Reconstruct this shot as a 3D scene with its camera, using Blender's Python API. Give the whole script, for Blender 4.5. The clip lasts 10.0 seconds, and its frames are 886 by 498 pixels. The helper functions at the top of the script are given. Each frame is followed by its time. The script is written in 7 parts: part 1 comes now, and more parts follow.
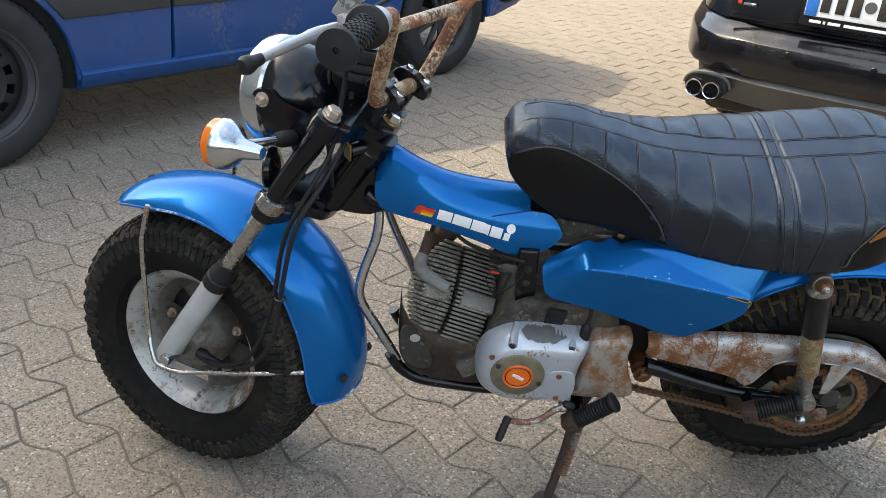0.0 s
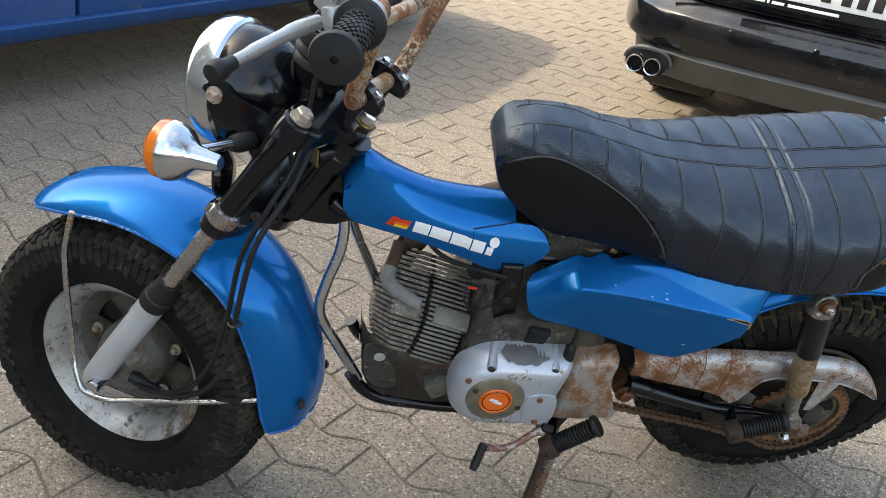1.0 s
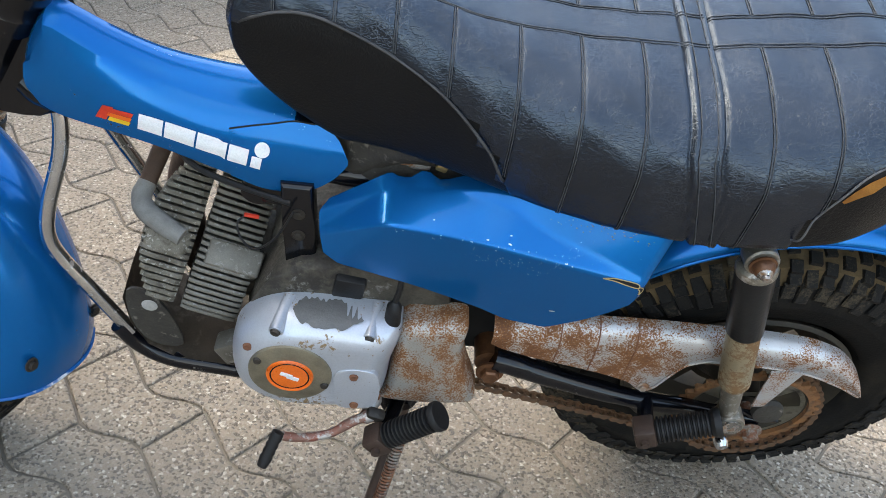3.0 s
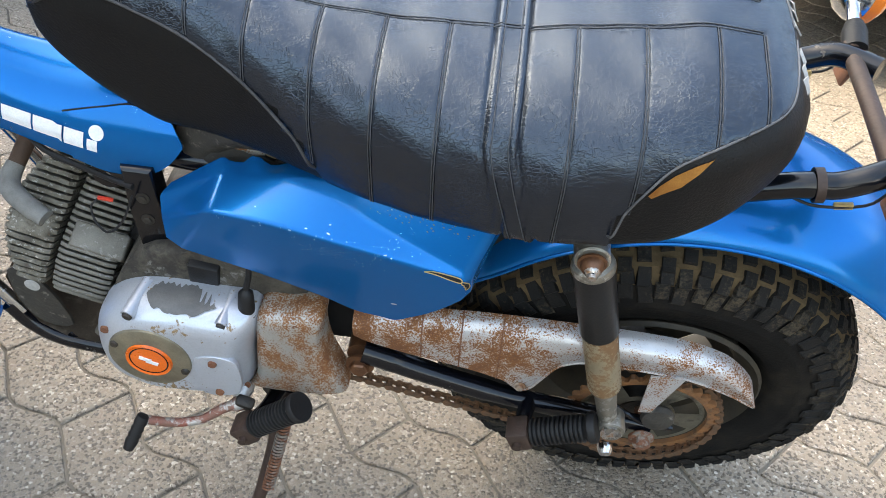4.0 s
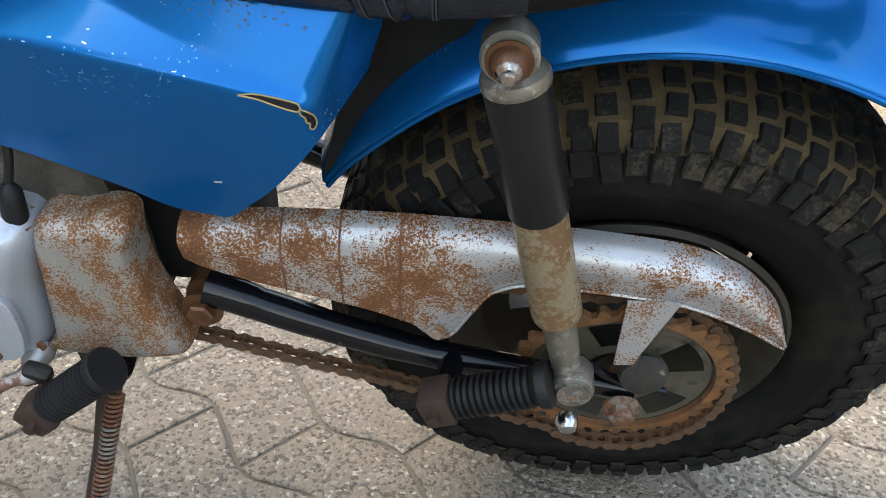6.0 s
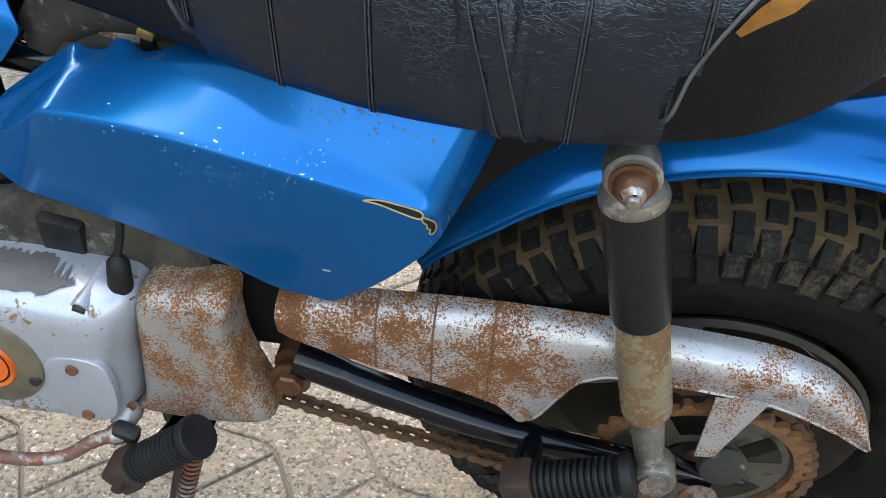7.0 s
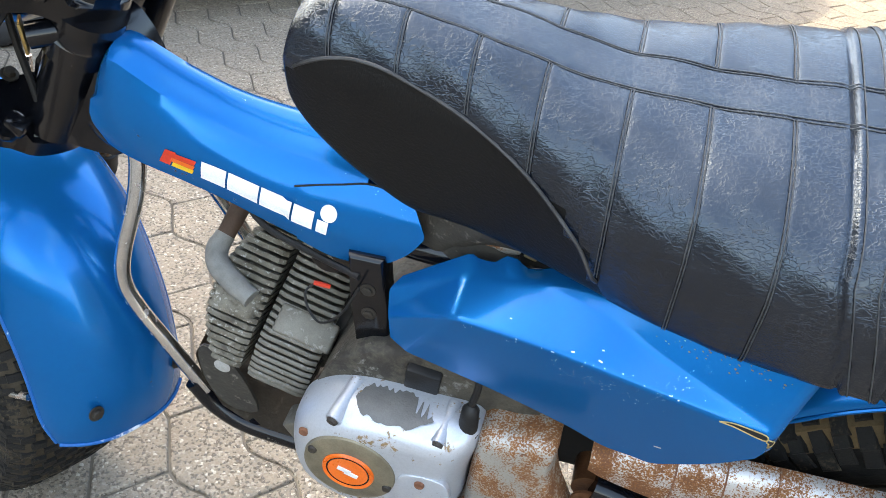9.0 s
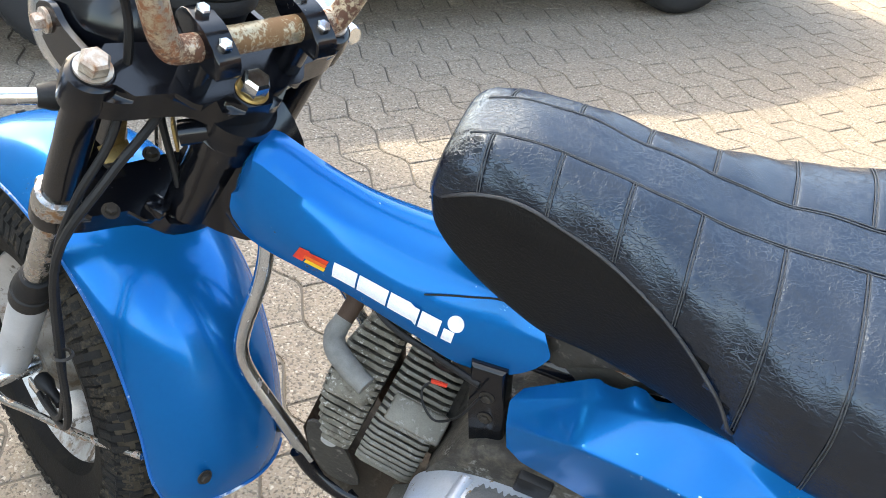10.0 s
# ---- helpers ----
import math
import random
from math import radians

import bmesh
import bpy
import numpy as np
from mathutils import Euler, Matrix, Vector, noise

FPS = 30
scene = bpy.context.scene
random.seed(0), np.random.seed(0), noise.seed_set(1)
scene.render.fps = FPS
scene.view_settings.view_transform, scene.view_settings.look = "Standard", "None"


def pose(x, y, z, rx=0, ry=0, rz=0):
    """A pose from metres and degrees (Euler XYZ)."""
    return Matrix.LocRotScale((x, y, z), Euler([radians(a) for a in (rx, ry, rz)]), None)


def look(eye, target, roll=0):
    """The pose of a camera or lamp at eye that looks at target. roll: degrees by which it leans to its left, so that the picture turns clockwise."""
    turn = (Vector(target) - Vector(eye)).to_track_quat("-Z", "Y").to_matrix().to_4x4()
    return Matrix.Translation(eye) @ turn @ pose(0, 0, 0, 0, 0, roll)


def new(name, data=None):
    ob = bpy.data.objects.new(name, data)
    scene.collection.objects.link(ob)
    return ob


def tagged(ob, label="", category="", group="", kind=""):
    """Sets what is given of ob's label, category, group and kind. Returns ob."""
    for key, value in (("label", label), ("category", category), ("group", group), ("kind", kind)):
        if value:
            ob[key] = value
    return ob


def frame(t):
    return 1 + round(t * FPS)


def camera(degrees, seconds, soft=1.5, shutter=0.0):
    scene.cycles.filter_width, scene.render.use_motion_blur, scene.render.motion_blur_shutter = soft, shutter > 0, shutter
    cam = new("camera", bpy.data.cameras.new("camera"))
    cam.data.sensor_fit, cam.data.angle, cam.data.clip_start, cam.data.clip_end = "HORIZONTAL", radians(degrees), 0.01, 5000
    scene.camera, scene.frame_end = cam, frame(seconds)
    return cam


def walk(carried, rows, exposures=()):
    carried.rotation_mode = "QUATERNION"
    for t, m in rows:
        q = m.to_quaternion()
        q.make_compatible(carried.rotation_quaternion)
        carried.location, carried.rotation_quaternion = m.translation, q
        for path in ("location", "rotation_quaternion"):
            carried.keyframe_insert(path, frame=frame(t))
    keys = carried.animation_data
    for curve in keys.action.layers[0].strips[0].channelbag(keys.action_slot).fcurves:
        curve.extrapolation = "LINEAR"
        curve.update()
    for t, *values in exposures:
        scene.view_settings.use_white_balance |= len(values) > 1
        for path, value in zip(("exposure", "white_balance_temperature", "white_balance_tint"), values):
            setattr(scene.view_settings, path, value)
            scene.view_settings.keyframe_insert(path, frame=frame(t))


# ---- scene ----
from mathutils.bvhtree import BVHTree
cam = camera(53.7, 10.0, soft=0.55)
PATH = [
    (0, (0.546, -1.459, 1.143), (0.451, 0.34, 0.273), 4.8),
    (0.5, (0.467, -1.343, 1.138), (0.489, 0.441, 0.235), 6.9),
    (1, (0.426, -1.285, 1.143), (0.56, 0.477, 0.205), 8.4),
    (1.5, (0.513, -1.232, 1.096), (0.654, 0.497, 0.101), 5.8),
    (1.6, (0.559, -1.217, 1.085), (0.675, 0.506, 0.078), 5.0),
    (2, (0.677, -1.146, 1.071), (0.688, 0.557, 0.021), 4.8),
    (2.2, (0.719, -1.112, 1.058), (0.682, 0.58, -0.008), 4.3),
    (3.3, (0.836, -0.855, 0.958), (0.8, 0.799, -0.166), 8.7),
    (3.5, (0.89, -0.84, 0.952), (0.755, 0.799, -0.187), 5.9),
    (4, (1.04, -0.848, 0.988), (0.799, 0.77, -0.162), 5.1),
    (4.5, (1.094, -0.847, 0.988), (0.769, 0.761, -0.156), 4.2),
    (5, (1.103, -0.783, 0.902), (0.748, 0.826, -0.231), 3.4),
    (5.2, (1.114, -0.75, 0.815), (0.754, 0.889, -0.273), 3.3),
    (5.5, (1.115, -0.685, 0.723), (0.811, 0.978, -0.344), 2.0),
    (5.7, (1.118, -0.665, 0.689), (0.842, 1.019, -0.354), 2.5),
    (6.8, (1.095, -0.647, 0.708), (0.807, 1.068, -0.279), 4.6),
    (7, (1.059, -0.649, 0.738), (0.743, 1.062, -0.248), 5.0),
    (7.5, (1.047, -0.641, 0.758), (0.655, 1.057, -0.224), 4.5),
    (8, (1.041, -0.668, 0.803), (0.65, 1.01, -0.213), 4.2),
    (8.5, (0.95, -0.721, 0.905), (0.523, 0.928, -0.143), 4.8),
    (9, (0.875, -0.745, 0.941), (0.364, 0.873, -0.117), 5.1),
    (9.5, (0.822, -0.74, 0.97), (0.234, 0.846, -0.096), 6.4),
    (10, (0.797, -0.724, 1.021), (0.156, 0.838, -0.051), 6.5),
]
walk(cam, [(t, look(eye, target, roll)) for t, eye, target, roll in PATH],
     exposures=[(0.0, 2.40, 7600, 4), (1.5, 2.40, 7600, 4), (3.3, 2.94, 7600, 4), (4.5, 3.04, 7600, 4), (5.5, 2.82, 7600, 4), (6.8, 2.95, 7600, 4), (7.5, 3.20, 7600, 4), (9.0, 3.33, 7600, 4), (10.0, 3.25, 7600, 4)])

# ---- world and light ----
SUN_AZ, SUN_EL = radians(170.0), radians(48.2)       # towards the sun, from +x towards +y
sun_dir = Vector((math.cos(SUN_EL) * math.cos(SUN_AZ), math.cos(SUN_EL) * math.sin(SUN_AZ), math.sin(SUN_EL)))
world = bpy.data.worlds.new("sky")
scene.world = world
world.use_nodes = True
wn = world.node_tree.nodes
wn.clear()
sky = wn.new("ShaderNodeTexSky")
sky.sky_type = "NISHITA"
sky.sun_disc = False
sky.sun_elevation = SUN_EL
sky.sun_rotation = radians(90.0) - SUN_AZ
sky.air_density, sky.dust_density, sky.ozone_density = 1.0, 2.5, 1.0
bgn = wn.new("ShaderNodeBackground")
bgn.inputs["Strength"].default_value = 0.15
wout = wn.new("ShaderNodeOutputWorld")
# broken white cloud over the whole sky
wl = world.node_tree.links
way = wn.new("ShaderNodeTexCoord").outputs["Generated"]
cloud_noise = wn.new("ShaderNodeTexNoise")
cloud_noise.inputs["Scale"].default_value, cloud_noise.inputs["Detail"].default_value = 2.6, 5.0
cloud_noise.inputs["Roughness"].default_value = 0.5
wl.new(way, cloud_noise.inputs["Vector"])
cover_ramp = wn.new("ShaderNodeValToRGB")
cover_ramp.color_ramp.elements[0].position, cover_ramp.color_ramp.elements[1].position = 0.52, 0.72
wl.new(cloud_noise.outputs["Fac"], cover_ramp.inputs[0])
grey = wn.new("ShaderNodeRGBToBW")
wl.new(sky.outputs[0], grey.inputs[0])
lit = wn.new("ShaderNodeVectorMath")
lit.operation = "SCALE"
lit.inputs[0].default_value = (1.02, 1.0, 0.98)
gain = wn.new("ShaderNodeMath")
gain.operation = "MULTIPLY"
gain.inputs[1].default_value = 2.0
wl.new(grey.outputs[0], gain.inputs[0])
wl.new(gain.outputs[0], lit.inputs["Scale"])
clouds = wn.new("ShaderNodeMix")
clouds.data_type = "RGBA"
wl.new(cover_ramp.outputs[0], clouds.inputs[0])
wl.new(sky.outputs[0], clouds.inputs[6])
wl.new(lit.outputs[0], clouds.inputs[7])
wl.new(clouds.outputs[2], bgn.inputs[0])
world.node_tree.links.new(bgn.outputs[0], wout.inputs[0])
sun = new("sun", bpy.data.lights.new("sun", "SUN"))
sun.data.energy, sun.data.angle, sun.data.color = 0.85, radians(1.0), (1.0, 0.95, 0.87)
sun.matrix_world = look(sun_dir * 20, (0, 0, 0))


# ---- materials ----
def ramp(nt, a, b, fac):
    n = nt.nodes.new("ShaderNodeValToRGB")
    n.color_ramp.elements[0].position, n.color_ramp.elements[1].position = a, b
    nt.links.new(fac, n.inputs[0])
    return n.outputs[0]


def mixed(nt, fac, c1, c2):
    n = nt.nodes.new("ShaderNodeMix")
    n.data_type = "RGBA"
    for key, v in ((0, fac), (6, c1), (7, c2)):
        if isinstance(v, (int, float)):
            n.inputs[key].default_value = v
        elif isinstance(v, tuple):
            n.inputs[key].default_value = (*v, 1.0)
        else:
            nt.links.new(v, n.inputs[key])
    return n.outputs[2]


def blend(nt, fac, v1, v2):
    n = nt.nodes.new("ShaderNodeMix")
    n.data_type = "FLOAT"
    for key, v in ((0, fac), (2, v1), (3, v2)):
        if isinstance(v, (int, float)):
            n.inputs[key].default_value = v
        else:
            nt.links.new(v, n.inputs[key])
    return n.outputs[0]


def noise_of(nt, co, scale, detail=6.0, rough=0.6, distort=0.0):
    n = nt.nodes.new("ShaderNodeTexNoise")
    n.inputs["Scale"].default_value, n.inputs["Detail"].default_value = scale, detail
    n.inputs["Roughness"].default_value, n.inputs["Distortion"].default_value = rough, distort
    nt.links.new(co, n.inputs["Vector"])
    return n.outputs["Fac"]


def surface(name, col, col2=None, scale=12.0, rough=0.5, metal=0.0, bump=0.15, bscale=180.0, coat=0.0,
            wear=(), spec=0.5, rough_var=0.12, grain=0.22, coat_ior=1.5):
    """A surface of two colours in soft patches, with wear: rows of (colour, scale, threshold, softness, roughness, metal)."""
    m = bpy.data.materials.new(name)
    m.use_nodes = True
    nt = m.node_tree
    bsdf = nt.nodes["Principled BSDF"]
    co = nt.nodes.new("ShaderNodeTexCoord").outputs["Object"]
    big = noise_of(nt, co, scale)
    fine = noise_of(nt, co, bscale, 4.0)
    colour = mixed(nt, ramp(nt, 0.3, 0.7, big), col, col2 or tuple(c * 0.8 for c in col))
    r = blend(nt, big, max(0.02, rough - rough_var), min(1.0, rough + rough_var))
    me = metal
    if grain:
        dust = noise_of(nt, co, bscale * 3.0, 3.0, 0.7)
        colour = mixed(nt, blend(nt, ramp(nt, 0.42, 0.66, dust), 0.0, grain), colour, tuple(c * 0.35 for c in col))
    for wc, ws, wt, wsoft, wr, wm, *cluster in wear:
        f = noise_of(nt, co, ws, 8.0, 0.65, 0.3)
        if cluster:
            f = blend(nt, 0.55, f, noise_of(nt, co, cluster[0], 5.0, 0.6, 0.2))
        f = ramp(nt, wt - wsoft, wt + wsoft, f)
        colour = mixed(nt, f, colour, wc)
        r = blend(nt, f, r, wr)
        me = blend(nt, f, me, wm)
    nt.links.new(colour, bsdf.inputs["Base Color"])
    nt.links.new(r, bsdf.inputs["Roughness"])
    if isinstance(me, (int, float)):
        bsdf.inputs["Metallic"].default_value = me
    else:
        nt.links.new(me, bsdf.inputs["Metallic"])
    bsdf.inputs["Specular IOR Level"].default_value = spec
    if coat:
        bsdf.inputs["Coat Weight"].default_value = coat
        bsdf.inputs["Coat Roughness"].default_value = 0.09
        bsdf.inputs["Coat IOR"].default_value = coat_ior
    if bump:
        b = nt.nodes.new("ShaderNodeBump")
        b.inputs["Strength"].default_value = bump
        b.inputs["Distance"].default_value = 0.002
        nt.links.new(fine, b.inputs["Height"])
        nt.links.new(b.outputs[0], bsdf.inputs["Normal"])
    return m


RUST, RUST_DK, EARTH = (0.24, 0.085, 0.02), (0.09, 0.035, 0.016), (0.16, 0.12, 0.08)
M_BLUE = surface("blue_paint", col=(0.0001, 0.112, 0.350), col2=(0.0001, 0.102, 0.320), scale=5.0, rough=0.25, metal=0.50, bump=0.012, bscale=40.0, coat=0.28, coat_ior=1.45, spec=0.0, grain=0.0, rough_var=0.04,
                 wear=[((0.50, 0.56, 0.62), 420.0, 0.668, 0.008, 0.5, 0.0, 9.0), ((0.05, 0.025, 0.012), 190.0, 0.648, 0.01, 0.8, 0.0, 14.0)])
M_VINYL = surface("seat_vinyl", (0.0022, 0.0032, 0.0068), (0.0032, 0.0042, 0.0080), 9.0, 0.22, 0.0, 0.0, 300.0, 0.0, rough_var=0.05, grain=0.0, spec=0.72)
M_VINYL.node_tree.nodes["Principled BSDF"].inputs["Specular Tint"].default_value = (0.70, 0.84, 1.0, 1.0)
def vinyl_creases(m):
    nt = m.node_tree
    bsdf = nt.nodes["Principled BSDF"]
    co = nt.nodes.new("ShaderNodeTexCoord").outputs["Object"]
    warp = nt.nodes.new("ShaderNodeMapping")
    warp.inputs["Scale"].default_value = (0.75, 1.0, 1.15)
    nt.links.new(co, warp.inputs[0])
    swirl = nt.nodes.new("ShaderNodeTexNoise")
    swirl.inputs["Scale"].default_value = 120.0
    nt.links.new(warp.outputs[0], swirl.inputs["Vector"])
    add = nt.nodes.new("ShaderNodeVectorMath")
    add.operation = "MULTIPLY_ADD"
    nt.links.new(swirl.outputs["Color"], add.inputs[0])
    add.inputs[1].default_value = (0.013, 0.013, 0.013)
    nt.links.new(warp.outputs[0], add.inputs[2])
    cr = nt.nodes.new("ShaderNodeTexVoronoi")
    cr.feature = "DISTANCE_TO_EDGE"
    cr.inputs["Scale"].default_value = 270.0
    nt.links.new(add.outputs[0], cr.inputs["Vector"])
    line = blend(nt, ramp(nt, 0.0, 0.13, cr.outputs["Distance"]), 1.0, 0.0)
    # long wandering wrinkles over the fine net
    wrinkle = nt.nodes.new("ShaderNodeMath")
    wrinkle.operation = "PINGPONG"
    nt.links.new(noise_of(nt, add.outputs[0], 62.0, 4.0, 0.55, 0.5), wrinkle.inputs[0])
    wrinkle.inputs[1].default_value = 0.10
    fold = ramp(nt, 0.0, 0.016, wrinkle.outputs[0])
    patch = ramp(nt, 0.30, 0.62, noise_of(nt, co, 14.0))
    grain = noise_of(nt, co, 1300.0, 2.0)
    net = blend(nt, blend(nt, patch, 0.10, 0.80), 0.0, line)
    net = blend(nt, 0.35, net, fold)
    height = blend(nt, 0.20, net, grain)
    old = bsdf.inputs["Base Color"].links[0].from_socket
    # paler crease lines: scuff wear plus the light their edges catch, put into colour
    scuff_glint = blend(nt, patch, 0.0, blend(nt, ramp(nt, 0.012, 0.055, cr.outputs["Distance"]), 1.0, 0.0))
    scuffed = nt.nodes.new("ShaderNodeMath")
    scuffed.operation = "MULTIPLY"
    nt.links.new(scuff_glint, scuffed.inputs[0])
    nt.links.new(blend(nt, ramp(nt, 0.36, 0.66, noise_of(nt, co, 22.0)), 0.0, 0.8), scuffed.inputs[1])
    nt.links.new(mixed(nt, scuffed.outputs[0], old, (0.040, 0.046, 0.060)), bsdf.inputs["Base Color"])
    b = nt.nodes.new("ShaderNodeBump")
    b.inputs["Strength"].default_value, b.inputs["Distance"].default_value = 0.60, 0.0008
    nt.links.new(height, b.inputs["Height"])
    nt.links.new(b.outputs[0], bsdf.inputs["Normal"])


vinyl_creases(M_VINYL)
M_VINYL_SIDE = surface("seat_side_vinyl", (0.0036, 0.0038, 0.0044), (0.0062, 0.0062, 0.0064), 14.0, 0.44, 0.0, 0.45, 420.0, spec=0.19)
M_RUBBER = surface("tyre_rubber", (0.0050, 0.0048, 0.0046), (0.0090, 0.0082, 0.0074), 22.0, 0.72, 0.0, 0.4, 260.0, spec=0.13,
                   wear=[((0.020, 0.017, 0.013), 60.0, 0.560, 0.07, 0.95, 0.0, 9.0)])
M_RUBBER_CLEAN = surface("black_rubber", (0.006, 0.006, 0.0065), (0.012, 0.012, 0.0125), 40.0, 0.55, 0.0, 0.2, 300.0, spec=0.3)
M_BLACK = surface("black_enamel", (0.0022, 0.0026, 0.0038), (0.004, 0.0045, 0.0065), 20.0, 0.17, 0.0, 0.05, 120.0, 0.0, grain=0.1, spec=0.36,
                  wear=[((0.10, 0.085, 0.07), 120.0, 0.64, 0.02, 0.7, 0.0, 14.0)])
M_CASE = surface("engine_case_paint", (0.46, 0.49, 0.54), (0.40, 0.42, 0.46), 10.0, 0.34, 0.45, 0.12, 160.0, grain=0.15,
                 wear=[((0.10, 0.10, 0.105), 60.0, 0.630, 0.008, 0.6, 0.3, 11.0), ((0.20, 0.13, 0.06), 180.0, 0.585, 0.02, 0.8, 0.0, 16.0)])
M_RUSTY = surface("rusted_silver_paint", (0.47, 0.47, 0.48), (0.40, 0.39, 0.38), 16.0, 0.33, 0.5, 0.2, 160.0, grain=0.1)


def blistered(m, x_heavy, x_light, heavy, light):
    """Rust that has eaten most of one end and only specks of the other."""
    nt = m.node_tree
    bsdf = nt.nodes["Principled BSDF"]
    co = nt.nodes.new("ShaderNodeTexCoord").outputs["Object"]
    split = nt.nodes.new("ShaderNodeSeparateXYZ")
    nt.links.new(co, split.inputs[0])
    along = nt.nodes.new("ShaderNodeMapRange")
    along.inputs["From Min"].default_value, along.inputs["From Max"].default_value = x_heavy, x_light
    nt.links.new(split.outputs["X"], along.inputs["Value"])
    cluster = blend(nt, 0.42, noise_of(nt, co, 520.0, 8.0, 0.72, 0.2), noise_of(nt, co, 30.0, 5.0, 0.6, 0.2))
    lift = nt.nodes.new("ShaderNodeMath")
    lift.operation = "ADD"
    nt.links.new(cluster, lift.inputs[0])
    nt.links.new(blend(nt, along.outputs[0], heavy, light), lift.inputs[1])
    eaten = ramp(nt, 0.50, 0.53, lift.outputs[0])
    deep = ramp(nt, 0.545, 0.60, lift.outputs[0])
    tone = mixed(nt, noise_of(nt, co, 70.0), (0.115, 0.044, 0.011), (0.30, 0.118, 0.025))
    tone = mixed(nt, deep, tone, (0.12, 0.045, 0.018))
    for key, v in (("Base Color", tone), ("Roughness", 0.85), ("Metallic", 0.0)):
        links = bsdf.inputs[key].links
        old = links[0].from_socket if links else bsdf.inputs[key].default_value
        nt.links.new((mixed if key == "Base Color" else blend)(nt, eaten, old, v), bsdf.inputs[key])


blistered(M_RUSTY, 0.97, 1.12, 0.052, -0.008)
M_RUSTCASE = surface("rusted_cover", (0.37, 0.36, 0.335), (0.30, 0.28, 0.25), 14.0, 0.42, 0.4, 0.25, 160.0)
blistered(M_RUSTCASE, 0.800, 0.735, 0.036, 0.006)
M_CHROME = surface("worn_chrome", (0.60, 0.635, 0.67), (0.52, 0.54, 0.56), 25.0, 0.16, 1.0, 0.05, 200.0,
                   wear=[((0.22, 0.13, 0.07), 70.0, 0.66, 0.05, 0.7, 0.2)])
M_RUSTCHROME = surface("rusting_chrome", (0.56, 0.53, 0.48), (0.42, 0.36, 0.28), 22.0, 0.3, 0.8, 0.2, 200.0,
                       wear=[((0.20, 0.10, 0.05), 50.0, 0.52, 0.10, 0.8, 0.0)])
M_DIMCHROME = surface("dim_chrome", (0.46, 0.465, 0.46), (0.36, 0.35, 0.33), 30.0, 0.20, 1.0, 0.05, 200.0,
                      wear=[((0.20, 0.10, 0.04), 120.0, 0.545, 0.04, 0.7, 0.2, 25.0)])
M_RUST = surface("rust", (0.22, 0.09, 0.04), (0.12, 0.05, 0.03), 40.0, 0.85, 0.1, 0.5, 220.0,
                 wear=[((0.22, 0.19, 0.16), 150.0, 0.560, 0.03, 0.6, 0.4, 16.0)])
M_BAR = surface("rust_eaten_chrome", (0.50, 0.44, 0.34), (0.40, 0.30, 0.19), 30.0, 0.34, 0.75, 0.3, 240.0,
                wear=[((0.20, 0.075, 0.028), 220.0, 0.480, 0.035, 0.85, 0.0, 16.0), ((0.09, 0.04, 0.022), 160.0, 0.545, 0.03, 0.9, 0.0, 22.0)])
M_FIN = surface("weathered_aluminium", (0.165, 0.153, 0.128), (0.098, 0.088, 0.069), 30.0, 0.6, 0.35, 0.3, 240.0,
                wear=[((0.25, 0.24, 0.22), 120.0, 0.62, 0.06, 0.6, 0.3)])
M_ALU = surface("cast_aluminium", (0.46, 0.46, 0.455), (0.36, 0.355, 0.35), 18.0, 0.42, 0.7, 0.15, 220.0,
                wear=[((0.16, 0.13, 0.10), 80.0, 0.66, 0.04, 0.8, 0.1)])
M_SLIDER = surface("slider_paint", (0.42, 0.43, 0.445), (0.35, 0.355, 0.365), 18.0, 0.36, 0.25, 0.1, 200.0, grain=0.1,
                   wear=[((0.14, 0.12, 0.09), 120.0, 0.62, 0.02, 0.7, 0.0, 16.0)])
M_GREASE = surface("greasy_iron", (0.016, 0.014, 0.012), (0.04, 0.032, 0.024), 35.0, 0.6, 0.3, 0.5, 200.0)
M_SPROCKET = surface("orange_rust", (0.25, 0.105, 0.034), (0.12, 0.062, 0.03), 60.0, 0.8, 0.1, 0.5, 300.0,
                     wear=[((0.08, 0.045, 0.025), 120.0, 0.57, 0.04, 0.9, 0.0, 20.0)])
M_CHAIN = surface("rusty_chain", (0.17, 0.080, 0.035), (0.075, 0.048, 0.03), 60.0, 0.75, 0.3, 0.4, 300.0)
M_CARRIER = surface("grimy_carrier", (0.25, 0.225, 0.17), (0.15, 0.13, 0.095), 26.0, 0.65, 0.2, 0.4, 180.0,
                    wear=[((0.06, 0.05, 0.04), 70.0, 0.56, 0.05, 0.85, 0.0, 16.0)])
M_AMBER = surface("amber_lens", (0.66, 0.155, 0.008), (0.56, 0.12, 0.008), 30.0, 0.18, 0.0, 0.1, 400.0, 0.4)
M_ORANGE = surface("orange_badge", (0.75, 0.14, 0.012), (0.70, 0.12, 0.012), 30.0, 0.3, 0.0, 0.0)
M_WHITE = surface("white_print", (0.75, 0.76, 0.77), (0.68, 0.69, 0.70), 60.0, 0.4, 0.0, 0.0)
M_YELLOW = surface("yellow_print", (0.80, 0.52, 0.02), None, 60.0, 0.4, 0.0, 0.0)
M_FOAM = surface("bare_foam", (0.52, 0.24, 0.05), (0.38, 0.15, 0.03), 60.0, 0.95, 0.0, 0.6, 300.0)
M_STITCH = surface("grey_thread", (0.050, 0.053, 0.058), (0.022, 0.024, 0.027), 200.0, 0.7, 0.0, 0.2, 500.0)
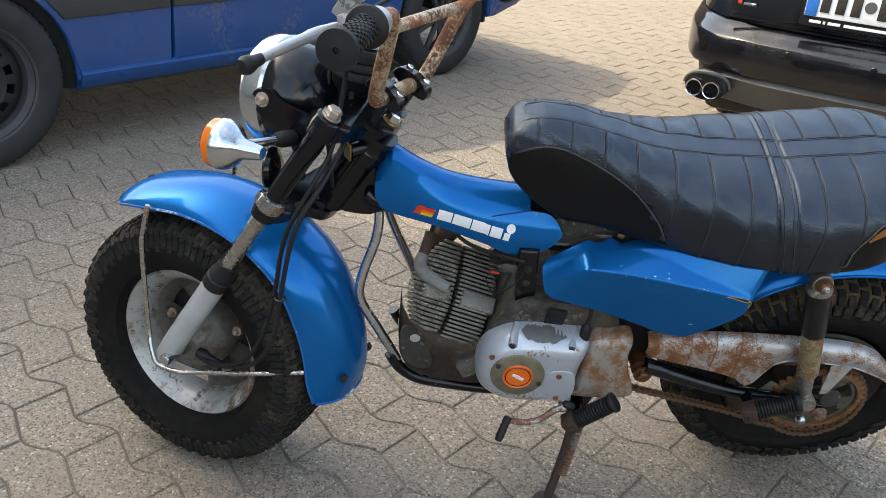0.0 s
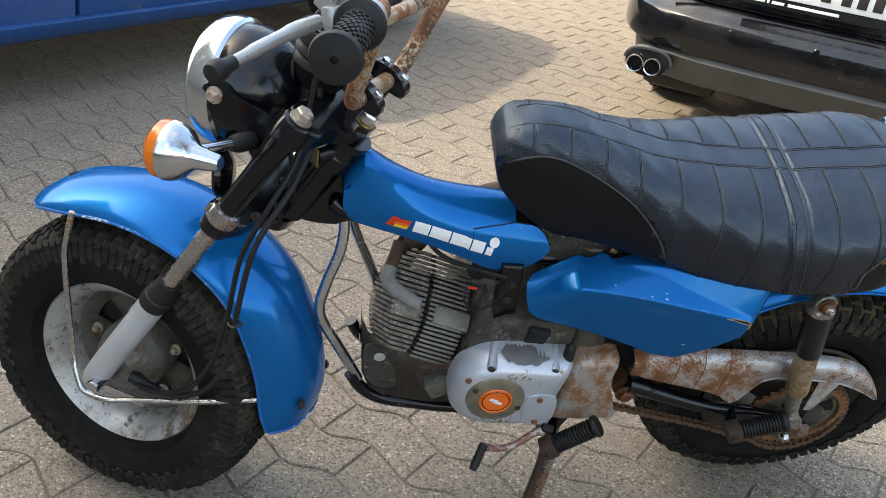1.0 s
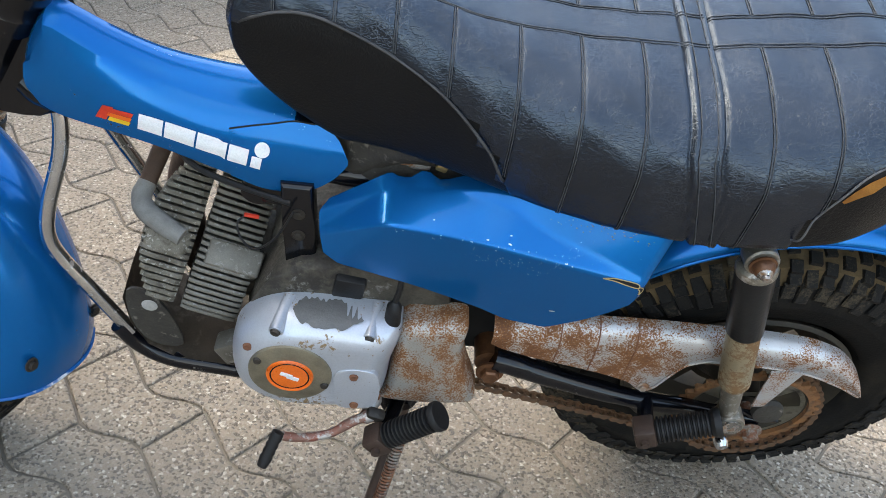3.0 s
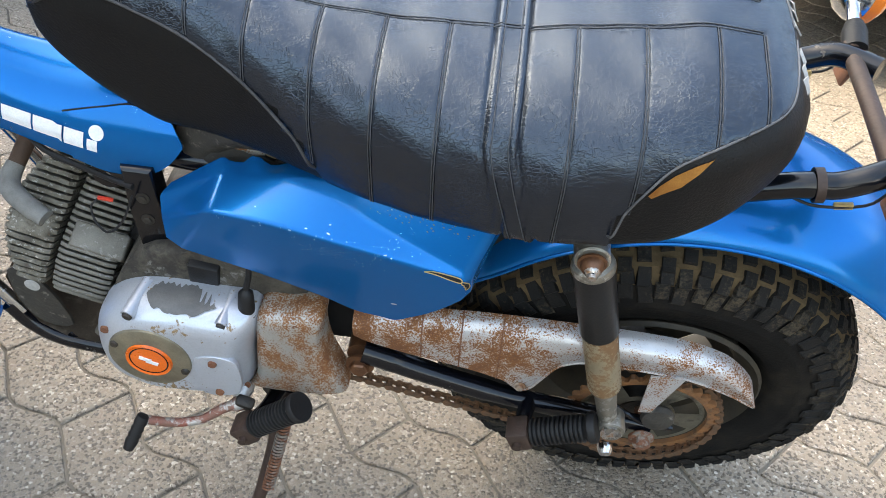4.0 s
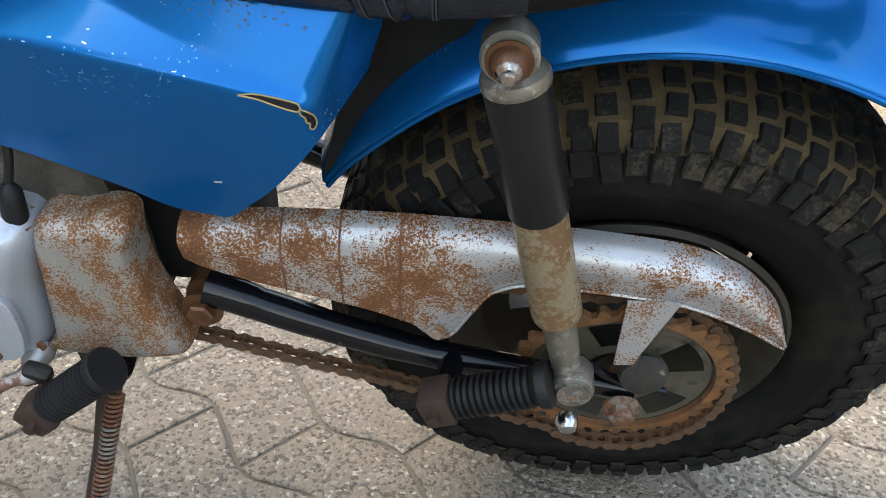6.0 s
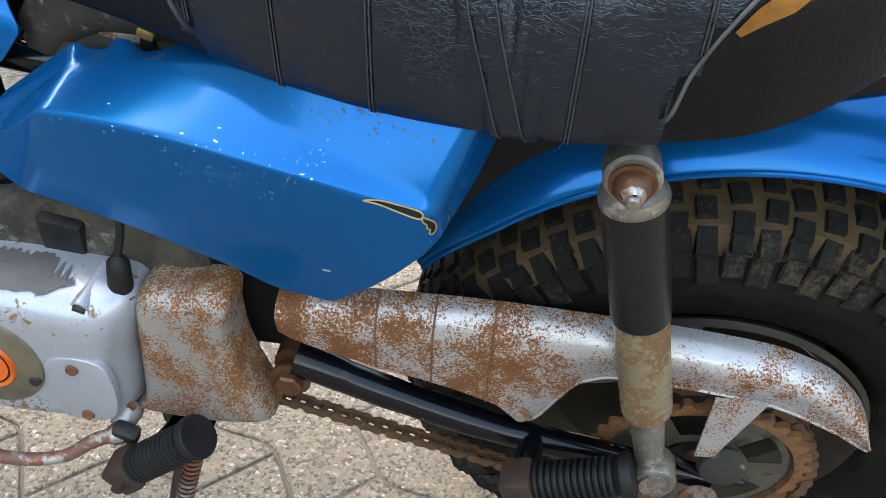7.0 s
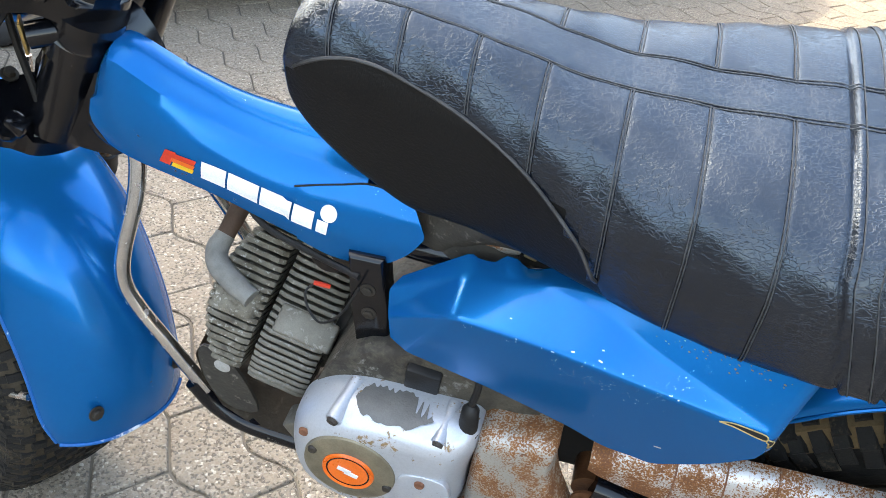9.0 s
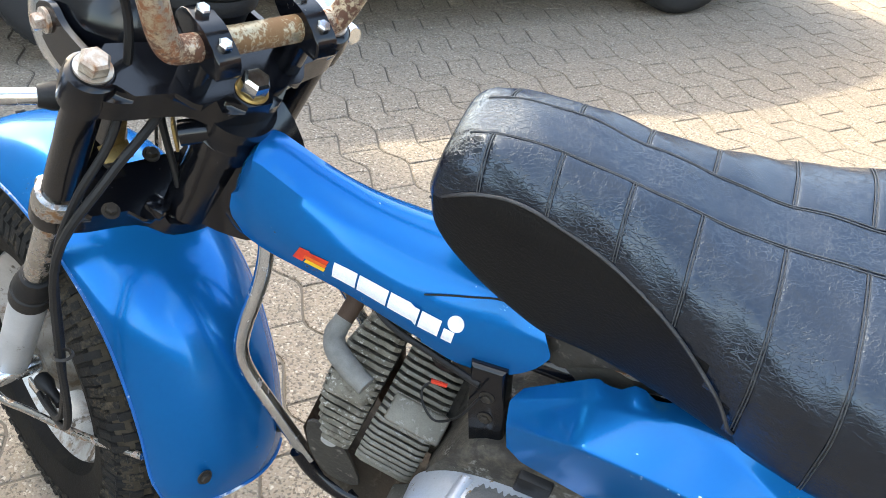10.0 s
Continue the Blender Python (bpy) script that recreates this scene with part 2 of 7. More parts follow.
M_BADGE = surface("tarnished_disc", (0.27, 0.24, 0.17), (0.16, 0.14, 0.10), 40.0, 0.5, 0.6, 0.2, 200.0)
M_TREAD = surface("tread_rubber", (0.0085, 0.0083, 0.008), (0.015, 0.0138, 0.0125), 40.0, 0.8, 0.0, 0.5, 300.0, spec=0.2,
                  wear=[((0.062, 0.049, 0.032), 260.0, 0.565, 0.05, 0.95, 0.0, 16.0)])
M_RIM = surface("chipped_rim_paint", (0.50, 0.50, 0.495), (0.30, 0.285, 0.26), 12.0, 0.38, 0.4, 0.1, 160.0,
                wear=[((0.07, 0.055, 0.04), 110.0, 0.565, 0.03, 0.8, 0.0, 18.0), ((0.16, 0.10, 0.055), 60.0, 0.56, 0.06, 0.9, 0.0, 10.0)])
M_WHEELDISC = surface("grimy_silver_disc", (0.23, 0.22, 0.20), (0.125, 0.110, 0.090), 14.0, 0.55, 0.4, 0.3, 180.0,
                      wear=[((0.09, 0.065, 0.04), 90.0, 0.545, 0.05, 0.85, 0.0, 14.0)])
M_DULLRIM = surface("grimy_rim", (0.044, 0.034, 0.019), (0.019, 0.0155, 0.010), 18.0, 0.75, 0.0, 0.3, 160.0)
M_CHIPPED = surface("chipped_blue_edge", (0.0003, 0.105, 0.36), (0.01, 0.09, 0.28), 20.0, 0.35, 0.0, 0.2, 160.0, spec=0.3,
                    wear=[((0.62, 0.66, 0.70), 130.0, 0.575, 0.03, 0.6, 0.0, 12.0)])
M_RED = surface("red_print", (0.62, 0.035, 0.012), None, 60.0, 0.4, 0.0, 0.0)
M_GRIME = surface("grimy_metal", (0.050, 0.045, 0.036), (0.026, 0.023, 0.020), 26.0, 0.7, 0.2, 0.5, 200.0,
                  wear=[((0.20, 0.18, 0.15), 60.0, 0.64, 0.06, 0.9, 0.0)])
M_MUD = surface("dried_mud", (0.128, 0.088, 0.046), (0.045, 0.033, 0.019), 16.0, 0.9, 0.0, 0.8, 140.0, spec=0.1)
M_DUST = surface("grey_road_dust", (0.062, 0.050, 0.035), (0.020, 0.017, 0.013), 30.0, 0.9, 0.0, 0.6, 200.0, spec=0.1)
M_PIPING = surface("scuffed_piping", (0.012, 0.012, 0.013), (0.05, 0.05, 0.053), 30.0, 0.5, 0.0, 0.3, 300.0)
M_SCUFFED = surface("grey_scuffed_piping", (0.05, 0.05, 0.052), (0.11, 0.11, 0.115), 60.0, 0.5, 0.0, 0.3, 300.0)
# near-black colour standing in for shade in gaps, cracks and undersides
M_GAP_SHADE = surface("gap_shade", (0.0035, 0.0032, 0.003), None, 30.0, 0.9, 0.0, 0.0)
M_CREAM = surface("yellowed_plastic", (0.40, 0.29, 0.11), (0.33, 0.24, 0.10), 60.0, 0.6, 0.0, 0.1)
M_LEVER = surface("worn_red_lever", (0.26, 0.075, 0.05), (0.18, 0.12, 0.09), 60.0, 0.6, 0.3, 0.3, 200.0,
                  wear=[((0.40, 0.38, 0.35), 110.0, 0.525, 0.03, 0.45, 0.6, 25.0)])
M_CRUST = surface("crusted_aluminium", (0.185, 0.167, 0.133), (0.082, 0.070, 0.050), 45.0, 0.8, 0.25, 0.5, 260.0,
                  wear=[((0.33, 0.315, 0.28), 200.0, 0.60, 0.04, 0.85, 0.1), ((0.06, 0.05, 0.04), 70.0, 0.60, 0.05, 0.9, 0.0)])
M_CASEDIRT = surface("oily_crankcase", (0.092, 0.080, 0.060), (0.040, 0.034, 0.026), 42.0, 0.7, 0.2, 0.9, 130.0, grain=0.5,
                     wear=[((0.022, 0.018, 0.014), 90.0, 0.53, 0.05, 0.8, 0.0, 14.0), ((0.17, 0.165, 0.15), 120.0, 0.60, 0.03, 0.5, 0.3, 20.0)])
M_PLUG = surface("dusty_plug_cap", (0.20, 0.196, 0.18), (0.135, 0.13, 0.12), 60.0, 0.75, 0.0, 0.3, 260.0)
M_BROWNPIPE = surface("brown_exhaust", (0.085, 0.045, 0.026), (0.05, 0.030, 0.02), 30.0, 0.75, 0.2, 0.4, 200.0)
M_RUSTPLATE = surface("brown_skid_plate", (0.085, 0.062, 0.042), (0.055, 0.042, 0.030), 24.0, 0.85, 0.1, 0.6, 160.0,
                      wear=[((0.14, 0.115, 0.085), 40.0, 0.60, 0.08, 0.9, 0.0)])
M_BAREMETAL = surface("bare_grey_metal", (0.125, 0.125, 0.122), (0.09, 0.09, 0.088), 60.0, 0.55, 0.3, 0.3, 260.0)
M_PALE = surface("pale_grey", (0.36, 0.35, 0.33), None, 30.0, 0.9, 0.0, 0.2)
M_SHOCK = surface("yellowed_chrome", (0.40, 0.34, 0.23), (0.34, 0.28, 0.18), 30.0, 0.34, 0.7, 0.15, 200.0,
                  wear=[((0.16, 0.085, 0.035), 260.0, 0.505, 0.03, 0.85, 0.1, 24.0)])
M_PLASTIC = surface("black_plastic", (0.009, 0.0092, 0.010), (0.013, 0.0132, 0.014), 20.0, 0.40, 0.0, 0.1, 200.0, spec=0.28)
M_RUSTNUT = surface("rusty_nut", (0.085, 0.034, 0.016), (0.15, 0.066, 0.028), 90.0, 0.42, 0.4, 0.3, 200.0)
M_EYE = surface("dull_grey_metal", (0.26, 0.24, 0.20), (0.17, 0.15, 0.12), 60.0, 0.40, 0.6, 0.2, 200.0,
                wear=[((0.45, 0.43, 0.39), 130.0, 0.56, 0.03, 0.3, 0.8, 30.0)])
M_STAND = surface("brown_stand", (0.060, 0.034, 0.024), (0.035, 0.025, 0.02), 30.0, 0.6, 0.3, 0.3, 200.0)
M_ORANGEWIRE = surface("orange_wire", (0.40, 0.10, 0.02), None, 60.0, 0.6, 0.0, 0.0)
M_BRASS = surface("brass", (0.36, 0.26, 0.10), (0.22, 0.15, 0.06), 60.0, 0.45, 0.8, 0.2, 200.0)
M_CARBLUE = surface("dark_blue_car_paint", (0.008, 0.058, 0.20), (0.007, 0.050, 0.17), 3.0, 0.30, 0.0, 0.0, 60.0, 0.4, grain=0.0, spec=0.3,
                    wear=[((0.10, 0.11, 0.14), 60.0, 0.60, 0.05, 0.6, 0.0, 4.0)])
M_CARBLACK = surface("black_car_paint", (0.005, 0.005, 0.006), (0.007, 0.007, 0.008), 3.0, 0.10, 0.0, 0.0, 60.0, 0.0, grain=0.0, rough_var=0.04,
                     wear=[((0.035, 0.033, 0.031), 220.0, 0.60, 0.08, 0.4, 0.0, 5.0)])
M_GLASS = surface("dark_glass", (0.01, 0.012, 0.014), None, 5.0, 0.06, 0.0, 0.0)
M_VALANCE = surface("dusty_grey_plastic", (0.075, 0.075, 0.073), (0.055, 0.055, 0.053), 6.0, 0.55, 0.0, 0.1, 200.0)
M_MOULDING = surface("dark_grey_moulding", (0.026, 0.028, 0.030), (0.034, 0.035, 0.036), 5.0, 0.5, 0.0, 0.1, 200.0)
M_PLATEBLUE = surface("plate_blue", (0.02, 0.16, 0.55), None, 30.0, 0.4, 0.0, 0.0)
M_STEELRIM = surface("dusty_black_rim", (0.030, 0.031, 0.034), (0.055, 0.053, 0.050), 12.0, 0.6, 0.1, 0.2, 160.0)
M_CARTYRE = surface("dusty_car_tyre", (0.020, 0.020, 0.021), (0.034, 0.033, 0.032), 14.0, 0.75, 0.0, 0.4, 200.0, spec=0.3)
M_WASHER = surface("brass_washer", (0.38, 0.25, 0.08), (0.20, 0.12, 0.04), 80.0, 0.4, 0.8, 0.1, 200.0)
M_BRICK = surface("dark_brick_wall", (0.13, 0.085, 0.065), (0.10, 0.07, 0.055), 2.0, 0.9, 0.0, 0.3, 60.0)
M_WALL = surface("rendered_wall", (0.42, 0.40, 0.37), (0.36, 0.34, 0.31), 0.8, 0.9, 0.0, 0.2, 30.0)


def pebbles(nt, co, scale, stops):
    """Round grains of several colours; gives the colour and the distance from each grain's middle."""
    v = nt.nodes.new("ShaderNodeTexVoronoi")
    v.inputs["Scale"].default_value = scale
    nt.links.new(co, v.inputs["Vector"])
    sep = nt.nodes.new("ShaderNodeSeparateColor")
    nt.links.new(v.outputs["Color"], sep.inputs[0])
    r = nt.nodes.new("ShaderNodeValToRGB")
    r.color_ramp.interpolation = "CONSTANT"
    while len(r.color_ramp.elements) < len(stops):
        r.color_ramp.elements.new(0.5)
    for e, (p, c) in zip(r.color_ramp.elements, stops):
        e.position, e.color = p, (*c, 1.0)
    nt.links.new(sep.outputs[0], r.inputs[0])
    return r.outputs[0], v.outputs["Distance"]


def paving_material(name, tone):
    m = bpy.data.materials.new(name)
    m.use_nodes = True
    nt = m.node_tree
    bsdf = nt.nodes["Principled BSDF"]
    co = nt.nodes.new("ShaderNodeNewGeometry").outputs["Position"]
    t = lambda r, g, b: (r * tone * 1.04, g * tone * 0.955, b * tone * 0.84)
    big, mid = noise_of(nt, co, 1.7, 4.0), noise_of(nt, co, 13.0, 5.0)
    fine = noise_of(nt, co, 500.0, 3.0)
    ca, da = pebbles(nt, co, 235.0, [(0.0, t(0.13, 0.11, 0.09)), (0.17, t(0.36, 0.315, 0.265)), (0.42, t(0.42, 0.375, 0.32)), (0.66, t(0.34, 0.315, 0.285)), (0.80, t(0.14, 0.132, 0.125)), (0.88, t(0.54, 0.50, 0.45)), (0.968, t(0.80, 0.77, 0.72))])
    cb, db = pebbles(nt, co, 470.0, [(0.0, t(0.38, 0.335, 0.285)), (0.3, t(0.30, 0.265, 0.225)), (0.6, t(0.43, 0.39, 0.34)), (0.955, t(0.80, 0.77, 0.72))])
    c = mixed(nt, ramp(nt, 0.50, 0.66, fine), ca, cb)
    c = mixed(nt, blend(nt, ramp(nt, 0.35, 0.7, big), 0.0, 0.30), c, t(0.24, 0.22, 0.20))
    c = mixed(nt, blend(nt, ramp(nt, 0.45, 0.75, mid), 0.0, 0.35), c, t(0.27, 0.24, 0.21))
    info = nt.nodes.new("ShaderNodeObjectInfo")
    c = mixed(nt, blend(nt, info.outputs["Random"], 0.0, 0.25), c, t(0.25, 0.235, 0.225))
    nt.links.new(c, bsdf.inputs["Base Color"])
    bsdf.inputs["Roughness"].default_value = 0.85
    bsdf.inputs["Specular IOR Level"].default_value = 0.3
    b = nt.nodes.new("ShaderNodeBump")
    b.inputs["Strength"].default_value, b.inputs["Distance"].default_value = 0.9, 0.003
    b.invert = True
    nt.links.new(mixed(nt, 0.35, da, db), b.inputs["Height"])
    nt.links.new(b.outputs[0], bsdf.inputs["Normal"])
    return m


M_STONE = paving_material("washed_aggregate_paver", 0.68)
M_JOINT = surface("joint_sand", (0.060, 0.051, 0.042), (0.19, 0.165, 0.135), 1.3, 0.95, 0.0, 0.7, 300.0, grain=0.4, spec=0.2, rough_var=0.03)


def swept_sand(m, x_dark, x_pale, pale):
    """Joints open and dark at one end of the yard, filled with pale sand at the other."""
    nt = m.node_tree
    bsdf = nt.nodes["Principled BSDF"]
    place = nt.nodes.new("ShaderNodeNewGeometry").outputs["Position"]
    split = nt.nodes.new("ShaderNodeSeparateXYZ")
    nt.links.new(place, split.inputs[0])
    along = nt.nodes.new("ShaderNodeMapRange")
    along.inputs["From Min"].default_value, along.inputs["From Max"].default_value = x_dark, x_pale
    nt.links.new(split.outputs["X"], along.inputs["Value"])
    share = nt.nodes.new("ShaderNodeMath")
    share.operation = "MULTIPLY"
    nt.links.new(along.outputs[0], share.inputs[0])
    nt.links.new(ramp(nt, 0.25, 0.60, noise_of(nt, place, 3.0)), share.inputs[1])
    old = bsdf.inputs["Base Color"].links[0].from_socket
    nt.links.new(mixed(nt, share.outputs[0], old, pale), bsdf.inputs["Base Color"])


swept_sand(M_JOINT, -0.15, 0.55, (0.20, 0.17, 0.135))


# ---- building helpers ----
def finish(bm, sharp=38.0):
    bmesh.ops.recalc_face_normals(bm, faces=bm.faces)
    for f in bm.faces:
        f.smooth = True
    lim = radians(sharp)
    for e in bm.edges:
        if len(e.link_faces) == 2 and e.calc_face_angle(0.0) > lim:
            e.smooth = False


def thing(name, m=None, label="", category="", group="", kind=""):
    ob = new(name)
    ob.empty_display_size = 0.1
    if m is not None:
        ob.matrix_world = m
    return tagged(ob, label, category, group, kind)


def part(name, bm, material, parent=None, label="", at=None, sharp=38.0):
    """Links a bmesh as one mesh object under a thing or a part; at: its pose in the parent's space."""
    finish(bm, sharp)
    me = bpy.data.meshes.new(name)
    bm.to_mesh(me)
    bm.free()
    me.materials.append(material)
    ob = new(name, me)
    if parent is not None:
        ob.parent = parent
    if at is not None:
        ob.matrix_basis = at
    return tagged(ob, label)


def curve(points, n=6):
    """A smooth line through the points."""
    p = [Vector(q) for q in points]
    p = [p[0] * 2 - p[1]] + p + [p[-1] * 2 - p[-2]]
    out = []
    for i in range(1, len(p) - 2):
        for k in range(n):
            t = k / n
            a, b, c, d = p[i - 1:i + 3]
            out.append(0.5 * (2 * b + (c - a) * t + (2 * a - 5 * b + 4 * c - d) * t * t + (3 * b - a - 3 * c + d) * t ** 3))
    out.append(p[-2])
    return out


def bridge(bm, rings, closed=True, cap=True):
    vs = [[bm.verts.new(q) for q in r] for r in rings]
    n = len(vs[0])
    for a, b in zip(vs, vs[1:]):
        for i in range(n if closed else n - 1):
            bm.faces.new((a[i], a[(i + 1) % n], b[(i + 1) % n], b[i]))
    if cap and closed:
        bm.faces.new(vs[0][::-1])
        bm.faces.new(vs[-1])
    return vs


def tube(points, r, segs=12, smooth=6, bm=None, cap=True):
    bm = bm or bmesh.new()
    pts = curve(points, smooth) if smooth > 1 and len(points) > 2 else [Vector(q) for q in points]
    rs = r if isinstance(r, (list, tuple)) else [r] * len(pts)
    if len(rs) != len(pts):
        rs = [rs[min(len(rs) - 1, round(i * (len(rs) - 1) / (len(pts) - 1)))] for i in range(len(pts))]
    d = (pts[1] - pts[0]).normalized()
    up = Vector((0, 0, 1)) if abs(d.z) < 0.9 else Vector((1, 0, 0))
    x = d.cross(up).normalized()
    rings = []
    for i, q in enumerate(pts):
        d = (pts[min(i + 1, len(pts) - 1)] - pts[max(i - 1, 0)]).normalized()
        x = (x - d * x.dot(d)).normalized()
        y = d.cross(x)
        rings.append([q + rs[i] * (x * math.cos(a) + y * math.sin(a)) for a in (2 * math.pi * k / segs for k in range(segs))])
    bridge(bm, rings, True, cap)
    return bm


def lathe(profile, origin=(0, 0, 0), axis=(0, 1, 0), segs=32, bm=None, closed=False):
    """Turns rows of (radius, way along the axis) round the axis."""
    bm = bm or bmesh.new()
    o, a = Vector(origin), Vector(axis).normalized()
    up = Vector((0, 0, 1)) if abs(a.z) < 0.9 else Vector((1, 0, 0))
    x = a.cross(up).normalized()
    y = a.cross(x)
    rings = [[o + a * h + max(r, 1e-4) * (x * math.cos(t) + y * math.sin(t)) for t in (2 * math.pi * k / segs for k in range(segs))]
             for r, h in profile]
    if closed:
        rings.append(rings[0])
    bridge(bm, rings, True, not closed)
    return bm


def box(size, at=None, bevel=0.0, bm=None, segs=2):
    own = bmesh.new()
    bmesh.ops.create_cube(own, size=1.0)
    bmesh.ops.scale(own, vec=size, verts=own.verts)
    if bevel:
        bmesh.ops.bevel(own, geom=own.edges[:] , offset=bevel, segments=segs, affect="EDGES", profile=0.5)
    if at is not None:
        bmesh.ops.transform(own, matrix=at, verts=own.verts)
    return join(bm, own)


def join(bm, own):
    if bm is None:
        return own
    me = bpy.data.meshes.new("joined")
    own.to_mesh(me)
    own.free()
    bm.from_mesh(me)
    bpy.data.meshes.remove(me)
    return bm


def prism(outline, y0, y1, bevel=0.0, inset=0.0, bm=None, segs=3):
    """A slab with the outline in x and z, from y0 (outer, shrunk by inset) to y1."""
    own = bmesh.new()
    cx = sum(p[0] for p in outline) / len(outline)
    cz = sum(p[1] for p in outline) / len(outline)
    a = [own.verts.new((cx + (x - cx) * (1 - inset), y0, cz + (z - cz) * (1 - inset))) for x, z in outline]
    b = [own.verts.new((x, y1, z)) for x, z in outline]
    top = own.faces.new(a)
    own.faces.new(b[::-1])
    n = len(outline)
    for i in range(n):
        own.faces.new((a[i], b[i], b[(i + 1) % n], a[(i + 1) % n]))
    if bevel:
        bmesh.ops.bevel(own, geom=list(top.edges), offset=bevel, segments=segs, affect="EDGES", profile=0.5)
    return join(bm, own)


def bolt(p, axis, r, h, bm=None, washer=True):
    """A hexagon head on a washer."""
    if washer:
        bm = lathe([(r * 1.45, 0), (r * 1.45, h * 0.25), (r * 1.2, h * 0.3)], p, axis, 16, bm)
    return lathe([(r, h * 0.2), (r, h * 0.85), (r * 0.8, h)], p, axis, 6, bm)


def outline(points, n=5):
    """A smooth closed line through points of a plane."""
    p = [Vector((x, 0, z)) for x, z in points]
    k = len(p)
    out = []
    for i in range(k):
        a, b, c, d = (p[(i + j - 1) % k] for j in range(4))
        for s in range(n):
            t = s / n
            q = 0.5 * (2 * b + (c - a) * t + (2 * a - 5 * b + 4 * c - d) * t * t + (3 * b - a - 3 * c + d) * t ** 3)
            out.append((q.x, q.z))
    return out


def interp(x, table):
    """A smooth line through rows of (x, y), with no overshoot."""
    if x <= table[0][0]:
        return table[0][1]
    if x >= table[-1][0]:
        return table[-1][1]
    i = next(k for k in range(len(table) - 1) if x <= table[k + 1][0])

    def secant(k):
        return (table[k + 1][1] - table[k][1]) / (table[k + 1][0] - table[k][0])

    def slope(k):
        if k == 0 or k == len(table) - 1:
            return secant(min(k, len(table) - 2))
        d0, d1 = secant(k - 1), secant(k)
        return 0.0 if d0 * d1 <= 0 else 2 * d0 * d1 / (d0 + d1)

    h = table[i + 1][0] - table[i][0]
    t = (x - table[i][0]) / h
    return ((2 * t ** 3 - 3 * t * t + 1) * table[i][1] + (t ** 3 - 2 * t * t + t) * h * slope(i)
            + (3 * t * t - 2 * t ** 3) * table[i + 1][1] + (t ** 3 - t * t) * h * slope(i + 1))


def dome_share(pts, x, z):
    """How far out from the middle of the outline a point lies: 0 in the middle, 1 on the line."""
    cx, cz = sum(p[0] for p in pts) / len(pts), sum(p[1] for p in pts) / len(pts)
    a = math.atan2(z - cz, x - cx)
    best = min(pts, key=lambda p: abs((math.atan2(p[1] - cz, p[0] - cx) - a + math.pi) % (2 * math.pi) - math.pi))
    return math.hypot(x - cx, z - cz) / math.hypot(best[0] - cx, best[1] - cz)


def dome_depth(share, y0, y1, edge):
    """The depth of a lid that is flat in the middle and rounded over the outer share."""
    if share <= 1 - edge:
        return y0
    t = min(1.0, (share - 1 + edge) / edge)
    return y0 + (y1 - y0) * (1 - math.sqrt(max(0.0, 1 - t * t)))


def dome(pts, y0, y1, edge=0.2, y2=None):
    """A lid over the outline: flat at y0, rounded to y1 at its rim, then straight to y2."""
    cx, cz = sum(p[0] for p in pts) / len(pts), sum(p[1] for p in pts) / len(pts)
    bm = bmesh.new()
    shares = [0.02, 0.35, 0.6, 1 - edge] + [1 - edge + edge * math.sin(math.pi / 2 * k / 9) for k in range(1, 10)]
    rings = [[(cx + (x - cx) * s, dome_depth(s, y0, y1, edge), cz + (z - cz) * s) for x, z in pts] for s in shares]
    rings.append([(x, y1 if y2 is None else y2, z) for x, z in pts])
    bridge(bm, rings)
    return bm


# ---- setting ----
def paved_yard():
    bm = bmesh.new()
    for q in ((-150, -150), (150, -150), (150, 150), (-150, 150)):
        bm.verts.new((*q, -0.012))
    bm.faces.new(bm.verts[:])
    g = part("ground", bm, M_STONE)
    return tagged(g, "paved yard of grey interlocking concrete stones", "pavement", "", "structure")


ground = paved_yard()


# unseen building, sized and placed so that its shadow covers the motorcycle
def house():
    t = thing("shade_wall", None, "tall plain rendered wall, unseen, added to shade the yard", "wall", "", "structure")
    bm = box((0.4, 14.0, 11.0), pose(-7.2, -4.72, 5.5), 0.01)
    part("wall", bm, M_WALL, t)
    bm = box((0.7, 14.0, 0.3), pose(-7.2, -4.72, 11.15), 0.02)
    part("eaves", bm, M_WALL, t)
    return t


house()


def horizon_wall(name, size, at, label):
    t = thing(name, None, label, "wall", "", "structure")
    part("wall", box(size, at, 0.01), M_BRICK, t)
    part("coping", box((size[0] + 0.1, size[1] + 0.1, 0.12), at @ pose(0, 0, size[2] / 2 + 0.06), 0.01), M_WALL, t)
    return t


# unseen walls, added to give paint and vinyl a dark horizon to reflect
horizon_wall("wall_south", (22.0, 0.3, 1.4), pose(2.0, -9.0, 0.7), "unseen low dark brick wall, added to shape reflections")
horizon_wall("wall_east", (0.3, 20.0, 4.5), pose(13.0, 3.0, 2.25), "unseen dark brick wall, added to darken reflections")
horizon_wall("wall_north", (24.0, 0.3, 4.5), pose(2.0, 14.0, 2.25), "unseen far dark brick wall, added to darken reflections")

# ---- the motorcycle ----
BIKE = Matrix.Translation((0, -0.035, 0)) @ pose(0, 0, 0, 0, 0, 5.5) @ pose(0, 0, 0, 10.5)
back, side, up = Vector((0.792, -0.2823, -0.5413)), Vector((0.3272, 0.9448, -0.014)), Vector((0.5154, -0.166, 0.8407))
FORK = Matrix(((back.x, side.x, up.x, 0.042), (back.y, side.y, up.y, -0.081), (back.z, side.z, up.z, 0.252), (0, 0, 0, 1)))
FRONT = BIKE.inverted() @ FORK                        # the steered front end, in the motorcycle's space
REAR = Matrix.Translation((1.171, 0.028, 0.262)) @ pose(0, 0, 0, 8.0)      # the rear wheel, in the motorcycle's space
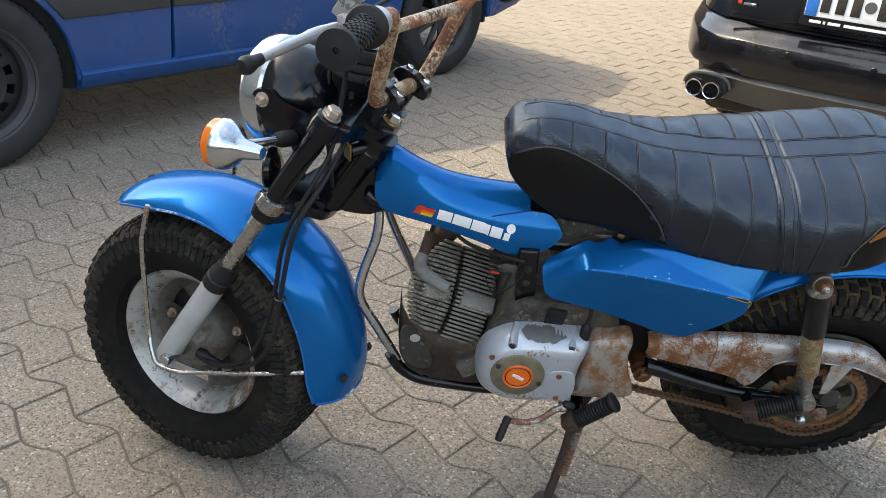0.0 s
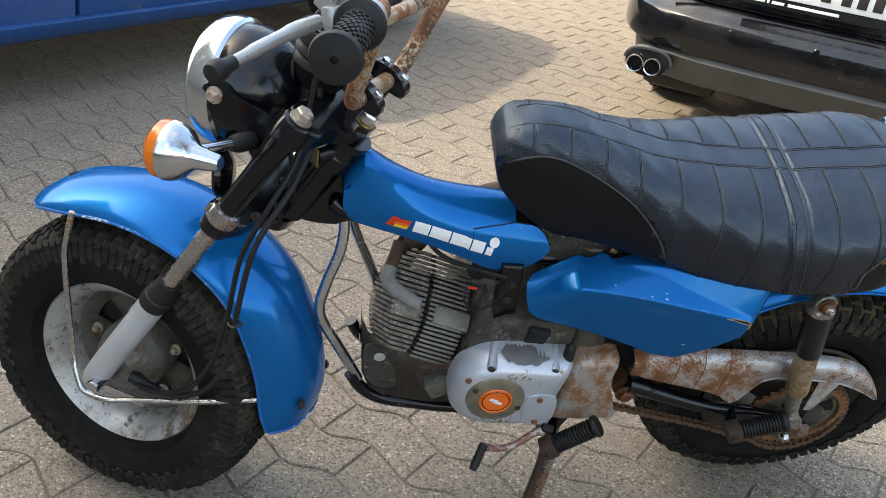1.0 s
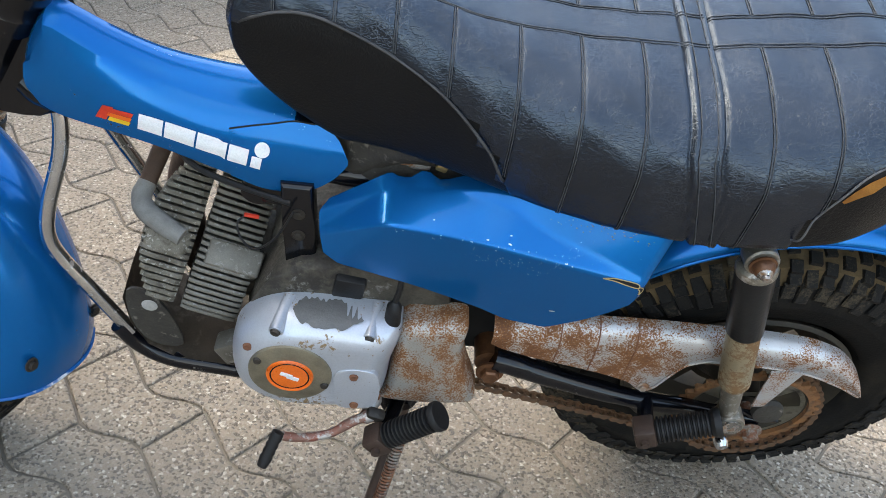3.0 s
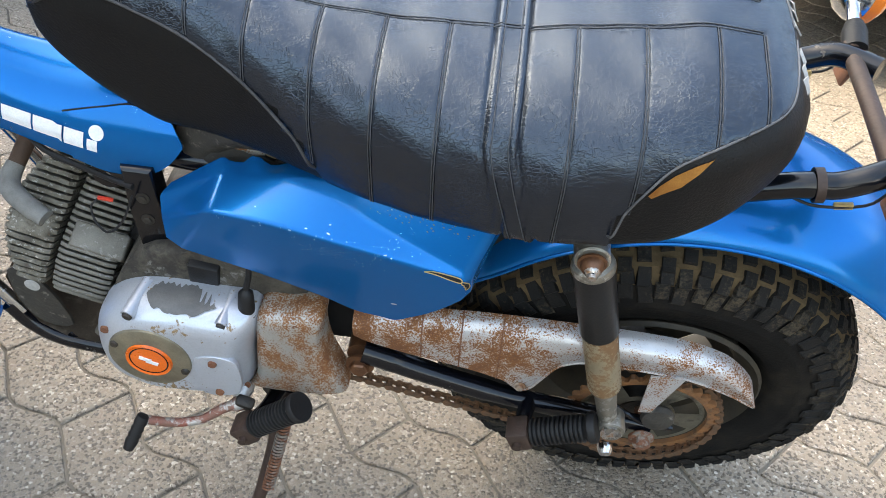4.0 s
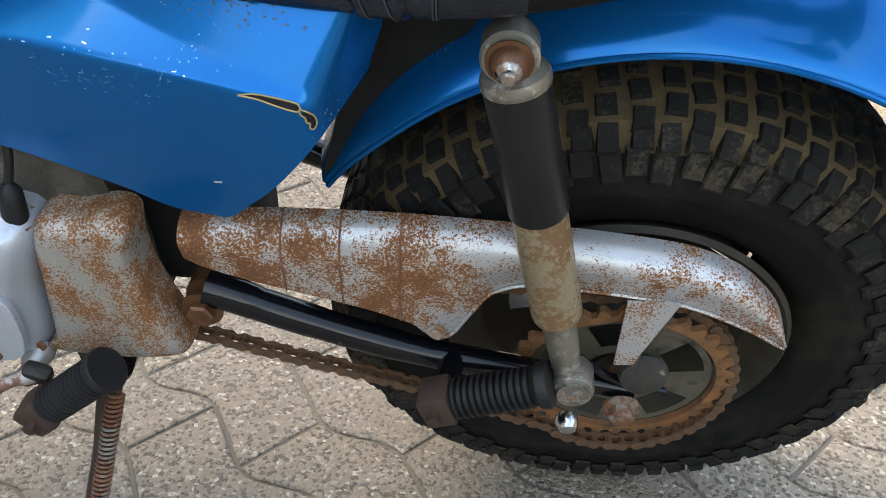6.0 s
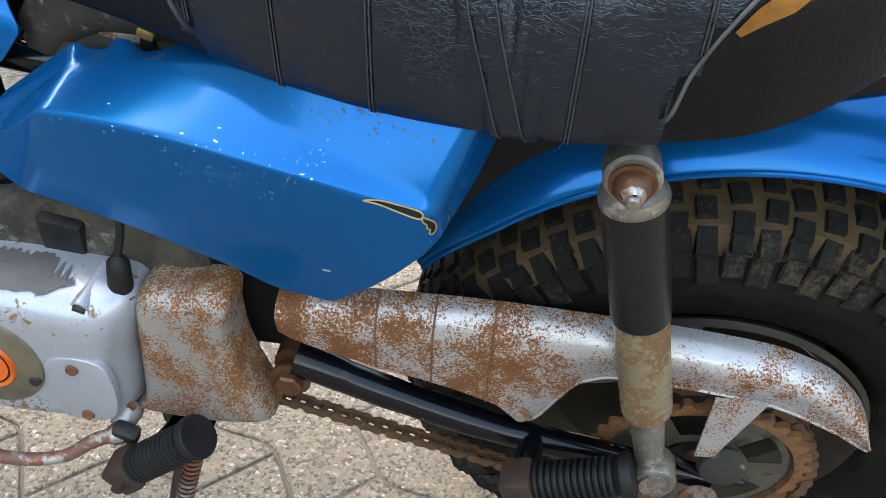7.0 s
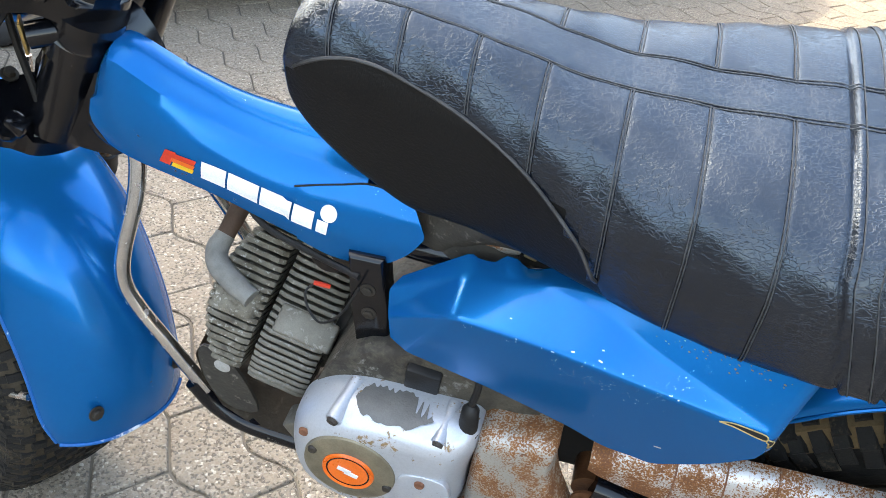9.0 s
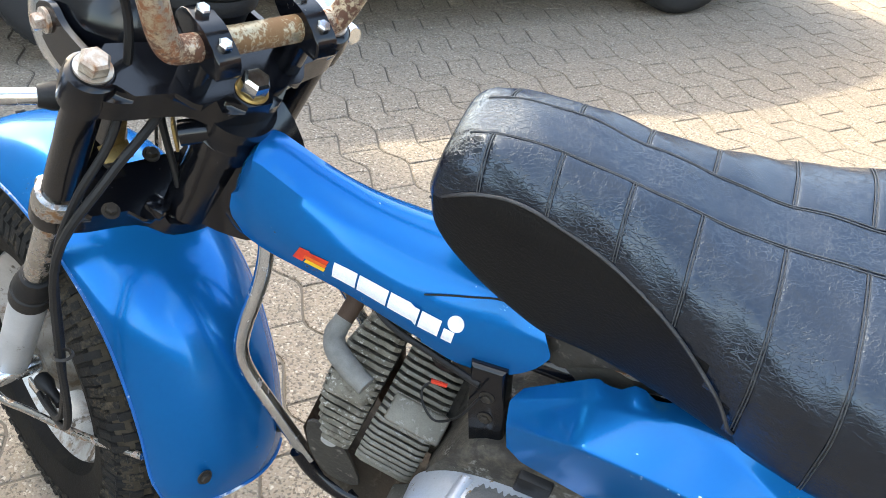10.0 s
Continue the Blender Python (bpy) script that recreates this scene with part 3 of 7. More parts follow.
LEANIN = Matrix.Translation((0, -0.040, 0.745)) @ pose(0, 0, 0, 8.0) @ Matrix.Translation((0, 0, -0.745))   # seat and tank sit nearer the camera at the top
MID = 0.024                                           # middle of the fork
ARCH = Matrix.Translation((1.171, 0.0, 0.262))
bike = thing("motorcycle", BIKE, "blue small balloon-tyre motorcycle leaning on its side stand on the paving", "motorcycle")


def knob(bm, m, sx, sy, sz):
    """A tread block, tapered outwards."""
    k = 0.82
    v = [bm.verts.new(m @ Vector((x * sx * (k if z else 1), y * sy * (k if z else 1), z * sz)))
         for z in (0, 1) for x, y in ((-.5, -.5), (.5, -.5), (.5, .5), (-.5, .5))]
    bm.faces.new(v[4:])
    for i in range(4):
        bm.faces.new((v[i], v[(i + 1) % 4], v[4 + (i + 1) % 4], v[4 + i]))


def tyre(name, R, W, blocks, at, seed, mud):
    rnd = random.Random(seed)
    h = 0.012
    prof = [(0.140, -0.052), (0.147, -0.063), (0.153, -0.069), (0.156, W * -0.90), (0.170, W * -0.965), (0.187, -W), (0.190, W * -1.012), (0.193, -W), (0.207, W * -0.985), (0.224, W * -0.93),
            (R - h - 0.008, W * -0.80), (R - h - 0.002, W * -0.55), (R - h, W * -0.2)]
    prof = prof + [(r, -y) for r, y in prof[::-1]]
    carcass = part(name, lathe(prof, (0, 0, 0), (0, 1, 0), 72, closed=True), M_RUBBER, bike, "worn black balloon tyre with dried mud", at, 40)
    lip = [(0.2265, W * -0.930), (R - h - 0.0045, W * -0.82), (R - h + 0.0022, W * -0.57), (R - h + 0.0055, W * -0.2)]
    lip = lip + [(r, -y) for r, y in lip[::-1]]
    part("dried_mud", lathe(lip + [(r - 0.008, y) for r, y in lip[::-1]], (0, 0, 0), (0, 1, 0), 72, closed=True), mud, carcass, "tan dried mud between the blocks", None, 40)
    bm = bmesh.new()
    step = 2 * math.pi / blocks
    wide = step * R / 0.0411
    for i in range(blocks):
        rows_ = []
        for sg in (-1, 1):
            o = 0.0 if sg < 0 else 0.5
            for y_, drop, tilt_, tall_ in ((0.10, 0.001, 0, 0.9), (0.38, 0.002, 6, 0.9), (0.66, 0.005, 16, 0.8), (0.24, 0.001, 3, 0.9), (0.52, 0.003, 10, 0.85), (0.775, 0.0085, 25, 0.7)):
                rows_.append((sg * W * y_, R - h - drop, sg * tilt_, 0.0146, 0.0180, o if y_ in (0.10, 0.38, 0.66) else o + 0.5, tall_))
            for half in (0.0, 0.5):
                long_ = half == o % 1.0
                rows_ += [(sg * W * 0.875, R - h - 0.016, sg * 42, 0.0142, 0.024 if long_ else 0.018, half, 0.5), (sg * W * 0.975, R - h - (0.034 if long_ else 0.030), sg * 77, 0.0146, 0.030 if long_ else 0.024, half, 0.20)]
        for row, (y, r, tilt, sx, sy, off, tall) in enumerate(rows_):
            a = (i + off + rnd.uniform(-0.05, 0.05)) * step
            m = (Matrix.Rotation(a, 4, "Y") @ Matrix.Translation((0, y, r)) @ Matrix.Rotation(radians(-tilt), 4, "X")
                 @ Matrix.Rotation(rnd.uniform(-0.08, 0.08) + (0.10 if abs(tilt) in (6, 10) else 0.0), 4, "Z"))
            knob(bm, m, sx * wide, sy, h * tall * rnd.uniform(0.88, 1.0))
    tread = part("tread", bm, M_TREAD, carcass, "knobbly tread blocks caked with brown dirt", None, 30)
    tagged(tread, kind="stuff")
    return carcass


def rim(parent, at, material, label):
    prof = [(0.143, -0.066), (0.147, -0.062), (0.143, -0.056), (0.132, -0.050), (0.126, -0.030), (0.120, 0.0), (0.126, 0.030),
            (0.132, 0.050), (0.143, 0.056), (0.147, 0.062), (0.143, 0.066), (0.137, 0.060), (0.127, 0.050), (0.119, 0.030),
            (0.114, 0.0), (0.119, -0.030), (0.127, -0.050), (0.137, -0.060)]
    bm = lathe(prof, (0, 0, 0), (0, 1, 0), 64, closed=True)
    return part("rim", bm, material, parent, label, at)


def spider(parent, at, material, holes, y0):
    """The pressed steel wheel disc with round holes."""
    bm = bmesh.new()
    n = holes * 10
    rings = []
    for r, y in ((0.118, y0 - 0.016), (0.100, y0 - 0.006), (0.094, y0), (0.060, y0 + 0.002), (0.050, y0 - 0.012), (0.034, y0 - 0.016)):
        rings.append([(r * math.cos(2 * math.pi * k / n), y, r * math.sin(2 * math.pi * k / n)) for k in range(n)])
    vs = [[bm.verts.new(q) for q in r] for r in rings]
    for j in range(len(vs) - 1):
        for k in range(n):
            if j == 2 and (k % 10) in (3, 4, 5, 6):
                continue
            bm.faces.new((vs[j][k], vs[j][(k + 1) % n], vs[j + 1][(k + 1) % n], vs[j + 1][k]))
    own = bmesh.ops.solidify(bm, geom=bm.faces[:], thickness=0.003)
    return part("wheel_disc", bm, material, parent, "", at)


def arch(inner, a0, a1, rows, parent, at, name, label, thick=0.0022, n=44):
    """A mudguard: a section of (half-width share, radius) swept through the angles; rows give width and radius by angle."""
    bm = bmesh.new()
    rings = []
    for i in range(n + 1):
        a = radians(a0 + (a1 - a0) * i / n)
        w, lift, crown, mid = rows(i / n)
        ring = []
        for k in range(-10, 11):
            s = k / 10
            r = inner + lift + crown * (1 - abs(s) ** 2.6)
            ring.append((r * math.cos(a), mid + w * s, r * math.sin(a)))
        # a rolled rim along both edges
        for sgn in (-1, 1):
            r = inner + lift - 0.006
            q = (r * math.cos(a), mid + w * sgn * 1.015, r * math.sin(a))
            ring = [q] + ring if sgn < 0 else ring + [q]
        rings.append(ring)
    vs = [[bm.verts.new(q) for q in r] for r in rings]
    for p, q in zip(vs, vs[1:]):
        for i in range(len(p) - 1):
            bm.faces.new((p[i], p[i + 1], q[i + 1], q[i]))
    bmesh.ops.recalc_face_normals(bm, faces=bm.faces)
    bmesh.ops.solidify(bm, geom=bm.faces[:], thickness=thick)
    return part(name, bm, M_BLUE, parent, label, at, 50)


# front wheel
front_wheel = tyre("front_tyre", 0.252, 0.088, 50, FRONT @ Matrix.Translation((0, 0.011, 0)), 3, M_DUST)
rim(front_wheel, None, M_RIM, "silver painted steel rim with a chipped edge")
spider(front_wheel, None, M_WHEELDISC, 5, 0.004)
part("brake_drum", lathe([(0.0, -0.074), (0.026, -0.074), (0.030, -0.068), (0.044, -0.062), (0.050, -0.054), (0.052, -0.042), (0.058, -0.034), (0.060, -0.026), (0.060, 0.03), (0.05, 0.045), (0.0, 0.05)],
                         (0, 0, 0), (0, 1, 0), 40), M_WHEELDISC, front_wheel, "grey cast brake plate")
# dark disc behind the holes, coloured as the shade inside the wheel
part("drum_back", lathe([(0.0, 0.020), (0.112, 0.020), (0.112, 0.026), (0.0, 0.026)], (0, 0, 0), (0, 1, 0), 40), M_GREASE, front_wheel, "dark disc standing in for the shade inside the wheel")
part("axle", lathe([(0.0, -0.132), (0.010, -0.132), (0.012, -0.126), (0.012, 0.126), (0.010, 0.132), (0.0, 0.132)], (0, 0, 0), (0, 1, 0), 12), M_CHROME, front_wheel)
for k in range(5):
    a = 2 * math.pi * (k + 0.5) / 5 + 0.3
    part("wheel_nut", bolt((0.078 * math.cos(a), -0.014, 0.078 * math.sin(a)), (0, -1, 0), 0.0065, 0.012), M_RUSTCHROME, front_wheel)
part("brake_arm", box((0.016, 0.005, 0.075), pose(0.040, -0.084, -0.020, 0, 60, 0), 0.002), M_CHROME, front_wheel, "chrome brake lever")
part("cable_boot", lathe([(0.0, 0.0), (0.010, 0.0), (0.011, 0.012), (0.007, 0.024), (0.006, 0.05)], (0.030, -0.088, 0.030), (0.85, 0.0, 0.35), 14), M_RUBBER_CLEAN, front_wheel)


def front_shape(t):
    # from the rear end (t = 0) to the front tip
    w = interp(t, [(0, 0.080), (0.06, 0.088), (0.5, 0.090), (0.85, 0.088), (0.95, 0.073), (1.0, 0.045)])
    lift = interp(t, [(0, -0.004), (0.1, -0.016), (0.25, -0.013), (0.42, 0.0), (0.6, 0.004), (0.8, 0.004), (1.0, 0.018)])
    crown = interp(t, [(0, 0.030), (0.1, 0.052), (0.3, 0.052), (0.5, 0.038), (0.9, 0.026), (1.0, 0.010)])
    mid = interp(t, [(0, 0.040), (0.3, 0.032), (0.6, 0.018), (1.0, 0.004)])
    return w, lift, crown, mid


front_guard = arch(0.272, 23.0, 154.0, front_shape, bike, FRONT, "front_mudguard", "blue mudguard with white chips along its rim")
for sgn in (-1, 1):
    edge = []
    for i in range(45):
        a = radians(23.0 + 131.0 * i / 44)
        w, lift, crown, mid = front_shape(i / 44)
        r = 0.272 + lift - 0.005
        edge.append((r * math.cos(a), mid + sgn * w * 1.012, r * math.sin(a)))
    part("rolled_edge", tube(edge, 0.0024, 8, 1), M_CHIPPED, front_guard, "blue rim chipped to white")
a_, (w_, lift_, crown_, mid_) = radians(23.0), front_shape(0.0)
part("rolled_edge", tube([((0.272 + lift_ + crown_ * (1 - abs(k / 10) ** 2.6)) * math.cos(a_), mid_ + w_ * k / 10, (0.272 + lift_ + crown_ * (1 - abs(k / 10) ** 2.6)) * math.sin(a_)) for k in range(-10, 11)], 0.0026, 8, 1), M_CHIPPED, front_guard, "blue lower rim chipped to white")
for x, y, z, r in ((-0.236, 0.006, 0.166, 0.304), (0.244, -0.012, 0.165, 0.302), (0.262, 0.100, 0.180, 0.290)):
    n = Vector((x, 0, z)).normalized()
    part("guard_bolt", bolt((n.x * r, y, n.z * r), n, 0.0062, 0.006), M_GREASE, front_guard)
STAY = [(-0.182, -0.096, 0.218), (-0.168, -0.099, 0.18), (-0.148, -0.102, 0.140), (-0.068, -0.108, 0.030), (-0.030, -0.118, -0.004), (-0.004, -0.122, -0.014), (0.030, -0.120, 0.004), (0.062, -0.108, 0.032), (0.134, -0.085, 0.099), (0.196, -0.056, 0.156)]
for sgn in (1, -1):
    part("stay_wire", tube([(x, y if sgn > 0 else 2 * MID - y, z) for x, y, z in STAY], 0.0046, 10, 5), M_DIMCHROME, bike, "bent chrome mudguard stay", FRONT)

# fork legs, sliders, clamps
for sgn, nm in ((-1, "fork_leg"), (1, "fork_leg")):
    y = MID + sgn * 0.115
    leg = part(nm, tube([(-0.012, y, 0.16), (-0.012, y, 0.42)], 0.0138, 20, 1), M_DIMCHROME, bike, "dull chrome fork tube", FRONT)
    part("fork_cover", tube([(-0.012, y, 0.40), (-0.012, y, 0.590)], 0.0162, 20, 1), M_BLACK, leg, "black fork shroud")
    part("slider", lathe([(0.0, -0.022), (0.015, -0.022), (0.0195, -0.012), (0.0208, 0.02), (0.0208, 0.19), (0.0195, 0.198), (0.014, 0.20)],
                         (-0.012, y, 0), (0, 0, 1), 24), M_SLIDER, leg, "silver painted fork slider")
    part("dust_boot", lathe([(0.015, 0.190), (0.0226, 0.192), (0.0226, 0.212), (0.0206, 0.214), (0.0216, 0.222), (0.0198, 0.226), (0.017, 0.246), (0.014, 0.247)],
                            (-0.012, y, 0), (0, 0, 1), 24), M_RUBBER_CLEAN, leg, "black rubber dust boot")
    part("clamp", lathe([(0.0150, 0.382), (0.0205, 0.383), (0.0222, 0.390), (0.0226, 0.402), (0.0208, 0.413), (0.0162, 0.415)],
                        (-0.012, y, 0), (0, 0, 1), 24, box((0.014, 0.022, 0.020), pose(-0.030, y - sgn * 0.0, 0.398), 0.004)), M_DIMCHROME, leg, "tarnished chrome fork clamp")
    part("top_bolt", bolt((-0.012, y, 0.590), (0, 0, 1), 0.0122, 0.014, lathe([(0.0, 0.0), (0.0150, 0.0), (0.0150, 0.003), (0.0, 0.003)], (-0.012, y, 0.589), (0, 0, 1), 24), False), M_RUSTCHROME, leg, "rusty chrome hexagon bolt")


# yokes
def yoke(z, h, y_out, name):
    pts = outline([(-0.034, -y_out), (-0.012, -y_out - 0.024), (0.014, -y_out), (0.026, -0.05), (0.048, -0.022), (0.050, 0.022), (0.026, 0.05),
                   (0.014, y_out), (-0.012, y_out + 0.024), (-0.034, y_out), (-0.026, 0.04), (-0.026, -0.04)], 4)
    own = bmesh.new()
    lo = [own.verts.new((x, MID + y, z)) for x, y in pts]
    hi = [own.verts.new((x, MID + y, z + h)) for x, y in pts]
    own.faces.new(lo[::-1])
    top = own.faces.new(hi)
    for i in range(len(pts)):
        own.faces.new((lo[i], lo[(i + 1) % len(pts)], hi[(i + 1) % len(pts)], hi[i]))
    bmesh.ops.bevel(own, geom=list(top.edges), offset=0.010, segments=5, affect="EDGES")
    for sgn in (-1, 1):
        lathe([(0.015, z - 0.004), (0.0215, z - 0.003), (0.0225, z + h * 0.5), (0.0205, z + h - 0.002), (0.016, z + h + 0.001)], (-0.012, MID + sgn * 0.115, 0), (0, 0, 1), 28, own)
    return part(name, own, M_BLACK, bike, "black fork yoke", FRONT)


top_yoke = yoke(0.556, 0.032, 0.108, "top_yoke")
part("stem_nut", bolt((0.036, 0.024, 0.588), (0, 0, 1), 0.0122, 0.018, None, False), M_CHROME, top_yoke, "bright chrome nut")
part("stem_washer", lathe([(0.0, 0.0), (0.0142, 0.0), (0.0146, 0.002), (0.013, 0.0035), (0.0, 0.0035)], (0.036, 0.024, 0.587), (0, 0, 1), 24), M_WASHER, top_yoke, "brass washer")
low_yoke = yoke(0.375, 0.030, 0.110, "bottom_yoke")
part("steering_stem", lathe([(0.0, 0.40), (0.026, 0.40), (0.026, 0.505), (0.030, 0.508), (0.031, 0.530), (0.028, 0.534), (0.028, 0.548), (0.033, 0.550), (0.033, 0.562), (0.0, 0.562)], (0.032, MID, 0.0), (0, 0, 1), 32), M_BLACK, bike, "", FRONT)

# handlebar
for y in (MID - 0.046, MID + 0.046):
    own = box((0.028, 0.017, 0.070), pose(0.016, y, 0.613), 0.005)
    cl = part("bar_clamp", own, M_BLACK, bike, "black handlebar clamp", FRONT)
    part("clamp_cap", prism(outline([(-0.016, 0.632), (-0.012, 0.648), (0.004, 0.653), (0.016, 0.655), (0.028, 0.653), (0.044, 0.648), (0.048, 0.632), (0.016, 0.626)], 3), y - 0.010, y + 0.010, 0.002), M_BLACK, cl)
    for dx in (-0.017, 0.017):
        part("clamp_bolt", bolt((0.016 + dx, y, 0.650), (0, 0, 1), 0.0060, 0.008, None, False), M_CHROME, cl)
BAR = [(0.018, 0.0, 0.637), (0.018, 0.062, 0.637), (0.016, 0.082, 0.644), (0.006, 0.100, 0.688), (-0.008, 0.118, 0.745), (-0.012, 0.136, 0.773), (-0.012, 0.168, 0.783), (0.022, 0.345, 0.800)]
pts = [(x, MID - y, z) for x, y, z in BAR[::-1]] + [(x, MID + y, z) for x, y, z in BAR[1:]]
bar = part("handlebar", tube(pts, 0.0112, 18, 7), M_BAR, bike, "rusted high handlebar with peeling chrome", FRONT)
part("crossbar", tube([(-0.011, MID - 0.122, 0.757), (-0.011, MID + 0.122, 0.757)], 0.0090, 12, 1), M_BAR, bar, "rusted cross brace")
part("bar_centre", tube([(0.018, MID - 0.036, 0.637), (0.018, MID + 0.036, 0.637)], 0.0118, 16, 1), M_SHOCK, bar, "pitted chrome middle of the bar")


def grip(sgn):
    a, b = Vector((-0.002, MID + sgn * 0.236, 0.7895)), Vector((0.0246, MID + sgn * 0.360, 0.802))
    d = (b - a).normalized()
    bm = lathe([(0.012, -0.004), (0.026, -0.002), (0.0275, 0.002), (0.026, 0.006), (0.018, 0.010), (0.016, 0.02), (0.0175, 0.05), (0.016, 0.09),
                (0.017, 0.108), (0.023, 0.112), (0.0252, 0.118), (0.0235, 0.124), (0.004, 0.126), (0.003, 0.121), (0.0, 0.121)], a, d, 32)
    rnd = random.Random(4)
    for i in range(12):
        for k in range(16):
            t = 2 * math.pi * (k + 0.5 * (i % 2)) / 16
            x = d.cross(Vector((0, 0, 1))).normalized()
            y = d.cross(x)
            q = a + d * (0.018 + i * 0.007) + 0.0165 * (x * math.cos(t) + y * math.sin(t))
            bmesh.ops.create_cube(bm, size=0.0035, matrix=Matrix.Translation(q) @ (q - a - d * (q - a).dot(d)).to_track_quat("Z", "X").to_matrix().to_4x4())
    return part("grip", bm, M_RUBBER_CLEAN, bar, "black dimpled rubber grip with end flange")


grip(-1)
grip(1)
for sgn in (-1, 1):
    perch = part("lever_perch", lathe([(0.0125, -0.014), (0.019, -0.012), (0.019, 0.012), (0.0125, 0.014)], (-0.006, MID + sgn * 0.206, 0.786), (0.18, sgn, 0.08), 20,
                 box((0.034, 0.022, 0.018), pose(-0.030, MID + sgn * 0.212, 0.760, 0, 40, 0), 0.005)), M_ALU, bar, "grey cast lever perch")
    part("lever", tube([(-0.044, MID + sgn * 0.205, 0.744), (-0.048, MID + sgn * 0.240, 0.738), (-0.051, MID + sgn * 0.285, 0.728), (-0.053, MID + sgn * 0.325, 0.717), (-0.054, MID + sgn * 0.345, 0.711)],
                       [0.0080, 0.0085, 0.0070, 0.0060, 0.0058], 12, 4), M_ALU, bar, "worn alloy lever")
    part("lever_tip", lathe([(0.0, -0.020), (0.007, -0.018), (0.0080, -0.006), (0.0105, 0.0), (0.0115, 0.007), (0.009, 0.014), (0.0, 0.017)], (-0.0545, MID + sgn * 0.350, 0.7095), (-0.02, sgn * 0.5, -0.12), 16), M_RUBBER_CLEAN, bar, "black ball end")
    clamp_ = part("mirror_clamp", box((0.022, 0.018, 0.034), pose(-0.048, MID + sgn * 0.206, 0.776), 0.003, lathe([(0.0, 0.0), (0.017, 0.0), (0.019, 0.006), (0.019, 0.022), (0.0, 0.024)], (-0.052, MID + sgn * 0.206, 0.792), (0, 0, 1), 18)), M_ALU, bar, "grey mirror clamp")
    for dx in (-0.005, 0.006):
        part("clamp_screw", lathe([(0.0, 0.003), (0.0035, 0.003), (0.0042, 0.0)], (-0.048 + dx, MID + sgn * 0.2152, 0.782), (0, sgn, 0), 12), M_CHROME, clamp_)
# instrument behind the headlamp
own = lathe([(0.0, -0.060), (0.024, -0.058), (0.034, -0.045), (0.038, -0.030), (0.043, -0.026), (0.043, -0.018), (0.040, -0.014), (0.044, -0.010), (0.044, -0.002), (0.041, 0.002), (0.046, 0.006), (0.047, 0.016), (0.045, 0.024), (0.0, 0.026)],
            (-0.062, MID, 0.632), (-0.35, 0.0, 0.94), 40)
meter = part("speedometer", own, M_RUBBER_CLEAN, bike, "black round speedometer in a ribbed rubber cup", FRONT)
part("dial", lathe([(0.0, 0.0275), (0.039, 0.0275)], (-0.062, MID, 0.632), (-0.35, 0.0, 0.94), 32), M_GLASS, meter)
horn = part("horn", lathe([(0.0, -0.012), (0.020, -0.012), (0.034, -0.004), (0.036, 0.004), (0.033, 0.008), (0.026, 0.006), (0.0, 0.014)], (-0.060, -0.030, 0.405), (-0.75, -0.25, -0.5), 32), M_BLACK, bike, "round black horn", FRONT)
# cables
for path, r in (([(-0.03, -0.17, 0.76), (-0.045, -0.10, 0.70), (-0.03, -0.06, 0.62), (0.012, -0.075, 0.54), (0.030, -0.105, 0.47), (0.045, -0.118, 0.39), (0.085, -0.116, 0.29), (0.110, -0.112, 0.20), (0.108, -0.104, 0.12), (0.075, -0.094, 0.060), (0.05, -0.09, 0.04)], 0.0038),
                ([(-0.04, 0.0, 0.60), (0.006, -0.03, 0.55), (0.034, -0.085, 0.50), (0.052, -0.124, 0.42), (0.095, -0.126, 0.31), (0.126, -0.120, 0.23), (0.128, -0.110, 0.15), (0.098, -0.098, 0.085), (0.06, -0.088, 0.045)], 0.0042),
                ([(-0.02, 0.17, 0.77), (-0.09, 0.10, 0.72), (-0.10, 0.02, 0.62), (-0.03, -0.01, 0.52), (0.03, 0.0, 0.44)], 0.0035)):
    part("cable", tube(path, r, 8, 6), M_RUBBER_CLEAN, bike, "black control cable", FRONT)
part("cable_ring", lathe([(0.008, -0.002), (0.0105, 0.0), (0.008, 0.002)], (0.098, -0.122, 0.30), (0.5, 0, -0.85), 14, closed=True), M_GREASE, bike, "", FRONT)

for x, y, z, sx, sy, sz, rz in ((-0.012, -0.045, 0.372, 0.030, 0.040, 0.020, 12), (0.010, 0.02, 0.366, 0.036, 0.05, 0.022, -8), (-0.02, 0.075, 0.374, 0.028, 0.034, 0.018, 20), (0.030, -0.015, 0.410, 0.022, 0.020, 0.016, 30)):
    part("yoke_rib", box((sx, sy, sz), pose(x, y, z, 0, 0, rz), 0.005), M_BLACK, low_yoke, "black cast rib")
for x, y in ((-0.030, -0.030), (-0.028, 0.01), (0.0, 0.055), (0.018, -0.055)):
    part("yoke_bolt", bolt((x, y, 0.405), (0, 0, 1), 0.006, 0.008), M_GREASE, low_yoke)
part("horn_bracket", box((0.018, 0.030, 0.003), pose(-0.030, -0.030, 0.425, 0, 20, 0), 0.001, box((0.003, 0.024, 0.075), pose(-0.040, -0.032, 0.462, 0, -8, 10), 0.001)), M_BRASS, bike, "yellow-passivated bracket strip", FRONT)

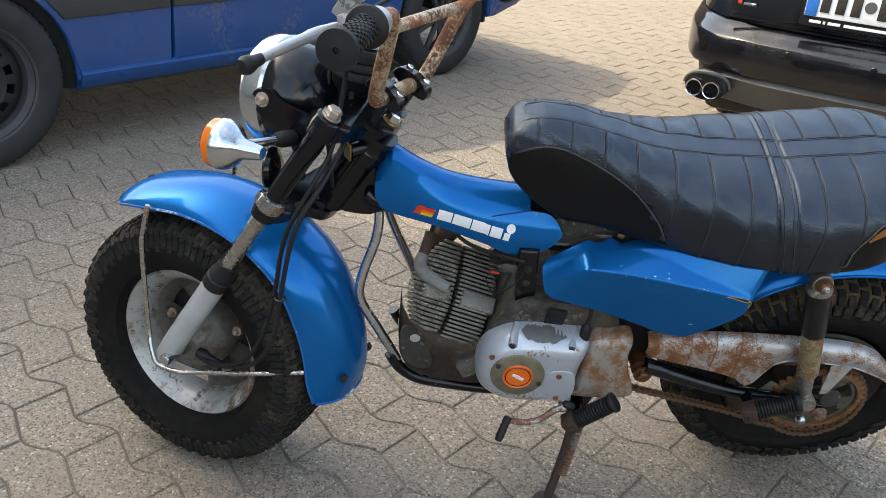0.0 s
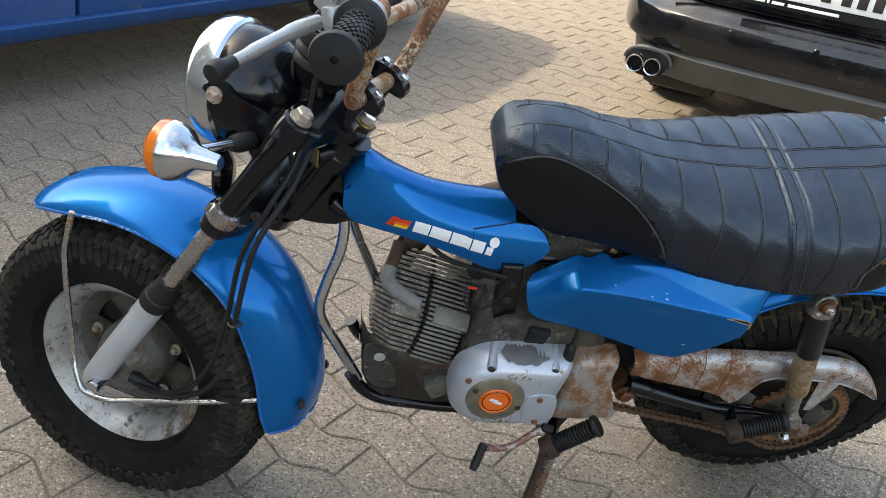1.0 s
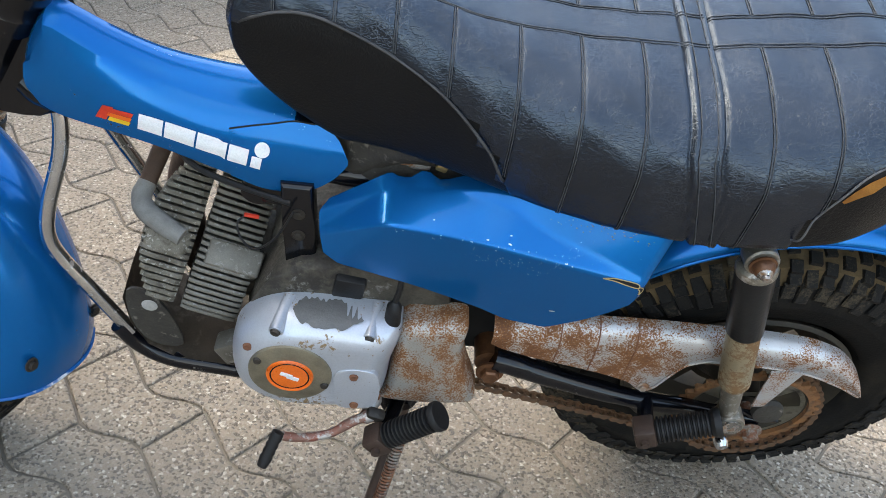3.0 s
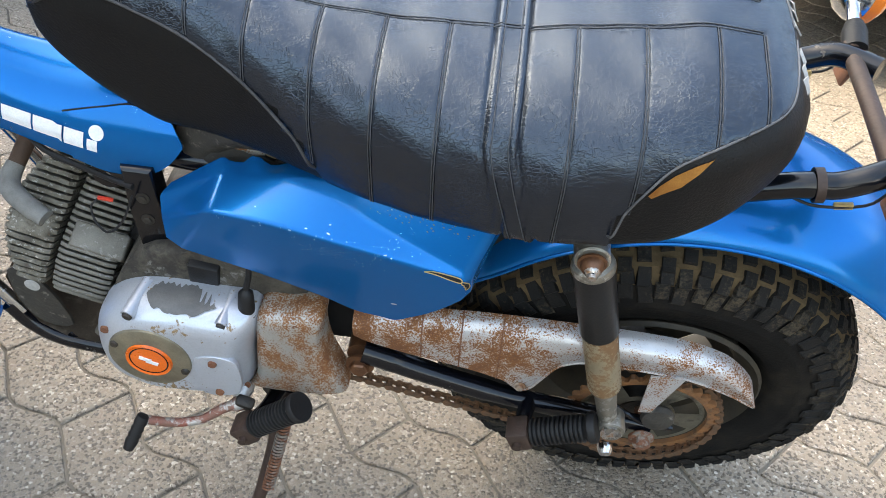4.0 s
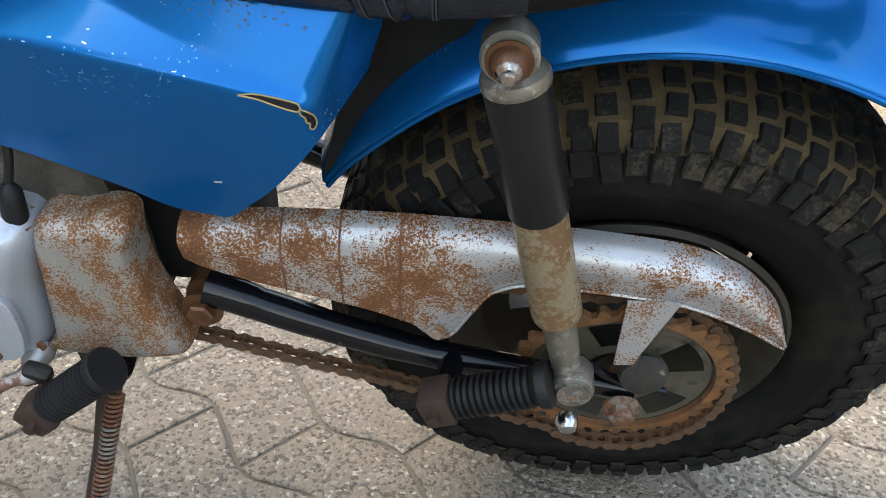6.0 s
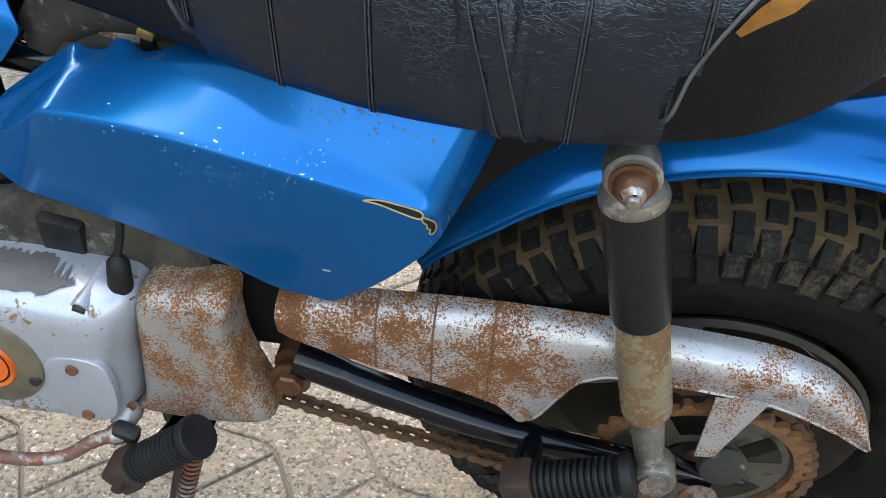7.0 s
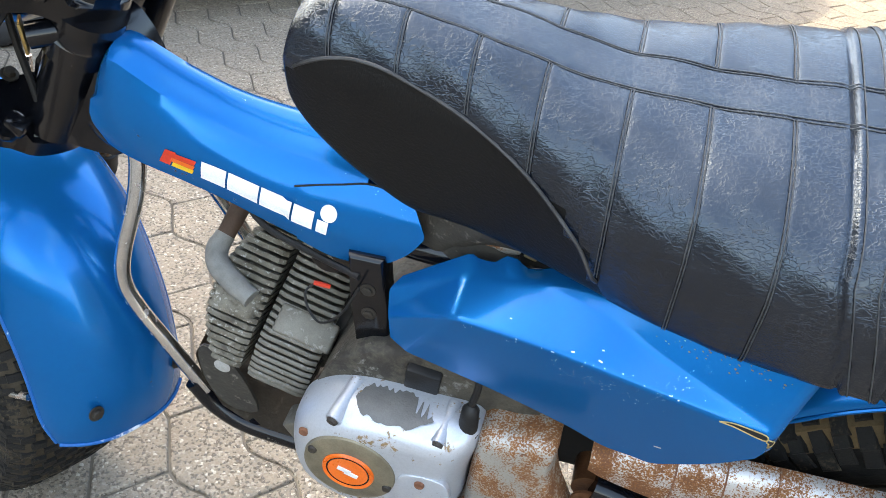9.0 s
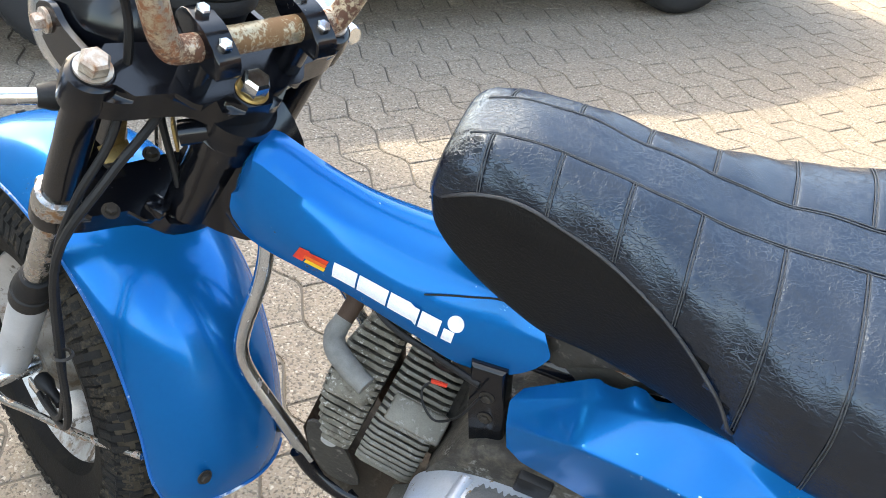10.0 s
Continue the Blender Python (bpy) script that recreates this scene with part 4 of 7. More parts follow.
# headlamp
AHEAD = Vector((-0.84, 0.0, -0.54))
LAMP = Vector((-0.115, MID, 0.505))
lamp = part("headlamp", lathe([(0.0, 0.085), (0.03, 0.082), (0.058, 0.066), (0.076, 0.040), (0.084, 0.008), (0.086, -0.012), (0.084, -0.016)], LAMP, -AHEAD, 44),
            M_BLACK, bike, "round headlamp with glossy black shell", FRONT)
part("rim_ring", lathe([(0.086, 0.010), (0.0905, 0.014), (0.0915, 0.026), (0.089, 0.042), (0.082, 0.052), (0.074, 0.054), (0.072, 0.048)], LAMP, AHEAD, 44), M_CHROME, lamp, "pitted chrome rim")
part("lens", lathe([(0.0, 0.060), (0.04, 0.058), (0.074, 0.048)], LAMP, AHEAD, 40), M_GLASS, lamp, "clear headlamp glass")
for sgn in (-1, 1):
    pl = [(-0.141, 0.512), (-0.122, 0.533), (-0.095, 0.532), (-0.04, 0.550), (-0.008, 0.555), (-0.004, 0.490), (-0.028, 0.478), (-0.065, 0.496), (-0.100, 0.488), (-0.130, 0.492)]
    ear = part("lamp_bracket", prism(outline(pl, 3), MID + sgn * 0.090, MID + sgn * 0.084, 0.0), M_BLACK, bike, "black headlamp bracket", FRONT)
    part("lamp_bolt", bolt((-0.122, MID + sgn * 0.090, 0.512), (0, sgn, 0), 0.008, 0.012), M_RUSTCHROME, ear)


# indicators
def indicator(stem0, stem1, ahead, at):
    """A chrome torpedo body with an amber lens, on a chrome stem."""
    s0, s1, a = Vector(stem0), Vector(stem1), Vector(ahead).normalized()
    body = part("indicator", lathe([(0.0, 0.053), (0.0085, 0.053), (0.0105, 0.050), (0.0150, 0.022), (0.020, 0.015), (0.031, 0.005), (0.0365, -0.006), (0.0375, -0.014), (0.035, -0.016)],
                                   s1, -a, 32), M_CHROME, bike, "round chrome turn signal", at)
    part("lens", lathe([(0.036, 0.013), (0.0365, 0.017), (0.0358, 0.027), (0.030, 0.033), (0.0, 0.035)], s1, a, 32), M_AMBER, body, "ribbed amber plastic lens")
    part("stem", tube([s0, s1], 0.0075, 12, 1), M_CHROME, body, "chrome stem")
    part("collar", lathe([(0.0, -0.012), (0.0125, -0.012), (0.0130, 0.012), (0.0095, 0.024)], s0, s1 - s0, 16), M_RUBBER_CLEAN, body)
    return body


indicator((-0.052, -0.078, 0.500), (-0.082, -0.174, 0.490), AHEAD, FRONT)
indicator((-0.062, 0.143, 0.478), (-0.085, 0.223, 0.490), AHEAD, FRONT)

# rear wheel
rear_wheel = tyre("rear_tyre", 0.262, 0.082, 36, REAR, 8, M_MUD)
rim(rear_wheel, Matrix.Diagonal((1, 1.15, 1, 1)), M_DULLRIM, "dull grey steel rim with brown grime")
spider(rear_wheel, None, M_DULLRIM, 5, -0.030)
part("hub", lathe([(0.0, -0.114), (0.022, -0.114), (0.026, -0.085), (0.036, -0.06), (0.05, -0.045), (0.05, 0.05), (0.0, 0.05)], (0, 0, 0.015), (0, 1, 0), 32), M_GREASE, rear_wheel)
part("axle_nut", bolt((0, -0.150, 0.018), (0, -1, 0), 0.0105, 0.014, lathe([(0.008, -0.15), (0.009, 0.13)], (0, 0, 0.018), (0, 1, 0), 12)), M_RUST, rear_wheel, "rusty axle nut")


def sprocket(r, teeth, y, parent):
    bm = bmesh.new()
    n = teeth * 4
    rings = []
    for yy in (y - 0.003, y + 0.003):
        for rr in (r - 0.011, None):
            ring = []
            for k in range(n):
                a = 2 * math.pi * k / n
                q = rr if rr else r + (0.003 if k % 4 in (0, 1) else -0.004)
                ring.append((q * math.cos(a), yy, q * math.sin(a)))
            rings.append(ring)
    rings = [rings[0], rings[1], rings[3], rings[2], rings[0]]
    bridge(bm, rings, True, False)
    bmesh.ops.remove_doubles(bm, verts=bm.verts, dist=1e-6)
    return part("sprocket", bm, M_SPROCKET, parent, "rusty chain sprocket", Matrix.Translation((0, 0, 0.0167)))


sprocket(0.088, 34, -0.120, rear_wheel)
bm = bmesh.new()
n = 60
vs = [[bm.verts.new((r * math.cos(2 * math.pi * k / n), -0.118, r * math.sin(2 * math.pi * k / n))) for k in range(n)] for r in (0.074, 0.068, 0.040, 0.030)]
for j in range(3):
    for k in range(n):
        if j != 1 or k % 12 not in (2, 3, 4, 5, 6, 7):
            bm.faces.new((vs[j][k], vs[j][(k + 1) % n], vs[j + 1][(k + 1) % n], vs[j + 1][k]))
bmesh.ops.solidify(bm, geom=bm.faces[:], thickness=0.004)
part("sprocket_carrier", bm, M_CARRIER, rear_wheel, "grimy carrier with oval holes", Matrix.Translation((0, 0, 0.0167)))


def rear_shape(t):
    w = interp(t, [(0, 0.070), (0.15, 0.098), (0.6, 0.106), (1.0, 0.10)])
    lift = interp(t, [(0, 0.008), (0.2, 0.016), (0.5, 0.023), (0.8, 0.024), (1.0, 0.026)])
    crown = interp(t, [(0, 0.01), (0.25, 0.040), (0.6, 0.048), (1.0, 0.042)])
    return w, lift, crown, 0.0


rear_guard = arch(0.282, 147.0, 22.0, rear_shape, bike, ARCH, "rear_mudguard", "blue rear mudguard with rust spots and scratches")
edge = []
for i in range(45):
    a = radians(147.0 - 125.0 * i / 44)
    w, lift, crown, mid = rear_shape(i / 44)
    r = 0.282 + lift - 0.005
    edge.append((r * math.cos(a), -w * 1.012, r * math.sin(a)))
part("rolled_edge", tube(edge, 0.0022, 8, 1), M_BLUE, rear_guard)

# tank
TANK_TOP = [(0.345, 0.656), (0.360, 0.684), (0.374, 0.699), (0.388, 0.691), (0.416, 0.672), (0.468, 0.647), (0.52, 0.634), (0.565, 0.628), (0.60, 0.624), (0.66, 0.620)]
TANK_LOW = [(0.345, 0.638), (0.349, 0.618), (0.358, 0.605), (0.375, 0.597), (0.42, 0.587), (0.50, 0.566), (0.57, 0.546), (0.605, 0.541), (0.66, 0.545)]


def tank_half(x):
    zt, zl = interp(x, TANK_TOP), interp(x, TANK_LOW)
    h = zt - zl
    w = interp(x, [(0.34, 0.036), (0.40, 0.043), (0.46, 0.048), (0.53, 0.057), (0.58, 0.060), (0.66, 0.060)])
    return [(0.0, zt), (w * 0.30, zt - 0.002), (w * 0.52, zt - 0.007), (w * 0.66, zt - 0.014 - h * 0.04), (w * 0.78, zt - h * 0.30), (w * 0.90, zt - h * 0.46), (w * 0.98, zt - h * 0.60), (w, zl + h * 0.20), (w * 1.005, zl + 0.006), (w * 0.99, zl), (w * 0.9, zl + 0.004), (w * 0.3, zl + 0.01)]


def tank_ring(x):
    half = tank_half(x)
    return [(x, y, z) for y, z in half] + [(x, -y, z) for y, z in half[:0:-1]]


def tank_side(x, z):
    """Half-width of the shell at x and height z."""
    half = tank_half(x)[:9]
    for (y0, z0), (y1, z1) in zip(half, half[1:]):
        if z1 <= z <= z0:
            return y0 + (y1 - y0) * (z0 - z) / max(1e-6, z0 - z1)
    return half[-1][0]


bm = bmesh.new()
bridge(bm, [tank_ring(0.347 + (0.600 - 0.347) * i / 30) for i in range(31)])
tank = part("tank", bm, M_BLUE, bike, "blue fuel tank shell with small scratches", LEANIN, 32)
# the rear lobe of the shell, a flap over the side with a slit above it
for sgn in (-1, 1):
    own = bmesh.new()
    top = [(0.538, 0.609), (0.575, 0.613), (0.603, 0.616), (0.630, 0.612), (0.646, 0.602), (0.655, 0.588)]
    low = [(0.538, 0.556), (0.575, 0.543), (0.603, 0.541), (0.622, 0.550), (0.640, 0.565), (0.655, 0.584)]
    rows_ = []
    for i in range(25):
        x = 0.538 + 0.117 * i / 24
        z1, z0 = interp(x, top), interp(x, low)
        rows_.append([(x, sgn * (tank_side(x, z0 + (z1 - z0) * k / 10) + 0.0022), z0 + (z1 - z0) * k / 10) for k in range(11)])
    bridge(own, rows_, False, False)
    bmesh.ops.recalc_face_normals(own, faces=own.faces)
    bmesh.ops.solidify(own, geom=own.faces[:], thickness=0.002)
    part("tank_lobe", own, M_BLUE, tank, "blue rear flap of the shell")
    part("lobe_slit", tube([(x, sgn * (tank_side(x, interp(x, top)) + 0.0024), interp(x, top)) for x in (0.538, 0.56, 0.58, 0.60, 0.62)], 0.0009, 6, 3), M_GAP_SHADE, tank, "dark slit above the flap")
# printed mark: a flag of slanted bars and a row of white blocks ending in a dot
def decal(pts, material, label=""):
    """A thin print laid on the shell: four corners as a grid, more as a fan."""
    own = bmesh.new()
    proud = lambda x: 0.0034 if x > 0.530 else 0.0010
    spot = lambda x, z: (x, -tank_side(x, z) - proud(x), z)
    if len(pts) == 4:
        (ax, az), (bx, bz), (cx_, cz_), (dx, dz) = pts
        n = 6
        rows_ = []
        for i in range(n + 1):
            u = i / n
            lo, hi = (ax + (bx - ax) * u, az + (bz - az) * u), (dx + (cx_ - dx) * u, dz + (cz_ - dz) * u)
            rows_.append([spot(lo[0] + (hi[0] - lo[0]) * k / n, lo[1] + (hi[1] - lo[1]) * k / n) for k in range(n + 1)])
        bridge(own, rows_, False, False)
    else:
        own.faces.new([own.verts.new(spot(x, z)) for x, z in pts])
    return part("printed_mark", own, material, tank, label)


def slant(x0, x1, z0, z1, lean=0.006, drop=0.215):
    """A leaning block; z is taken along the falling base line."""
    base = lambda x: 0.6055 - drop * (x - 0.41)
    return [(x0, base(x0) + z0), (x1, base(x1) + z0), (x1 - lean * (z1 - z0) / 0.02, base(x1) + z1), (x0 - lean * (z1 - z0) / 0.02, base(x0) + z1)]


decal(slant(0.409, 0.419, 0.0, 0.016, -0.012), M_RED, "red and yellow stripes")
decal(slant(0.4205, 0.444, 0.0110, 0.016, -0.012), M_RED)
decal(slant(0.4205, 0.442, 0.0056, 0.0102, -0.012), M_ORANGE)
decal(slant(0.4205, 0.440, 0.0, 0.0048, -0.012), M_YELLOW)
for x0, x1 in ((0.4485, 0.4715), (0.4735, 0.5025), (0.5045, 0.5335), (0.5355, 0.5545), (0.5580, 0.5680)):
    decal(slant(x0, x1, 0.0, 0.0180 if x1 < 0.556 else 0.0130, -0.004), M_WHITE, "white printed block")
c = (0.5705, 0.5925)
decal([(c[0] + 0.0075 * math.cos(2 * math.pi * k / 20), c[1] + 0.0075 * math.sin(2 * math.pi * k / 20)) for k in range(20)], M_WHITE, "white printed dot")

# seat
SEAT_TOP = [(0.545, 0.748), (0.556, 0.775), (0.575, 0.788), (0.60, 0.792), (0.64, 0.789), (0.695, 0.775), (0.746, 0.761), (0.80, 0.750), (0.855, 0.747), (0.91, 0.747), (0.955, 0.748), (1.02, 0.756), (1.072, 0.764), (1.126, 0.771), (1.17, 0.768), (1.195, 0.757), (1.214, 0.728)]
SEAT_LOW = [(0.545, 0.728), (0.555, 0.696), (0.575, 0.668), (0.607, 0.639), (0.657, 0.612), (0.73, 0.611), (0.82, 0.608), (0.916, 0.606), (1.007, 0.610), (1.077, 0.620), (1.12, 0.632), (1.165, 0.658), (1.195, 0.69), (1.214, 0.715)]
SEAT_W = [(0.545, 0.040), (0.552, 0.052), (0.588, 0.060), (0.638, 0.066), (0.688, 0.072), (0.738, 0.086), (0.80, 0.108), (0.85, 0.126), (0.95, 0.147), (1.05, 0.156), (1.10, 0.154), (1.14, 0.143), (1.17, 0.127), (1.20, 0.100), (1.214, 0.06)]
PIPING = [(0.548, 0.734), (0.566, 0.750), (0.588, 0.760), (0.612, 0.763), (0.640, 0.757), (0.691, 0.737), (0.740, 0.712), (0.783, 0.671), (0.802, 0.640), (0.818, 0.609)]
REAR_PIPING = [(1.198, 0.7575), (1.195, 0.7562), (1.189, 0.7550), (1.180, 0.7537), (1.166, 0.7515), (1.134, 0.745), (1.10, 0.731), (1.083, 0.711), (1.070, 0.682), (1.061, 0.652), (1.054, 0.612)]
RIBS = [0.588, 0.640, 0.692, 0.742, 0.801, 0.856, 0.911, 1.017, 1.072, 1.128, 1.166]
STRAP = (0.950, 0.976)


def seat_base(x, a):
    zt, zl, w = interp(x, SEAT_TOP), interp(x, SEAT_LOW), interp(x, SEAT_W)
    zm = zl + (zt - zl) * 0.42
    c, s = math.cos(a), math.sin(a)
    y = w * math.copysign(abs(c) ** 0.62, c)
    return Vector((x, y, zm + (zt - zm if s > 0 else zm - zl) * math.copysign(abs(s) ** (0.72 if s > 0 else 0.25), s)))


def groove(d, width):
    return math.exp(-(d / width) ** 2)


def seam(x):
    """How far round from the top the two long seams lie."""
    return math.asin((0.021 / max(0.03, interp(x, SEAT_W))) ** (1 / 0.62))


def in_side(x, z):
    return (x < 0.820 and z < interp(x, PIPING)) or (x > 1.064 and x > interp(-z, [(-q[1], q[0]) for q in REAR_PIPING]))


def strap_lean(p):
    """How far the strap has swung to the rear on its way down the flank."""
    return 0.030 * min(1.0, max(0.0, 1.0 - (p.z - interp(p.x, SEAT_LOW)) / 0.11))


def seat_point(x, a, lift=0.0):
    p = seat_base(x, a)
    mid = Vector((x, 0.0, interp(x, SEAT_LOW) + 0.07))
    out = (p - mid).normalized()
    d, sa = 0.0, seam(x)
    if math.sin(a) > -0.3 and not in_side(x, p.z):
        for r in RIBS:
            d -= 0.0010 * groove(x - r, 0.0019) * (0.0 if abs(a - math.pi / 2) < sa else 1.0)
        d -= 0.0007 * groove(abs(p.y) - 0.021, 0.0020)
        d += 0.0008 * math.sin(x * 61.0 + a * 5) + 0.0006 * math.sin(x * 113.0 - a * 11)
    if in_side(x, p.z):
        d -= 0.0012
    xs_ = x - strap_lean(p)
    if STRAP[0] < xs_ < STRAP[1]:
        d += 0.0014
    for e, inner in ((STRAP[0], 1), (STRAP[1], -1)):
        d += 0.0011 * groove(xs_ - e - inner * 0.0028, 0.0020) - 0.0022 * groove(xs_ - e + inner * 0.0014, 0.0020)
    return p + out * (d + lift)


xs = [0.545 + (1.214 - 0.545) * i / 520 for i in range(521)]
angles = []
for k in range(80):
    v = math.cos(math.pi * (k / 80))
    v = 0.55 * v + 0.45 * (1 - 2 * k / 80)
    angles.append(math.acos(math.copysign(abs(v) ** (1 / 0.62), v)))
angles += [math.pi + math.pi * k / 36 for k in range(36)]
NA = len(angles)
bm = bmesh.new()
vs = [[bm.verts.new(seat_point(x, a)) for a in angles] for x in xs]
for i, (p, q) in enumerate(zip(vs, vs[1:])):
    for k in range(NA):
        f = bm.faces.new((p[k], p[(k + 1) % NA], q[(k + 1) % NA], q[k]))
        c = f.calc_center_median()
        f.material_index = 1 if in_side(c.x, c.z) else 0
bm.faces.new(vs[0][::-1])
bm.faces.new(vs[-1])
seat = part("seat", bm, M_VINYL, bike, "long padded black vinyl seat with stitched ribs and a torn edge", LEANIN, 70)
seat.data.materials.append(M_VINYL_SIDE)


def on_side(x, z, lift=0.0, left=True):
    """The point of the seat's flank at x and height z."""
    best = min((abs(seat_base(x, a).z - z), a) for a in (radians(91 + 0.5 * k) if left else radians(89 - 0.5 * k) for k in range(340)))
    return seat_point(x, best[1], lift)


for left in (True, False):
    part("piping", tube([on_side(x, z, 0.0005, left) for x, z in PIPING], 0.0016, 8, 6), M_PIPING, seat, "black piping")
    part("piping", tube([on_side(x, z, 0.0005, left) for x, z in REAR_PIPING], 0.0011, 8, 6), M_SCUFFED, seat, "scuffed grey piping")


def thread(pts, name="stitching"):
    return part(name, tube(pts, 0.0005, 5, 1), M_STITCH, seat)


for left in (True, False):
    sg = 1 if left else -1
    for r in RIBS:
        for dx in (-0.0010, 0.0010):
            line = []
            for k in range(60):
                a = radians(90 + sg * (math.degrees(seam(r)) + 0.5 + k * 2.4))
                p = seat_point(r + dx, a, 0.0007)
                if in_side(r, p.z) or k * 2.4 > 120:
                    break
                line.append(p)
            if len(line) > 3:
                thread(line)
    for e in (STRAP[0] + 0.006, STRAP[1] - 0.006):
        thread([seat_point(e + strap_lean(seat_base(e, radians(90 + sg * k * 2.5))), radians(90 + sg * k * 2.5), 0.0007) for k in range(52)])
for sg in (-1, 1):
    for da in (-0.006, 0.006):
        thread([seat_point(x, math.pi / 2 + sg * seam(x) + da, 0.0004) for x in (0.57 + (1.165 - 0.57) * i / 120 for i in range(121))])
# the tear along the rear piping
tear = [on_side(x, z - 0.0035, 0.0012) for x, z in ((1.083, 0.708), (1.090, 0.719), (1.100, 0.729), (1.114, 0.736), (1.127, 0.7405))]
tear_low = [on_side(x + 0.002, z, 0.0012) for x, z in ((1.084, 0.703), (1.092, 0.709), (1.104, 0.716), (1.116, 0.727), (1.126, 0.7385))]
bm = bmesh.new()
bridge(bm, [tear, tear_low], False, False)
bmesh.ops.solidify(bm, geom=bm.faces[:], thickness=0.002)
part("tear", bm, M_FOAM, seat, "split showing orange-brown foam")
# white printed bars on the seat's tail
for k in range(6):
    a = radians(90 + 24 - 9.5 * k)
    p = seat_point(1.2035, a, 0.0)
    out = (p - Vector((1.13, 0, 0.69))).normalized()
    part("printed_bar", box((0.0016, 0.008, 0.015), Matrix.Translation(p + out * 0.0004) @ out.to_track_quat("X", "Z").to_matrix().to_4x4(), 0.0005), M_PALE, seat, "pale printed bar")


# side panel
PANEL_RIDGE = [(0.0, 0.698, -0.142, 0.565), (0.25, 0.76, -0.152, 0.567), (0.6, 0.85, -0.167, 0.562), (1.0, 0.950, -0.180, 0.550)]
PANEL_BEND = [(0.0, 0.6975, -0.101, 0.5722), (0.25, 0.76, -0.1085, 0.5855), (0.43, 0.806, -0.1225, 0.590), (0.6, 0.85, -0.1445, 0.5795), (0.85, 0.913, -0.166, 0.5655), (1.0, 0.953, -0.1755, 0.5575)]
PANEL_TOP = [(0.0, 0.697, -0.096, 0.573), (0.25, 0.76, -0.104, 0.587), (0.43, 0.806, -0.115, 0.598), (0.6, 0.85, -0.131, 0.603), (1.0, 0.972, -0.157, 0.603)]
PANEL_LOW = [(0.0, 0.652, -0.113, 0.478), (0.25, 0.725, -0.121, 0.466), (0.5, 0.80, -0.126, 0.445), (0.66, 0.846, -0.130, 0.431), (0.75, 0.872, -0.134, 0.431), (0.84, 0.898, -0.146, 0.454), (0.92, 0.922, -0.158, 0.482), (1.0, 0.951, -0.173, 0.524)]
PANEL_BACK = [(0.0, 0.690, -0.080, 0.575), (0.03, 0.699, -0.080, 0.580), (0.06, 0.706, -0.081, 0.577), (0.11, 0.720, -0.083, 0.579), (0.14, 0.728, -0.083, 0.588), (0.18, 0.738, -0.084, 0.588), (0.21, 0.746, -0.086, 0.582), (0.3, 0.775, -0.088, 0.592), (0.6, 0.85, -0.10, 0.606), (1.0, 0.975, -0.11, 0.612)]


def along_table(t, table):
    return Vector([interp(t, [(row[0], row[k]) for row in table]) for k in (1, 2, 3)])


def rounded(points, reach, n=6, pull=1.8):
    """A line through the points with each inner corner rounded off."""
    out = [points[0]]
    for a, p, b in zip(points, points[1:], points[2:]):
        q0 = p + (a - p) * min(0.45, reach / (a - p).length)
        q1 = p + (b - p) * min(0.45, reach / (b - p).length)
        for k in range(n + 1):
            t = k / n
            w = (1 - t) ** 2 + 2 * pull * t * (1 - t) + t * t
            out.append((q0 * (1 - t) ** 2 + p * 2 * pull * t * (1 - t) + q1 * t * t) / w)
    return out + [points[-1]]


def side_panel(sgn=1):
    """A shell lofted along the ridge, with a slanted front facet and a short rear facet."""
    tables = (PANEL_BACK, PANEL_TOP, PANEL_BEND, PANEL_RIDGE, PANEL_LOW)
    first = [along_table(0.0, q) for q in tables]
    last = [along_table(1.0, q) for q in tables]
    nose = [Vector((0.638, -0.078, 0.536)), Vector((0.629, -0.089, 0.528)), Vector((0.630, -0.095, 0.516)), Vector((0.631, -0.100, 0.506)), Vector((0.636, -0.110, 0.489))]
    heel = [Vector((0.983, -0.100, 0.600)), Vector((0.983, -0.106, 0.592)), Vector((0.980, -0.110, 0.568)), Vector((0.976, -0.112, 0.556)), Vector((0.971, -0.108, 0.538))]
    stations = [nose] + [[a.lerp(b, t) for a, b in zip(nose, first)] for t in (0.3, 0.6, 0.85, 0.94)]
    body = [[along_table(k / 56, q) for q in tables] for k in range(0, 57)]
    for _ in range(14):
        for col in (1, 2):
            line = [st[col].copy() for st in body]
            for k in range(1, 56):
                body[k][col] = (line[k - 1] + line[k] * 2 + line[k + 1]) / 4
    stations += body[1:56]
    stations += [[a.lerp(b, t) for a, b in zip(last, heel)] for t in (0.10, 0.3, 0.65, 1.0)]
    bm = bmesh.new()
    bridge(bm, [[(p.x, p.y * sgn, p.z) for p in rounded(st, 0.0055, 5)] for st in stations], False, False)
    bmesh.ops.recalc_face_normals(bm, faces=bm.faces)
    bmesh.ops.solidify(bm, geom=bm.faces[:], thickness=0.0025)
    return part("side_panel", bm, M_BLUE, bike, "blue plastic side panel with chipped paint", None, 50)


panel = side_panel()
side_panel(-1)
shell = BVHTree.FromPolygons([v.co for v in panel.data.vertices], [tuple(p.vertices) for p in panel.data.polygons])


def on_panel(x, z, lift=0.0006):
    """The place and the normal of the panel's outer face at x and z."""
    at, nor, _, _ = shell.ray_cast(Vector((x, -0.4, z)), Vector((0, 1, 0)))
    if at is None:
        at, nor = Vector((x, -0.17, z)), Vector((0, -1, 0))
    nor = -nor if nor.y > 0 else nor
    return at + nor * lift, nor


